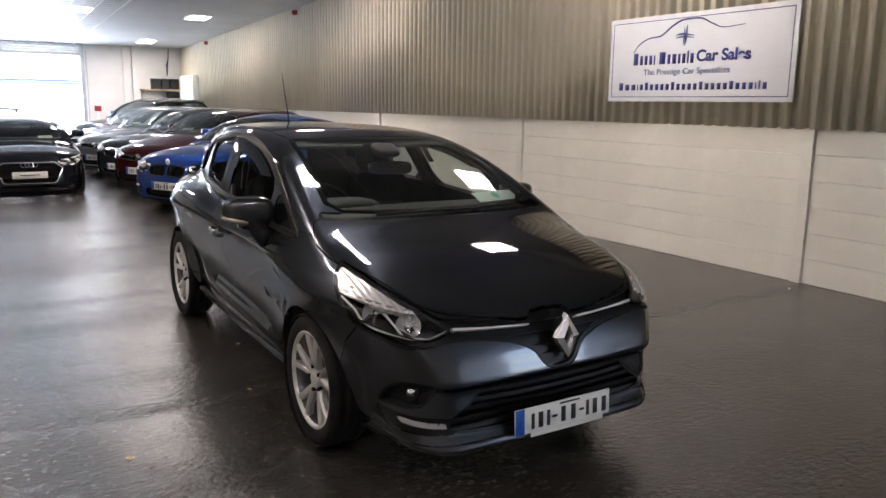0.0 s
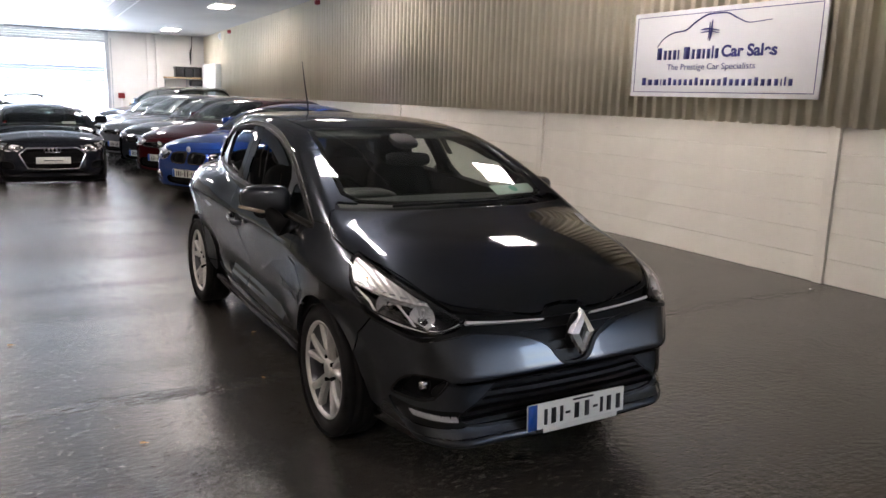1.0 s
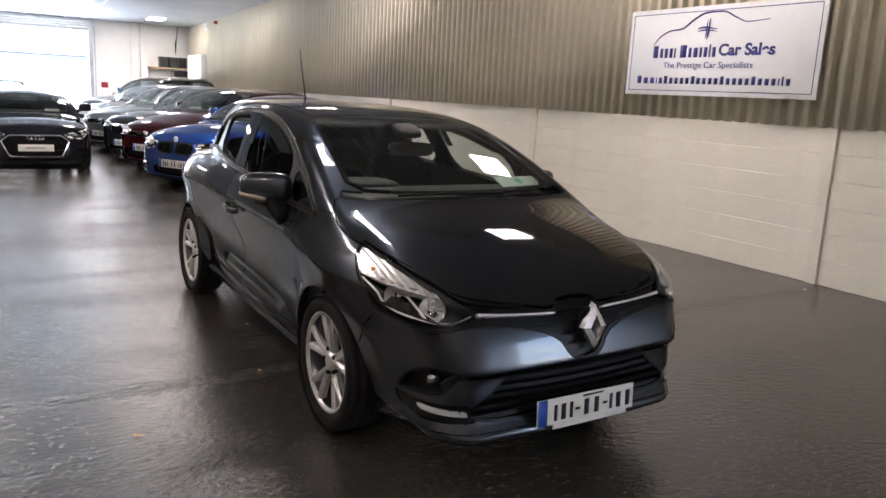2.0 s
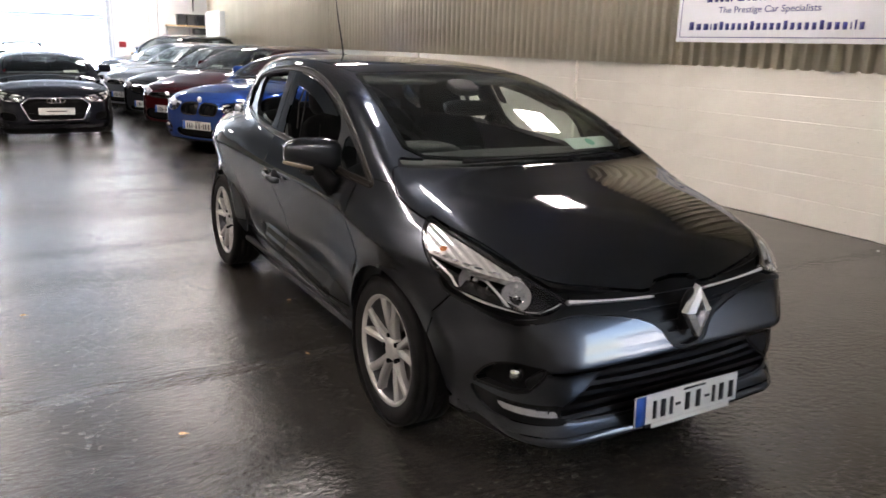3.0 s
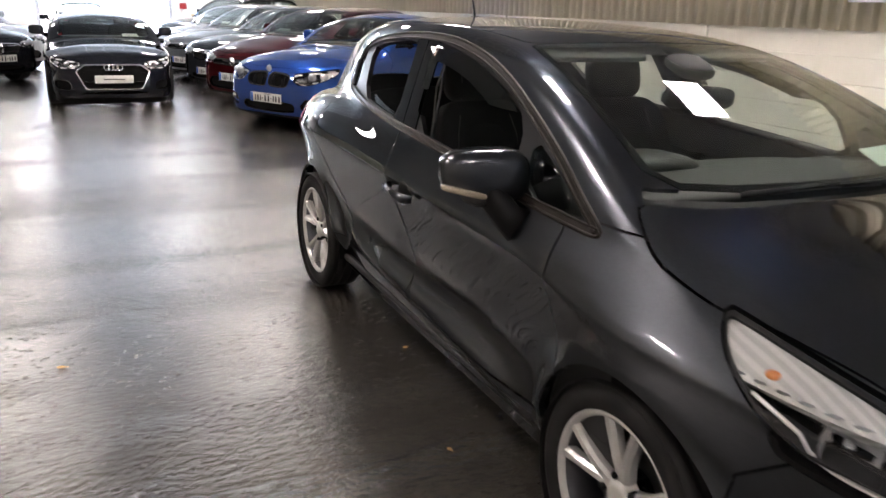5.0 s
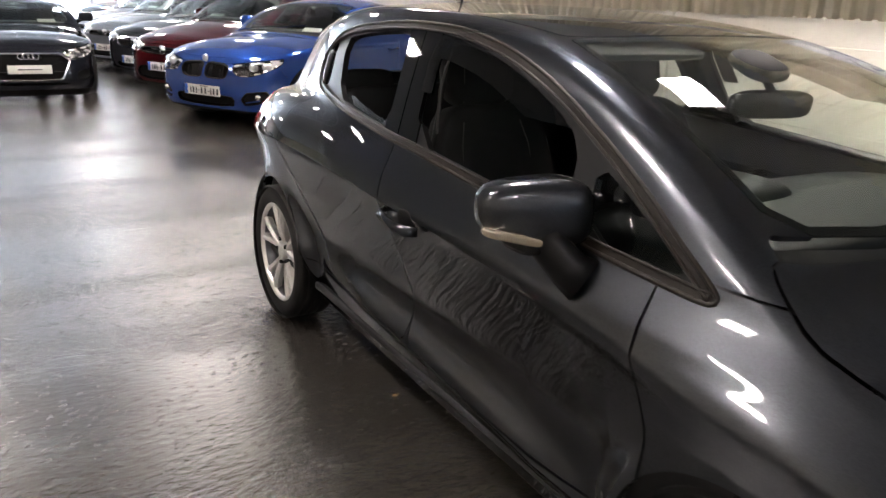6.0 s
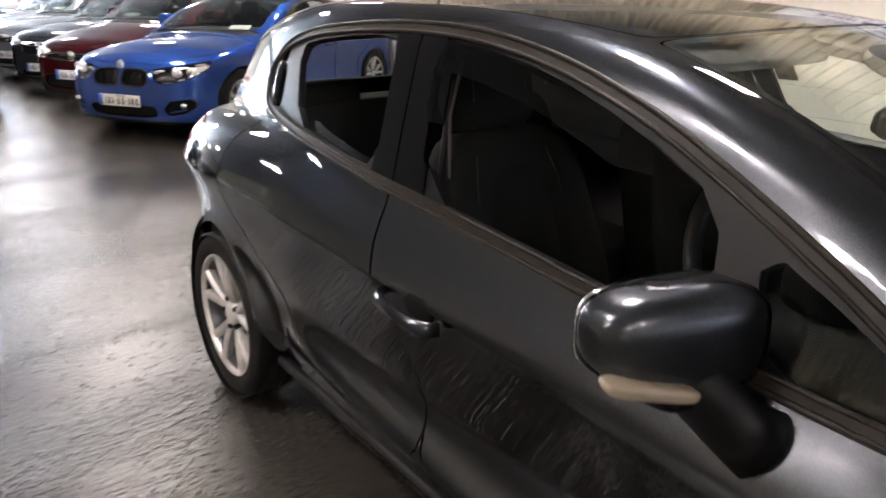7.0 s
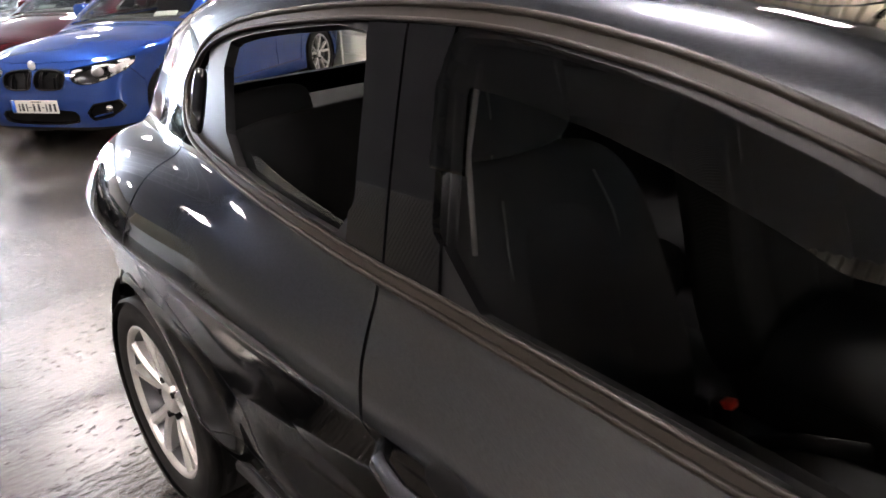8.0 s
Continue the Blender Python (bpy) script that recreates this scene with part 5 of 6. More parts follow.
        for xs, zs in ((np.linspace(0.775, 0.50, 26), LAMP_LINE), (np.linspace(0.700, 0.668, 8), LAMP_DIVIDE)):
            zz = zs(xs)
            line = np.array([(sgn * x, HATCH.front_y(x, z), z) for x, z in zip(xs, zz)])
            line = line - HATCH.normal(line) * 0.012
            part("chrome_line", tube(line, 0.0048, 8), PALE_METAL, hl, "bright chrome line in the lamp")
        for bx, by, bz, br in ((0.738, 0.0, 0.757, 0.056), (0.642, 0.0, 0.742, 0.052)):
            # each bowl opens ahead and a little outward, just under the cover
            by = HATCH.front_y(bx, bz)
            out = HATCH.normal(np.array([[sgn * bx, by, bz]]))[0]
            face = Vector(out) * 0.45 + Vector((sgn * 0.45, -0.85, 0.2)) * 0.55
            turn = Vector((0, -1, 0)).rotation_difference(face).to_matrix().to_4x4()
            bowl = faceted_bowl(br)
            sink = 0.012
            while HATCH.dist(np.array(moved(bowl, Matrix.Translation(Vector((sgn * bx, by, bz)) - Vector(out) * sink) @ turn)[0])).max() > -0.007 and sink < 0.08:
                sink += 0.003
            m = Matrix.Translation(Vector((sgn * bx, by, bz)) - Vector(out) * sink) @ turn
            bo = part("reflector_bowl", moved(bowl, m), REFLECTOR, hl, smooth=False)
            part("bulb", moved(blob((0.022, 0.045, 0.022), (0, 0.024, 0), 0.9), m), CHROME, bo)
        part("indicator_bulb", tucked(blob((0.03, 0.03, 0.018), (sgn * 0.755, -0.405, 0.825), 0.8), sgn, 0.004), AMBER, hl, "amber indicator bulb")
        for off in (0.010,):
            line, _ = carve(upper, lambda p, off=off: np.abs(split(p) - off) - 0.0028, 0.0)
            if len(line[2]):
                part("strip_ridge", flanged(f(sunk(line, 0.008)), 0.01), CHROME, hl)
        part("lens_cover", f(lamp), LENS, hl)

    # door mirrors, handles, wipers, aerial
    for sgn, door in ((-1, doors_f[0]), (1, doors_f[1])):
        def taper(P):
            q = P.copy()
            t = np.clip(sgn * P[..., 0] / 0.25 + 0.5, 0, 1)
            q[..., 2] *= 1.0 - 0.28 * t
            q[..., 1] *= 1.0 - 0.18 * t
            q[..., 1] += 0.03 * t
            q[..., 2] += 0.012 * t
            return q
        hx = sgn * 0.856
        mir = part("door_mirror", blob((0.252, 0.145, 0.172), (hx, 0.572, 1.034), 0.62, (0, 0, sgn * 10), taper, (40, 26)), SLATE, door, "slate mirror housing")
        part("mirror_foot", tube([(sgn * 0.79, 0.475, 0.905), (sgn * 0.812, 0.50, 0.925), (sgn * 0.835, 0.54, 0.965), (sgn * 0.85, 0.57, 1.005)], [0.044, 0.036, 0.035, 0.042], 12, flat=1.3), MATT, mir)
        part("mirror_base", blob((0.10, 0.12, 0.05), (hx, 0.59, 0.972), 0.6), GLOSSTRIM, mir)
        part("mirror_glass", blob((0.19, 0.012, 0.115), (hx, 0.652, 1.038), 0.5, (0, 0, sgn * 10)), MIRROR_GLASS, mir)
        part("mirror_indicator", blob((0.135, 0.05, 0.020), (sgn * 0.932, 0.553, 1.000), 0.5, (0, sgn * -12, sgn * 22)), INDICATOR, mir, "pale amber indicator lens")

        hd = part("door_handle", tube([(sgn * 0.828, 1.345, 0.842), (sgn * 0.856, 1.320, 0.842), (sgn * 0.868, 1.26, 0.839), (sgn * 0.870, 1.20, 0.835), (sgn * 0.858, 1.150, 0.831), (sgn * 0.83, 1.132, 0.830)],
                                      [0.012, 0.013, 0.012, 0.013, 0.015, 0.012], 10, flat=1.25), SLATE, door)
        part("handle_cup", blob((0.030, 0.10, 0.060), (sgn * 0.818, 1.215, 0.848), 0.75), UNDER, hd)
    for sgn, door in ((-1, doors_r[0]), (1, doors_r[1])):
        part("hidden_handle", blob((0.018, 0.05, 0.14), (sgn * 0.628, 2.235, 1.185), 0.5, (0, sgn * -22, 0), lambda P: P + np.stack([0 * P[..., 0], 0.25 * P[..., 2], 0 * P[..., 0]], -1)), PIANO, door, "hidden handle in the pillar")
    for x0, x1, y0 in ((0.20, -0.38, 0.03), (0.47, 0.00, 0.06)):
        wp = part("wiper", tube([(x0, 0.085 + 0.12 * abs(x0), 1.040), ((x0 + x1) / 2, 0.092, 1.054), (x1, 0.085, 1.054)], 0.006, 6, flat=1.5), TRIM, car)
        part("wiper_arm", tube([((x0 + x1) / 2, 0.095, 1.062), (x0 + 0.02, 0.085 + 0.10 * abs(x0), 1.046), (x0 + 0.06, 0.08 + 0.1 * abs(x0), 1.03)], [0.005, 0.008, 0.010], 6), TRIM, wp)
    ar = part("aerial", tube([(0, 2.25, 1.435), (0, 2.27, 1.50), (0, 2.34, 1.68), (0, 2.375, 1.80)], [0.006, 0.005, 0.0035, 0.002], 6), TRIM, car)
    part("aerial_base", blob((0.05, 0.08, 0.025), (0, 2.245, 1.438), 0.8), TRIM, ar)

    # smoked wind deflector over each front window
    defl, _ = carve(front_win, only(lambda p: -side_poly([(1.43, 1.352), (1.30, 1.352), (1.07, 1.318), (0.84, 1.255), (0.645, 1.176), (0.60, 1.0), (0.912, 1.026), (1.335, 1.052)], 1)(p) - 0.062, lambda p: 1.19 + 0.0 * p[:, 1] - p[:, 2]), 0.0)
    def lift(m):
        n = m[1] + np.array([0.0, 0.0, -0.05])
        n /= np.linalg.norm(n, axis=1, keepdims=True)
        return m[0] + m[1] * 0.011, n, m[2]

    for s in (lift(defl), mirrored(lift(defl))):
        part("wind_deflector", flanged(s, 0.006), SMOKED, car, "smoked acrylic wind deflector")

    # wheels and wells
    for sx in (-1, 1):
        for y in (0.0, BASE):
            wheel_parts(0.312, 0.228, 0.19, 5, ALLOY, car, (sx * (0.684 if y < 1 else 0.660), y, 0.312), sx)
            v, fcs = lathe([(-0.20, 0.374), (0.035, 0.374)], 40)
            v = moved((v, fcs), pose(sx * 0.70, y, 0.318) @ Matrix.Diagonal((sx, 1, 1, 1)))[0]
            keep = [fc for fc in fcs if sum(v[i][2] for i in fc) / 4 > 0.24]
            part("wheel_arch_liner", (v, keep), UNDER, car)
            part("well_back", lathe_disc(sx * 0.50, y, 0.33, 0.37), UNDER, car)

    cabin_fittings(car, skin)
    return car


def faceted_bowl(r):
    """A bowl of flat mirror facets, open along -y."""
    v, f = [(0.0, 0.055, 0.0)], []
    rings = ((0.98, 0.0), (0.86, 0.016), (0.66, 0.034), (0.40, 0.048))
    n = 22
    for j, (q, y) in enumerate(rings):
        for i in range(n):
            a = 2 * math.pi * i / n
            w = 0.0035 * math.cos(11 * a + 2.1 * j)
            v.append((q * r * math.cos(a), y + (w if 0 < j else 0), q * r * math.sin(a)))
    for j in range(3):
        for i in range(n):
            e = (i + 1) % n
            f.append((1 + j * n + i, 1 + j * n + e, 1 + j * n + n + e, 1 + j * n + n + i))
    f += [(1 + 3 * n + i, 1 + 3 * n + (i + 1) % n, 0) for i in range(n)]
    return v, f


def lathe_disc(x, y, z, r):
    n = 32
    return [(x, y, z)] + [(x, y + r * math.cos(2 * math.pi * k / n), max(0.18, z + r * math.sin(2 * math.pi * k / n))) for k in range(n)], [(0, 1 + k, 1 + (k + 1) % n) for k in range(n)]


def cabin_fittings(car, skin):
    """The dark cabin: lining, dashboard, wheel, seats and belts."""
    hole = lambda p: np.minimum.reduce([
        only(side_poly([(2.40, 1.11), (2.40, 1.24), (2.14, 1.34), (1.69, 1.375), (1.30, 1.37), (1.05, 1.335), (0.80, 1.27), (0.40, 1.10), (0.24, 1.0), (0.24, 0.975), (0.912, 1.015), (1.458, 1.045), (2.1, 1.085)], 0), outer(0.4), above(0.9))(p),
        only(top_poly([(-0.3, 0.06), (0.3, 0.075), (0.62, 0.15), (0.575, 0.45), (0.515, 0.93), (0.3, 0.905), (-0.3, 0.895)], 0), above(0.98))(p),
        only(front_poly([(-0.3, 1.08), (0.44, 1.08), (0.40, 1.31), (-0.3, 1.33)], 0), behind(2.6))(p)])
    lin = skin
    for lim in (lambda q: -hole(q), above(0.22), behind(0.05), ahead(3.02)):
        lin = clip(lin, lim(lin[0]))
    lin = sunk(lin, 0.042)
    part("cabin_lining", both(lin), LINING, car)
    part("cabin_floor", rbox((1.42, 2.6, 0.03), (0, 1.6, 0.27), 0.01), LINING, car)
    part("firewall", rbox((1.40, 0.03, 0.72), (0, 0.13, 0.60), 0.01), LINING, car)
    dash = part("dashboard", blob((1.40, 0.62, 0.30), (0, 0.42, 0.885), 0.42, (-3, 0, 0), lambda P: P + np.stack([0 * P[..., 0], 0.06 * (P[..., 0] / 0.7) ** 2, -0.03 * (P[..., 0] / 0.7) ** 2], -1), (48, 24)), DASH, car)
    part("dash_top", blob((1.30, 0.34, 0.07), (0, 0.30, 1.015), 0.5, (2, 0, 0)), DASH, dash)
    part("instrument_hood", blob((0.40, 0.26, 0.13), (-0.36, 0.52, 1.02), 0.6), DASH, dash)
    part("centre_screen", rbox((0.24, 0.03, 0.20), (0.0, 0.70, 0.93), 0.01, (-20, 0, 0)), PIANO, dash)
    part("speaker_grille", blob((0.16, 0.12, 0.02), (0.40, 0.36, 1.045), 0.8), TRIM, dash)
    ringp = [(0.185 * math.cos(a), 0, 0.185 * math.sin(a)) for a in np.linspace(0, 2 * math.pi, 40, endpoint=False)]
    m = pose(-0.36, 0.76, 0.955, -24, 0, 0)
    sw = part("steering_wheel", moved(tube(ringp, 0.016, 10, True), m), TRIM, car)
    part("wheel_boss", moved(blob((0.17, 0.07, 0.13), (0, -0.02, 0), 0.6), m), TRIM, sw)
    for a in (0.0, math.pi, -math.pi / 2):
        part("wheel_spoke", moved(tube([(0.05 * math.cos(a), -0.02, 0.05 * math.sin(a)), (0.18 * math.cos(a), 0, 0.18 * math.sin(a))], 0.016, 8), m), TRIM, sw)
    part("column", tube([(-0.36, 0.74, 0.95), (-0.36, 0.5, 0.86)], 0.05, 12), TRIM, sw)
    mirror = part("interior_mirror", blob((0.25, 0.045, 0.075), (0.0, 0.66, 1.225), 0.5, (8, 0, -16)), GLOSSTRIM, car)
    part("mirror_face", blob((0.23, 0.008, 0.06), (-0.004, 0.684, 1.227), 0.5, (8, 0, -16)), MIRROR_GLASS, mirror)
    part("mirror_stem", tube([(0, 0.66, 1.25), (0, 0.70, 1.30), (0, 0.72, 1.335)], 0.012, 8), TRIM, mirror)
    part("sensor_housing", blob((0.16, 0.15, 0.05), (0.0, 0.72, 1.322), 0.7, (22, 0, 0)), LINING, mirror)
    for sx in (-1, 1):
        part("sun_visor", blob((0.42, 0.17, 0.022), (sx * 0.29, 0.90, 1.352), 0.35, (10, 0, 0)), LININGL, car)

    def seat(x, y, name="front_seat"):
        st = part(name, blob((0.50, 0.54, 0.20), (x, y, 0.50), 0.5, (6, 0, 0)), CLOTH, car, "charcoal cloth seat with pale stitching")
        def bolster(P):
            q = P.copy()
            w = np.abs(P[..., 0]) / 0.24
            q[..., 1] -= 0.05 * w**3
            q[..., 0] *= 1.0 - 0.18 * np.clip((P[..., 2]) / 0.34, -0.3, 1)
            return q
        back = part("backrest", blob((0.50, 0.17, 0.66), (x, y + 0.33, 0.80), 0.42, (-17, 0, 0), bolster, (40, 30)), CLOTH, st)
        part("backrest_panel", blob((0.27, 0.10, 0.52), (x, y + 0.282, 0.80), 0.5, (-17, 0, 0)), CLOTH, back)
        for sx in (-1, 1):
            part("stitching", tube([(x + sx * 0.150, y + 0.195, 0.60), (x + sx * 0.152, y + 0.237, 0.80), (x + sx * 0.135, y + 0.292, 1.00), (x + sx * 0.115, y + 0.322, 1.075)], 0.0022, 5), STITCH, back)
        hr = part("headrest", blob((0.27, 0.12, 0.21), (x, y + 0.432, 1.215), 0.55, (-12, 0, 0)), CLOTH, st)
        for sx in (-1, 1):
            part("stitching", tube([(x + sx * 0.085, y + 0.375, 1.13), (x + sx * 0.088, y + 0.372, 1.21), (x + sx * 0.082, y + 0.392, 1.30)], 0.002, 5), STITCH, hr)
            part("headrest_post", tube([(x + sx * 0.06, y + 0.44, 1.14), (x + sx * 0.06, y + 0.425, 1.06)], 0.007, 8), CHROME, hr)
        part("seat_rail", rbox((0.44, 0.5, 0.14), (x, y, 0.35), 0.02), LINING, st)
        return st
    seat(-0.36, 1.14)
    seat(0.36, 1.14)
    bk = part("seat_buckle", rbox((0.032, 0.03, 0.12), (-0.10, 1.25, 0.555), 0.006, (-12, 0, 0)), TRIM, car)
    part("release_button", rbox((0.028, 0.024, 0.016), (-0.10, 1.242, 0.612), 0.004, (-12, 0, 0)), BUCKLE, bk, "red release button")
    part("handbrake", tube([(0, 1.25, 0.46), (0, 1.15, 0.52), (0, 1.02, 0.56)], 0.018, 8), TRIM, car)
    part("centre_console", rbox((0.18, 0.95, 0.20), (0, 0.98, 0.38), 0.03), LINING, car)
    bench = part("rear_seat", blob((1.25, 0.52, 0.20), (0, 1.98, 0.52), 0.4), CLOTH, car, "charcoal cloth rear bench")
    part("backrest", blob((1.22, 0.16, 0.60), (0, 2.30, 0.80), 0.35, (-20, 0, 0)), CLOTH, bench)
    for x in (-0.38, 0.38):
        part("headrest", blob((0.26, 0.10, 0.13), (x, 2.42, 1.09), 0.5, (-14, 0, 0)), CLOTH, bench)
    part("parcel_shelf", blob((1.08, 0.46, 0.035), (0, 2.66, 1.02), 0.3), LINING, car)
    # belt on the near centre post
    part("seat_belt", tube([(-0.545, 1.47, 1.26), (-0.60, 1.455, 1.0), (-0.63, 1.44, 0.72)], 0.012, 6, flat=0.25), TRIM, car)
    part("belt_edge", tube([(-0.575, 1.395, 1.31), (-0.632, 1.365, 1.20), (-0.655, 1.335, 1.07)], 0.004, 6), STITCH, car)
    # paper discs behind the screen
    disc = part("tax_sticker", rbox((0.30, 0.004, 0.085), (0.44, 0.245, 1.088), 0.001, (-62, 0, 10)), STICKER, car, "pale green paper discs behind the screen")
    for x in (0.37, 0.44):
        part("disc_print", moved(lathe([(0.0, 0.028), (0.001, 0.0)], 20, "y"), pose(x, 0.243, 1.092, -62, 0, 10)), PALE_GREEN, disc)


PALE_METAL = material("bright_lamp_strip", (0.86, 0.85, 0.83), 0.22, 0.25)
wire(PALE_METAL, bump(PALE_METAL, noisy(PALE_METAL, coords(PALE_METAL, (1, 1, 3)), 45.0, 2), 0.4, 0.004), shader(PALE_METAL).inputs["Normal"])
RIBBED = material("ribbed_indicator_mirror", (0.86, 0.85, 0.83), 0.18, 0.35)
rib = node(RIBBED, "ShaderNodeTexWave", Scale=32.0, Distortion=0.6, Detail=1.0)
wire(RIBBED, coords(RIBBED, (0.5, 0.35, 1.6)), rib.inputs["Vector"])
wire(RIBBED, bump(RIBBED, rib.outputs["Fac"], 0.35, 0.006), shader(RIBBED).inputs["Normal"])
wire(RIBBED, ramp(RIBBED, rib.outputs["Fac"], (0.2, (0.70, 0.69, 0.67)), (0.8, (0.88, 0.87, 0.85))), shader(RIBBED).inputs["Base Color"])
LININGL = material("grey_headlining", (0.06, 0.061, 0.06), 0.85)


slate_hatchback()


# ---------------------------------------------------------------- the other parked cars
def road_shape(length, width, height, base, over, nose_z, cowl_y, cowl_z, roof_y0, roof_y1, deck_y, deck_z, belt=0.95, ride=0.19):
    """A car body from its main measures; y 0 is the front axle."""
    h, rear = width / 2 - 0.03, length - over
    mid = (roof_y0 + roof_y1) / 2
    return Shape(
        half=knots((-over - 0.05, 0.89 * h), (-over * 0.55, 0.95 * h), (0, 0.995 * h), (base * 0.5, 0.985 * h), (base, 0.995 * h), (rear - 0.25, 0.93 * h), (rear + 0.1, 0.80 * h)),
        swell=knots((0.1, -0.09), (0.24, -0.034), (0.34, -0.022), (0.48, -0.032), (0.66, -0.016), (belt - 0.16, 0.0), (belt - 0.09, -0.004), (belt, -0.045), (belt + 0.12, -0.11), (belt + 0.25, -0.19)),
        flares=[(0.0, 0.60, 0.42, 0.22, 0.03), (base, 0.68, 0.46, 0.26, 0.036)],
        deck=knots((-over - 0.1, nose_z - 0.12), (-over + 0.06, nose_z), (-over * 0.45, nose_z * 0.42 + cowl_z * 0.58), (cowl_y - 0.25, cowl_z - 0.03), (cowl_y + 0.05, cowl_z), (base * 0.45, belt + 0.05), (deck_y - 0.3, deck_z), (rear - 0.15, deck_z - 0.01), (rear + 0.2, deck_z - 0.10)),
        deck_drop=0.07, shoulder=0.10,
        nose=knots((0.10, -over + 0.12), (0.2, -over + 0.04), (0.33, -over), (0.5, -over + 0.005), (nose_z - 0.1, -over + 0.02), (nose_z, -over + 0.07), (nose_z + 0.2, -over + 0.22)),
        nose_sweep=0.10, nose_hook=0.9, nose_round=0.14,
        tail=knots((0.2, rear - 0.14), (0.4, rear - 0.03), (0.6, rear), (0.85, rear - 0.03), (1.05, rear - 0.10), (1.3, rear - 0.3)), tail_sweep=0.20,
        floor_z=ride, front_lift=-0.02,
        cab=knots((cowl_y - 0.4, 0.84 * h), (cowl_y + 0.4, 0.915 * h), (base * 0.6, 0.92 * h), (base, 0.87 * h), (rear, 0.66 * h)),
        lean=0.40, lean2=0.10,
        roof=knots((roof_y0 - 0.4, height - 0.10), (roof_y0, height - 0.045), (mid, height), (roof_y1, height - 0.035), (deck_y, height - 0.24)),
        roof_drop=0.045, rail=0.09,
        screen=knots((0.6, cowl_y - (cowl_z - 0.6) * 2.2), (cowl_z, cowl_y), ((cowl_z + height) / 2, (cowl_y + roof_y0) / 2 - 0.03), (height - 0.04, roof_y0), (height + 0.2, roof_y0 + 0.7)),
        screen_bow=0.10, screen_scale=0.42,
        back=knots((0.6, rear), (deck_z, deck_y), ((deck_z + height) / 2, (deck_y + roof_y1) / 2 + 0.03), (height - 0.03, roof_y1), (height + 0.2, roof_y1 - 0.5)), back_bow=0.12, back_scale=0.55 if deck_y - roof_y1 > 0.4 else 0.85,
        blend=0.03, spine=(cowl_y + 0.05, base * 0.85, 0.42))


def parked_car(name, label, m, shape, size, paint, style, plate_z=0.42, metal=ALLOY, wheel=0.33, plain_plate=False, rails=False, quarter_glass=WINDOW, drl=False):
    """A whole car. size: length, width, height, base, over, nose_z, cowl_y, cowl_z, roof_y0, roof_y1, deck_y, deck_z."""
    length, width, height, base, over, nose_z, cowl_y, cowl_z, roof_y0, roof_y1, deck_y, deck_z = size
    h, rear = width / 2 - 0.03, length - over
    k = h / 0.83
    car = thing(name, label, "car", m)
    skin = shape.skin(64, 70, 34, 92)
    rest = skin
    arch = lambda p: np.minimum(np.hypot(p[:, 1], p[:, 2] - wheel) - wheel - 0.035, np.hypot(p[:, 1] - base, p[:, 2] - wheel) - wheel - 0.035)
    rest = clip(rest, -only(arch, outer(0.5))(rest[0]))
    tray, rest = carve(rest, below(0.16 if style == "hex" else 0.21), 0.0)
    middle("underbody", tray, UNDER, car, 0)
    # headlamps
    e_in, e_out, lz = over - 0.03 - (0.37 if style == "kidney" else 0.43) * k, over - 0.46 - 0.72 * k, nose_z - 0.075
    if style == "suv":
        lz -= 0.04
    grow = 1.35 if style == "kidney" else 1.1
    lamp_r = only(corner_poly([(e_in, lz - 0.035 * grow), (e_in - 0.02, lz + 0.035), (e_in - 0.22, lz + 0.062), (e_out + 0.1, lz + 0.105), (e_out, lz + 0.11), (e_out + 0.07, lz + 0.03), (e_in - 0.30, lz - 0.058 * grow), (e_in - 0.10, lz - 0.066 * grow)], 1), outer(0.3), ahead(0.0))
    lamp, rest = carve(rest, lamp_r, 0.005)
    screen_r = only(top_poly([(-0.3, cowl_y + 0.04), (0.3 * k, cowl_y + 0.05), (0.63 * k, cowl_y + 0.12), (0.60 * k, (cowl_y + roof_y0) / 2 + 0.08), (0.53 * k, roof_y0 + 0.03), (0.3 * k, roof_y0), (-0.3, roof_y0 - 0.01)], 1), above(cowl_z - 0.05))
    screen, rest = carve(rest, screen_r, 0.004)
    cowl, rest = carve(rest, only(top_poly([(-0.3, cowl_y - 0.02), (0.3 * k, cowl_y - 0.01), (0.66 * k, cowl_y + 0.06), (0.66 * k, cowl_y + 0.13), (0.3 * k, cowl_y + 0.05), (-0.3, cowl_y + 0.04)], 1), above(cowl_z - 0.12)), 0.002)
    bonnet, rest = carve(rest, only(top_poly([(-0.3, -over + 0.10), (0.45 * k, -over + 0.15), (0.62 * k, -over + 0.30), (0.74 * k, -0.2), (0.76 * k, 0.1), (0.70 * k, cowl_y + 0.05), (0.3 * k, cowl_y - 0.02), (-0.3, cowl_y - 0.03)], 1), above(nose_z - 0.08)), 0.005)
    # side glass follows belt and roof
    ys = np.linspace(cowl_y + 0.22, deck_y - 0.16, 15)
    belt_z = shape.deck(ys) - 0.025
    top = np.minimum(shape.roof(ys) - 0.075, cowl_z + (ys - cowl_y - 0.13) / (roof_y0 - cowl_y) * (height - cowl_z - 0.04) * 1.02 - 0.03)
    top = np.minimum(top, deck_z + (deck_y - 0.12 - ys) / max(deck_y - roof_y1, 0.2) * (height - deck_z - 0.03) + 0.0)
    top = np.maximum(top, belt_z + 0.02)
    dlo_r = only(side_poly([*zip(ys, belt_z + 0.012), *zip(ys[::-1], top[::-1])], 0), outer(0.35), above(belt_z.min() - 0.05))
    dlo, rest = carve(rest, dlo_r, 0.0)
    post = cowl_y + 0.22 + 0.50 * (deck_y - cowl_y - 0.4)
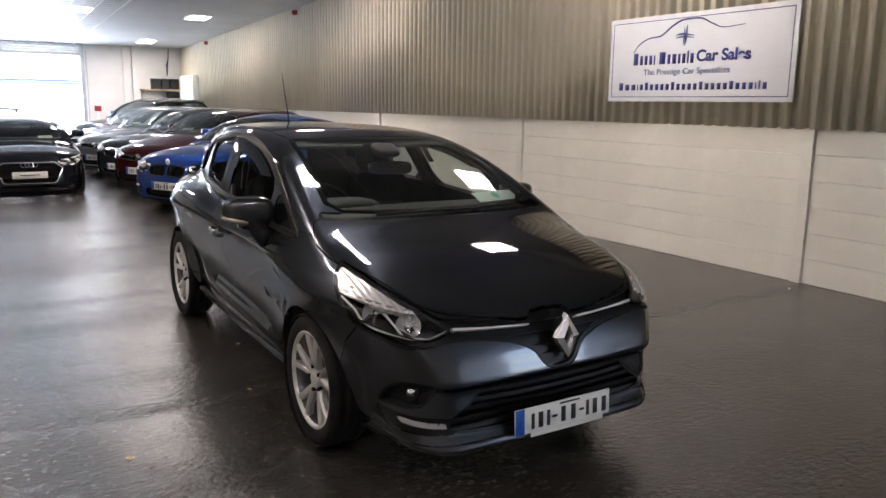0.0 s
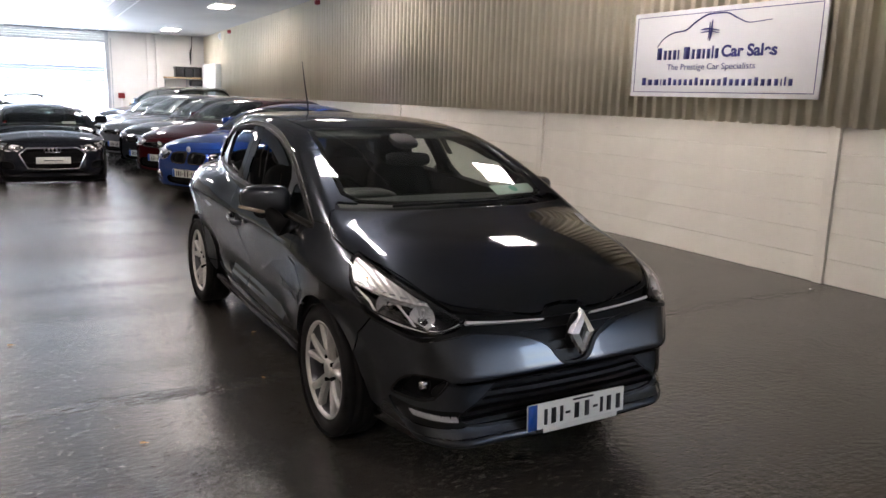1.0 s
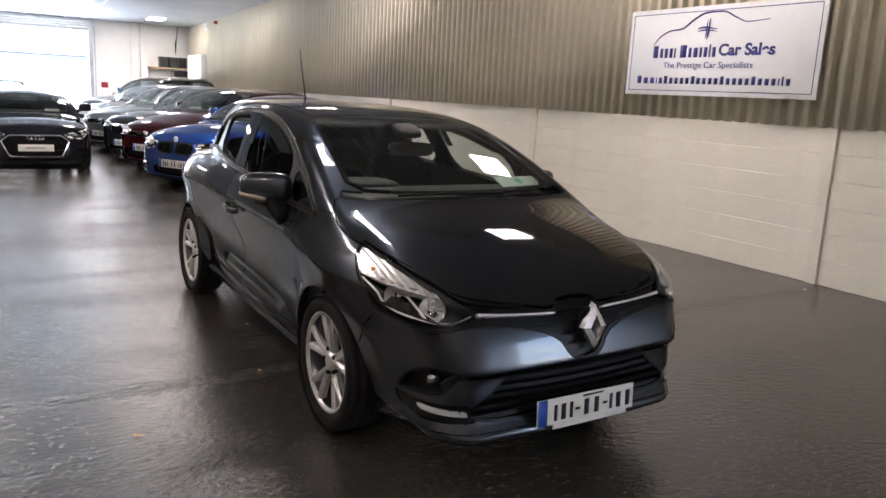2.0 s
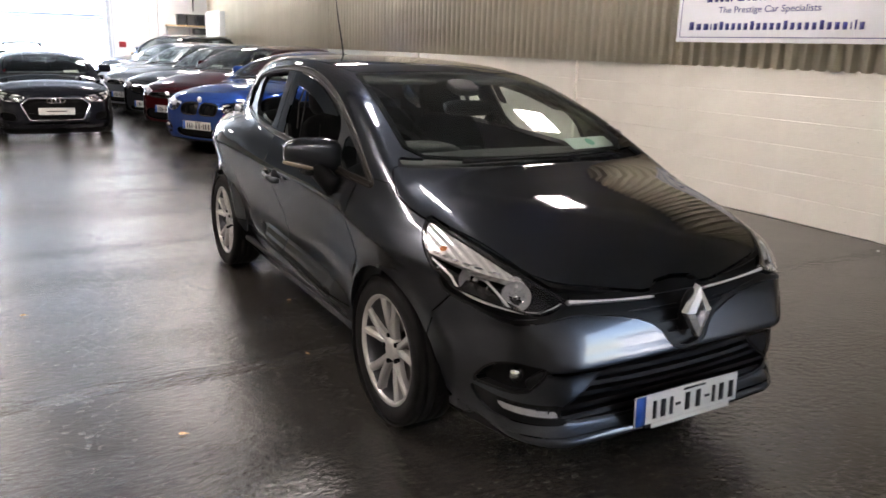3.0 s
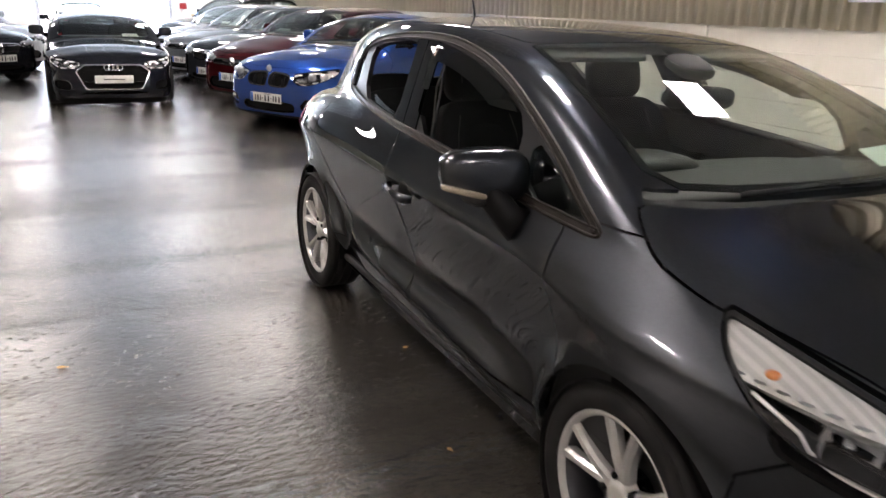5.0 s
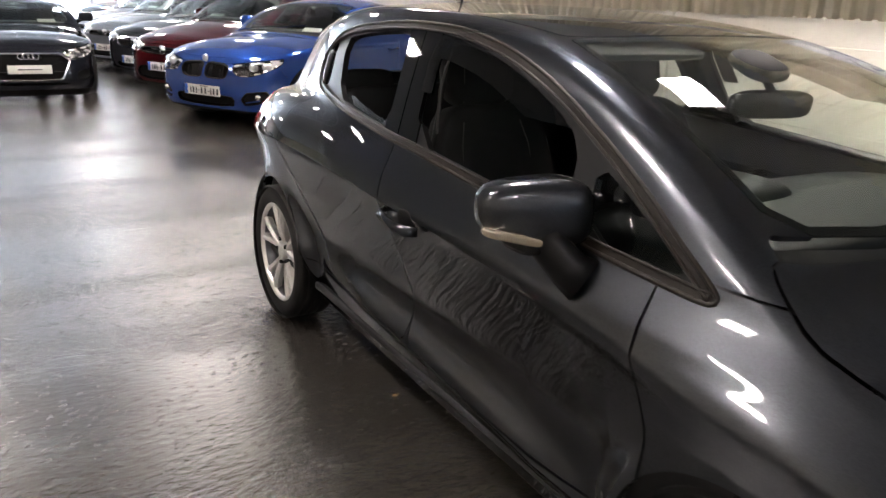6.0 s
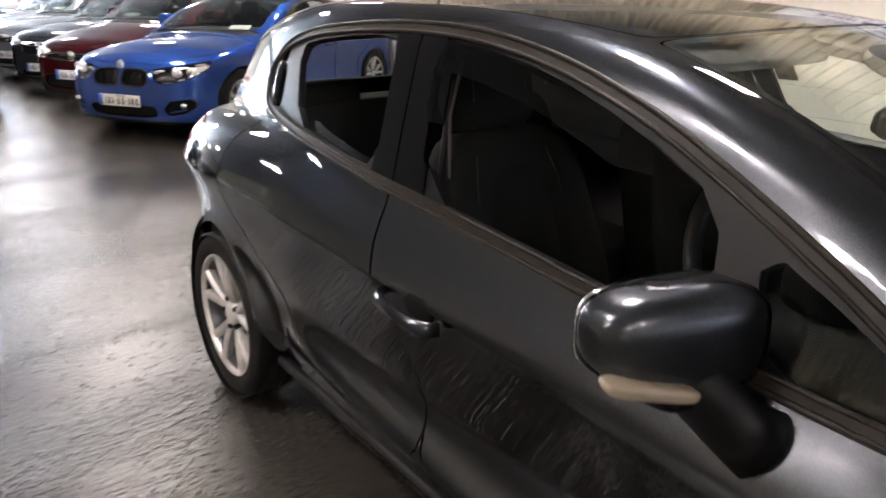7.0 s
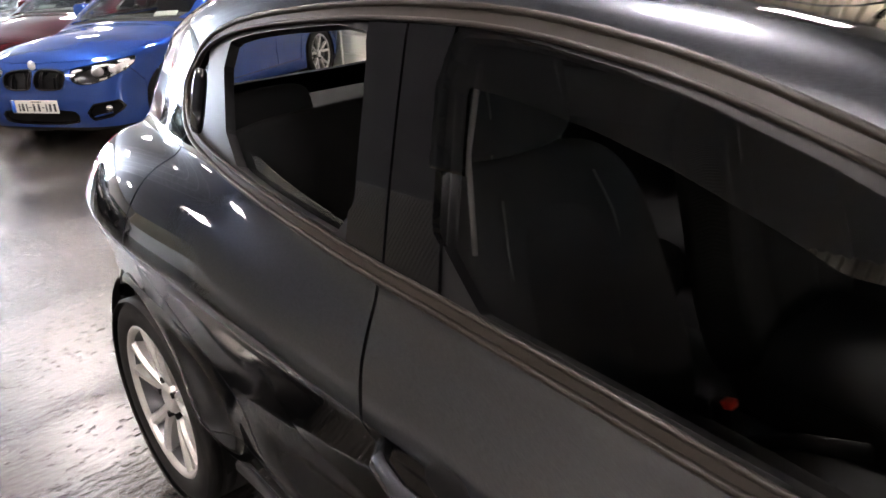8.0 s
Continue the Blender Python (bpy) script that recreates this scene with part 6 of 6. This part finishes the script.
    win, frame_m = carve(dlo, lambda p: np.maximum(dlo_r(p) + 0.022, 0.035 - np.abs(p[:, 1] - post - 0.35 * (p[:, 2] - 1.1))), 0.0)
    sided("window_frame", frame_m, PIANO, car, 0.012)
    sided("side_window", sunk(win, 0.008), quarter_glass, car, 0)
    back_r = only(top_poly([(-0.3, roof_y1 + 0.04), (0.50 * k, roof_y1 + 0.05), (0.56 * k, deck_y - 0.12), (-0.3, deck_y - 0.06)], 1), above(deck_z + 0.02)) if deck_y - roof_y1 > 0.4 else only(front_poly([(-0.3, deck_z + 0.08), (0.55 * k, deck_z + 0.08), (0.48 * k, height - 0.12), (-0.3, height - 0.09)], 1), behind(roof_y1 - 0.1))
    backlight, rest = carve(rest, back_r, 0.003)
    middle("rear_window", backlight, WINDOW, car, 0)
    # front openings by make of face
    def front_cut(points, turns=1, lim=-over + 0.35):
        return only(front_poly(points, turns), ahead(lim))
    grille = None
    if style == "kidney":
        grille = front_cut([(0.012, nose_z - 0.030), (0.24, nose_z - 0.035), (0.35, nose_z - 0.070), (0.33, nose_z - 0.175), (0.27, nose_z - 0.205), (0.06, nose_z - 0.205), (0.014, nose_z - 0.17)])
        lower = [front_cut([(-0.3, 0.375), (0.38, 0.365), (0.44, 0.32), (0.40, 0.235), (-0.3, 0.225)]), front_cut([(0.50, 0.33), (0.575, 0.415), (0.76, 0.435), (0.79, 0.36), (0.70, 0.29), (0.55, 0.265)], 0)]
    elif style == "hex":
        grille = front_cut([(-0.3, nose_z - 0.07), (0.38, nose_z - 0.075), (0.51, nose_z - 0.17), (0.39, 0.295), (-0.3, 0.285)], 0)
        lower = [front_cut([(0.58, 0.42), (0.80, 0.44), (0.80, 0.30), (0.56, 0.27)]), front_cut([(-0.3, 0.265), (0.5, 0.265), (0.46, 0.225), (-0.3, 0.225)])]
    elif style == "star":
        grille = front_cut([(-0.3, nose_z - 0.05), (0.36, nose_z - 0.06), (0.42, nose_z - 0.11), (0.34, nose_z - 0.22), (-0.3, nose_z - 0.23)])
        lower = [front_cut([(-0.3, 0.33), (0.40, 0.33), (0.46, 0.24), (-0.3, 0.24)]), front_cut([(0.52, 0.37), (0.76, 0.38), (0.76, 0.25), (0.55, 0.25)])]
    else:
        grille = front_cut([(-0.3, nose_z - 0.07), (0.42, nose_z - 0.07), (0.46, nose_z - 0.11), (0.40, nose_z - 0.16), (-0.3, nose_z - 0.16)])
        lower = [front_cut([(-0.3, 0.42), (0.44, 0.44), (0.56, 0.36), (0.50, 0.25), (-0.3, 0.25)]), front_cut([(0.62, 0.44), (0.78, 0.44), (0.76, 0.33), (0.64, 0.33)])]
    gm, rest = carve(rest, grille, 0.0)
    gob = halves("grille", sunk(gm, 0.03), UNDER, car, 0.0, "black front grille")
    ring, _ = carve(gm, lambda p: -(0.010 if style == "kidney" else 0.016) - grille(p), 0.0)
    halves("grille_ring", (ring[0] + ring[1] * 0.006, ring[1], ring[2]), {"kidney": MATT, "hex": CHROME, "star": CHROME}.get(style, GLOSSTRIM), gob, 0.035)
    if style == "kidney":
        for x in np.linspace(0.06, 0.25, 8):
            b, _ = carve(gm, lambda p, x=x: np.abs(np.abs(p[:, 0]) - x) - 0.007, 0.0)
            if len(b[2]):
                halves("grille_bar", sunk(b, 0.008), MATT, gob, 0.02)
    else:
        for z in np.linspace(0.35, nose_z - 0.09, 7 if style == "hex" else 9):
            b, _ = carve(gm, lambda p, z=z: np.abs(p[:, 2] - z) - 0.007, 0.0)
            if len(b[2]):
                halves("grille_bar", sunk(b, 0.010), CHROME if style == "star" else MATT, gob, 0.02)
    for reg in lower:
        lm, rest = carve(rest, reg, 0.0)
        if len(lm[2]):
            lo = halves("lower_intake", sunk(lm, 0.04), UNDER, car, 0.0, "black lower intake")
            rm, _ = carve(lm, lambda p: -0.010 - reg(p), 0.0)
            halves("intake_edge", sunk(rm, 0.002), GLOSSTRIM, lo, 0.05)
    # panels
    door_f, rest = carve(rest, only(side_poly([(cowl_y + 0.10, 1.2), (cowl_y + 0.08, 0.8), (wheel + 0.13, 0.60), (wheel + 0.15, 0.34), (post - 0.02, 0.34), (post - 0.01, 0.7), (post + 0.05, 1.2)], 0), outer(0.5)), 0.008)
    door_r, rest = carve(rest, only(side_poly([(post + 0.05, 1.2), (post - 0.01, 0.7), (post - 0.02, 0.34), (base - wheel - 0.15, 0.34), (base - wheel - 0.10, 0.60), (base - 0.12, 0.82), (base - 0.08, 1.2)], 0), outer(0.5)), 0.008)
    tail_r = only(side_poly([(rear - 0.30, 0.95), (rear - 0.26, 0.80), (rear + 0.2, 0.76), (rear + 0.2, 1.0)], 1), outer(0.35), behind(rear - 0.4))
    tail, rest = carve(rest, tail_r, 0.004)
    bumper, rest = carve(rest, side_poly([(-2.0, 0.0), (-2.0, nose_z + 0.1), (-over * 0.62, nose_z - 0.06), (-wheel - 0.02, 0.55), (-wheel + 0.06, 0.0)], 0), 0.005)
    middle("body_shell", rest, paint, car, 0.012)
    middle("front_bumper", bumper, paint, car, 0.02)
    middle("bonnet", bonnet, paint, car, 0.012)
    dl = sided("front_door", door_f, paint, car, 0.012)
    dr = sided("rear_door", door_r, paint, car, 0.012)
    middle("windscreen", screen, WINDSCREEN, car, 0)
    middle("cowl", sunk(cowl, 0.012), TRIM, car, 0.012)
    sided("tail_lamp", tail, RED_LENS, car, 0.01, "red tail lamp")
    for flip in (False, True):
        f = mirrored if flip else (lambda q: q)
        sg = 1 if flip else -1
        hl = part("headlamp", f(sunk(lamp, 0.05)), HOUSING, car, "clear headlamp")
        for cx in (0.56 * k, 0.68 * k):
            cy = shape.front_y(cx, lz) + 0.055
            part("reflector_bowl", blob((0.105, 0.08, 0.085) if style != "hex" else (0.07, 0.06, 0.045), (sg * cx, cy, lz + 0.005 + 0.10 * (cx - 0.56 * k)), 0.85), REFLECTOR, hl)
        brow, _ = carve(lamp, only(lambda p: np.abs(lamp_r(p) + 0.014) - 0.008), 0.0)
        if len(brow[2]):
            part("bright_edge", flanged(f(sunk(brow, 0.008)), 0.012), PALE_METAL, hl)
        if style != "hex":
            # headlamp glare put in as a pale patch at the lamp's outer end
            glare, _ = carve(lamp, only(lambda p: lamp_r(p) + 0.022, lambda p: (-p[:, 1] - np.abs(p[:, 0])) - (e_in * 0.35 + e_out * 0.65)), 0.0)
            if len(glare[2]):
                part("glare_patch", f(sunk(glare, 0.02)), PALE_METAL, hl)
        part("lens_cover", f(lamp), LENS, hl)
    # mirrors and handles
    for sg, door, rd in ((-1, dl[0], dr[0]), (1, dl[1], dr[1])):
        mx = sg * (h + 0.075)
        mi = part("door_mirror", blob((0.22, 0.13, 0.145), (mx, cowl_y + 0.55, belt_z[1] + 0.10), 0.6, (0, 0, sg * 10)), paint, door)
        part("mirror_foot", tube([(sg * (h - 0.075), cowl_y + 0.50, belt_z[1] + 0.01), (sg * (h + 0.01), cowl_y + 0.52, belt_z[1] + 0.06)], 0.03, 8), GLOSSTRIM, mi)
        part("mirror_glass", blob((0.18, 0.012, 0.11), (mx, cowl_y + 0.62, belt_z[1] + 0.10), 0.5, (0, 0, sg * 10)), MIRROR_GLASS, mi)
        for d, y in ((door, post - 0.16), (rd, base - 0.30)):
            x = sg * (float(shape.side_x(np.array([y]), np.array([0.80]))[0]) + 0.012)
            part("door_handle", tube([(x - sg * 0.02, y - 0.10, 0.80), (x + sg * 0.018, y - 0.08, 0.80), (x + sg * 0.018, y + 0.08, 0.805), (x - sg * 0.02, y + 0.10, 0.805)], 0.013, 6), paint, d)
    if rails:
        for sg in (-1, 1):
            ry = np.linspace(roof_y0 + 0.1, roof_y1 - 0.05, 12)
            rx = 0.50 * k
            part("roof_rail", tube(np.stack([np.full(12, sg * rx), ry, shape.roof(ry) - 0.045 * (rx / 0.55) ** 2.3 + 0.035 - 0.05 * np.abs(np.linspace(-1, 1, 12)) ** 8], 1), 0.016, 8), CHROME if rails == "bright" else TRIM, car)
    if style in ("hex", "star", "kidney", "slim"):
        if style == "hex":
            for i in range(4):
                a = np.linspace(0, 2 * np.pi, 28, endpoint=False)
                part("badge_ring", tube(np.stack([-0.087 + 0.058 * i + 0.038 * np.cos(a), np.full(28, -over - 0.012 - 0.004 * (i % 2)), nose_z - 0.115 + 0.038 * np.sin(a)], 1), 0.0065, 6, True), CHROME, gob, "chrome ring")
        elif style == "star":
            part("badge", lathe_at([(0.0, 0.075), (0.012, 0.07), (0.014, 0.0)], (0, -over - 0.005, nose_z - 0.14)), CHROME, gob)
        elif style == "kidney":
            part("badge", lathe_at([(0.0, 0.041), (0.008, 0.038), (0.010, 0.0)], (0, -over + 0.055, nose_z + 0.005)), PALE_METAL, car)
        else:
            part("badge", lathe_at([(0.0, 0.06), (0.01, 0.055), (0.012, 0.0)], (0, -over + 0.005, nose_z - 0.10)), CHROME, gob)
    if style == "kidney":
        for sg in (-1, 1):
            fy = shape.front_y(0.68, 0.36)
            fl = part("fog_lamp", blob((0.075, 0.03, 0.065), (sg * 0.68, fy + 0.02, 0.365), 0.85), CHROME, car, "round clear fog lamp")
            part("fog_fin", rbox((0.16, 0.03, 0.014), (sg * 0.62, fy + 0.012, 0.315), 0.005, (0, sg * -10, sg * 20)), paint, car)
    number_plate(car, (0, -over - 0.022, plate_z), 0, plain_plate)
    for sx in (-1, 1):
        for y in (0.0, base):
            wheel_parts(wheel, wheel * 0.70, 0.21, 5, metal, car, (sx * (h - 0.115), y, wheel), sx)
            v, fcs = lathe([(-0.22, wheel + 0.05), (0.03, wheel + 0.05)], 28)
            v = moved((v, fcs), pose(sx * (h - 0.13), y, wheel) @ Matrix.Diagonal((sx, 1, 1, 1)))[0]
            part("wheel_arch_liner", (v, [fc for fc in fcs if sum(v[i][2] for i in fc) / 4 > 0.25]), UNDER, car)
            part("well_back", lathe_disc(sx * (h - 0.33), y, wheel, wheel + 0.06), UNDER, car)
    # dark cabin
    hole = lambda p: np.minimum.reduce([dlo_r(p), screen_r(p), back_r(p)])
    lin = skin
    for lim in (lambda q: -hole(q), above(0.25), behind(cowl_y + 0.02), ahead(rear - 0.12)):
        lin = clip(lin, lim(lin[0]))
    part("cabin_lining", both(sunk(lin, 0.04)), LINING, car)
    part("dashboard", blob((1.36 * k, 0.55, 0.26), (0, cowl_y + 0.40, cowl_z - 0.10), 0.42), DASH, car)
    for sx in (-1, 1):
        st = part("front_seat", blob((0.48, 0.16, 0.70), (sx * 0.36, cowl_y + 1.28, 0.80), 0.45, (-16, 0, 0)), CLOTH, car)
        part("headrest", blob((0.26, 0.11, 0.17), (sx * 0.36, cowl_y + 1.40, 1.19), 0.5, (-12, 0, 0)), CLOTH, st)
    part("rear_seat", blob((1.2, 0.18, 0.62), (0, min(cowl_y + 2.15, deck_y - 0.35), 0.80), 0.4, (-20, 0, 0)), CLOTH, car)
    part("price_card", rbox((0.24, 0.004, 0.08), (0.36 * k, cowl_y + 0.20, cowl_z + 0.045), 0.001, (-60, 0, 10)), PLATE, car, "white paper card behind the screen")
    return car


def lathe_at(profile, at):
    v, f = lathe([(-x, r) for x, r in profile], 28, "y")
    return [(a + at[0], b + at[1], c + at[2]) for a, b, c in v], f


def nosed(x, y, heading, over):
    """The pose of a car whose nose stands at x, y and whose heading turns from -y towards -x by so many degrees."""
    return pose(x, y, 0, 0, 0, -heading) @ Matrix.Translation((0, over, 0))


#           length width height base  over  nose_z cowl_y cowl_z roof0 roof1 deck_y deck_z
COUPE = (4.46, 1.83, 1.39, 2.81, 0.78, 0.735, 0.45, 0.98, 1.25, 2.15, 3.20, 1.03)
CROSS = (4.36, 1.80, 1.45, 2.64, 0.90, 0.75, 0.22, 1.02, 1.02, 2.55, 3.05, 1.08)
SEDAN = (4.45, 1.81, 1.44, 2.84, 0.76, 0.75, 0.45, 0.99, 1.22, 2.15, 3.15, 1.06)
SHORT = (4.30, 1.79, 1.44, 2.65, 0.84, 0.75, 0.28, 0.99, 1.05, 2.35, 3.00, 1.06)
FAST = (4.85, 1.86, 1.33, 2.93, 0.95, 0.72, 0.42, 0.955, 1.25, 2.25, 3.60, 1.04)
TALL = (4.70, 1.86, 1.61, 2.75, 0.90, 0.88, 0.30, 1.10, 1.02, 3.05, 3.50, 1.14)
HEAD = 60
parked_car("coupe_car", "bright blue metallic coupe with black twin grille", nosed(0.29, 7.92, HEAD, COUPE[4]), road_shape(*COUPE), COUPE, BLUE, "kidney", 0.40, ALLOY)
parked_car("crossover_car", "dark red metallic hatchback with chrome badge", nosed(0.34, 10.2, HEAD, CROSS[4]), road_shape(*CROSS), CROSS, RED, "slim", 0.43, DARK_ALLOY)
parked_car("saloon_car", "charcoal metallic saloon with a large round grille badge", nosed(0.32, 12.12, HEAD, SEDAN[4]), road_shape(*SEDAN), SEDAN, CHARCOAL, "star", 0.36, ALLOY)
parked_car("hatchback_car", "mid grey metallic hatchback parked at an angle", nosed(0.20, 14.15, HEAD, SHORT[4]), road_shape(*SHORT), SHORT, MIDGREY, "slim", 0.40, ALLOY)
parked_car("hatchback_car", "silver metallic hatchback parked at an angle", nosed(0.16, 16.2, HEAD, SHORT[4]), road_shape(*SHORT), SHORT, SILVER, "slim", 0.40, ALLOY)
parked_car("suv_car", "tall black sport utility car with bright roof rails", nosed(0.75, 19.2, HEAD - 4, TALL[4]), road_shape(*TALL, belt=1.06), TALL, BLACK, "suv", 0.50, ALLOY, 0.36, rails="bright", quarter_glass=DARK_WINDOW)
parked_car("fastback_car", "black metallic fastback with chrome-framed hexagonal grille", nosed(-1.24, 10.2, 0, FAST[4]) @ Matrix.Scale(0.94, 4), road_shape(*FAST, ride=0.085), FAST, BLACK, "hex", 0.44, ALLOY, 0.34, plain_plate=True)
parked_car("suv_car", "black sport utility car standing behind the fastback", nosed(-1.25, 17.2, 0, TALL[4]) @ Matrix.Scale(0.86, 4), road_shape(*TALL, belt=1.06), TALL, BLACK, "suv", 0.50, ALLOY, 0.36, rails="dark")
parked_car("saloon_car", "black metallic saloon nosing into the aisle", nosed(-2.75, 13.7, -38, SEDAN[4]), road_shape(*SEDAN), SEDAN, BLACK, "star", 0.45, ALLOY)
parked_car("saloon_car", "silver metallic saloon nosing into the aisle", nosed(-2.6, 16.2, -38, SEDAN[4]), road_shape(*SEDAN), SEDAN, SILVER, "slim", 0.42, ALLOY)


# ---------------------------------------------------------------- litter on the floor
LEAF = material("dry_leaf", (0.30, 0.17, 0.05), 0.7)
wire(LEAF, ramp(LEAF, noisy(LEAF, coords(LEAF), 90.0, 3), (0.3, (0.20, 0.10, 0.03)), (0.7, (0.42, 0.27, 0.09))), shader(LEAF).inputs["Base Color"])


def dry_leaf(x, y, turn, size):
    """A curled leaf: a pointed blade folded along its rib, with a stalk."""
    v, f = [], []
    for i, s in enumerate(np.linspace(0, 1, 8)):
        w = 0.32 * size * math.sin(math.pi * s) ** 0.8 * (1 + 0.18 * (i % 2))
        up = 0.004 + 0.35 * size * (s - 0.45) ** 2
        v += [(-w, size * (s - 0.5), up + 0.25 * w), (0, size * (s - 0.5), up), (w, size * (s - 0.5), up + 0.3 * w)]
    for i in range(7):
        a = 3 * i
        f += [(a, a + 1, a + 4, a + 3), (a + 1, a + 2, a + 5, a + 4)]
    n = len(v)
    v += [(p, q, r - 0.0012) for p, q, r in v]
    f += [tuple(k + n for k in reversed(q)) for q in f[:14]]
    t = thing("dry_leaf", "small curled brown leaf lying on the floor", "leaf", pose(x, y, 0.001, 0, 0, turn), "leaves on the floor")
    part("blade", (v, f), LEAF, t)
    part("stalk", tube([(0, -0.5 * size, 0.35 * size * 0.2 + 0.003), (0.002, -0.8 * size, 0.004)], 0.0012, 5), LEAF, t)
    return t


for x, y, turn, size in ((-1.54, 0.245, 70, 0.030), (-0.815, 0.80, 20, 0.022), (-0.625, 1.63, 110, 0.028), (-2.03, 1.99, 80, 0.035)):
    dry_leaf(x, y, turn, size)
scrap = part("paper_scrap", rbox((0.035, 0.02, 0.003), (4.12, 0.80, 0.0025), 0.001, (0, 0, 25)), PLATE)
tagged(scrap, "small white paper scrap on the floor by the wall", "paper scrap")

# ---------------------------------------------------------------- plinth panels and piers of the side wall
BAY, FIRST, COURSE = 4.24, 0.93, 0.2365


def panel_mesh(length, tall):
    bm = rbox((0.05, length, tall), (0, 0, 0), 0.005, seg=1)
    me = bpy.data.meshes.new("panel")
    bm.to_mesh(me)
    bm.free()
    me.materials.append(BLOCK)
    return me


full = panel_mesh(BAY - 0.112, COURSE - 0.001)
for k in range(-1, 5):
    y0 = FIRST + BAY * k
    for c in range(6):
        ob = part("panel", full, BLOCK, wall_east)
        ob.location = (EAST + 0.025 + 0.003 * ((c * 7 + k * 3) % 3), y0 + BAY / 2 + 0.01, COURSE * (c + 0.5))
pier = bpy.data.meshes.new("pier")
pb = rbox((0.07, 0.105, PLINTH), (0, 0, PLINTH / 2), 0.006)
pb.to_mesh(pier)
pb.free()
pier.materials.append(BLOCK)
for k in range(-1, 6):
    ob = part("pier", pier, BLOCK, wall_east)
    ob.location = (EAST + 0.012, FIRST + BAY * k + 0.01, 0)
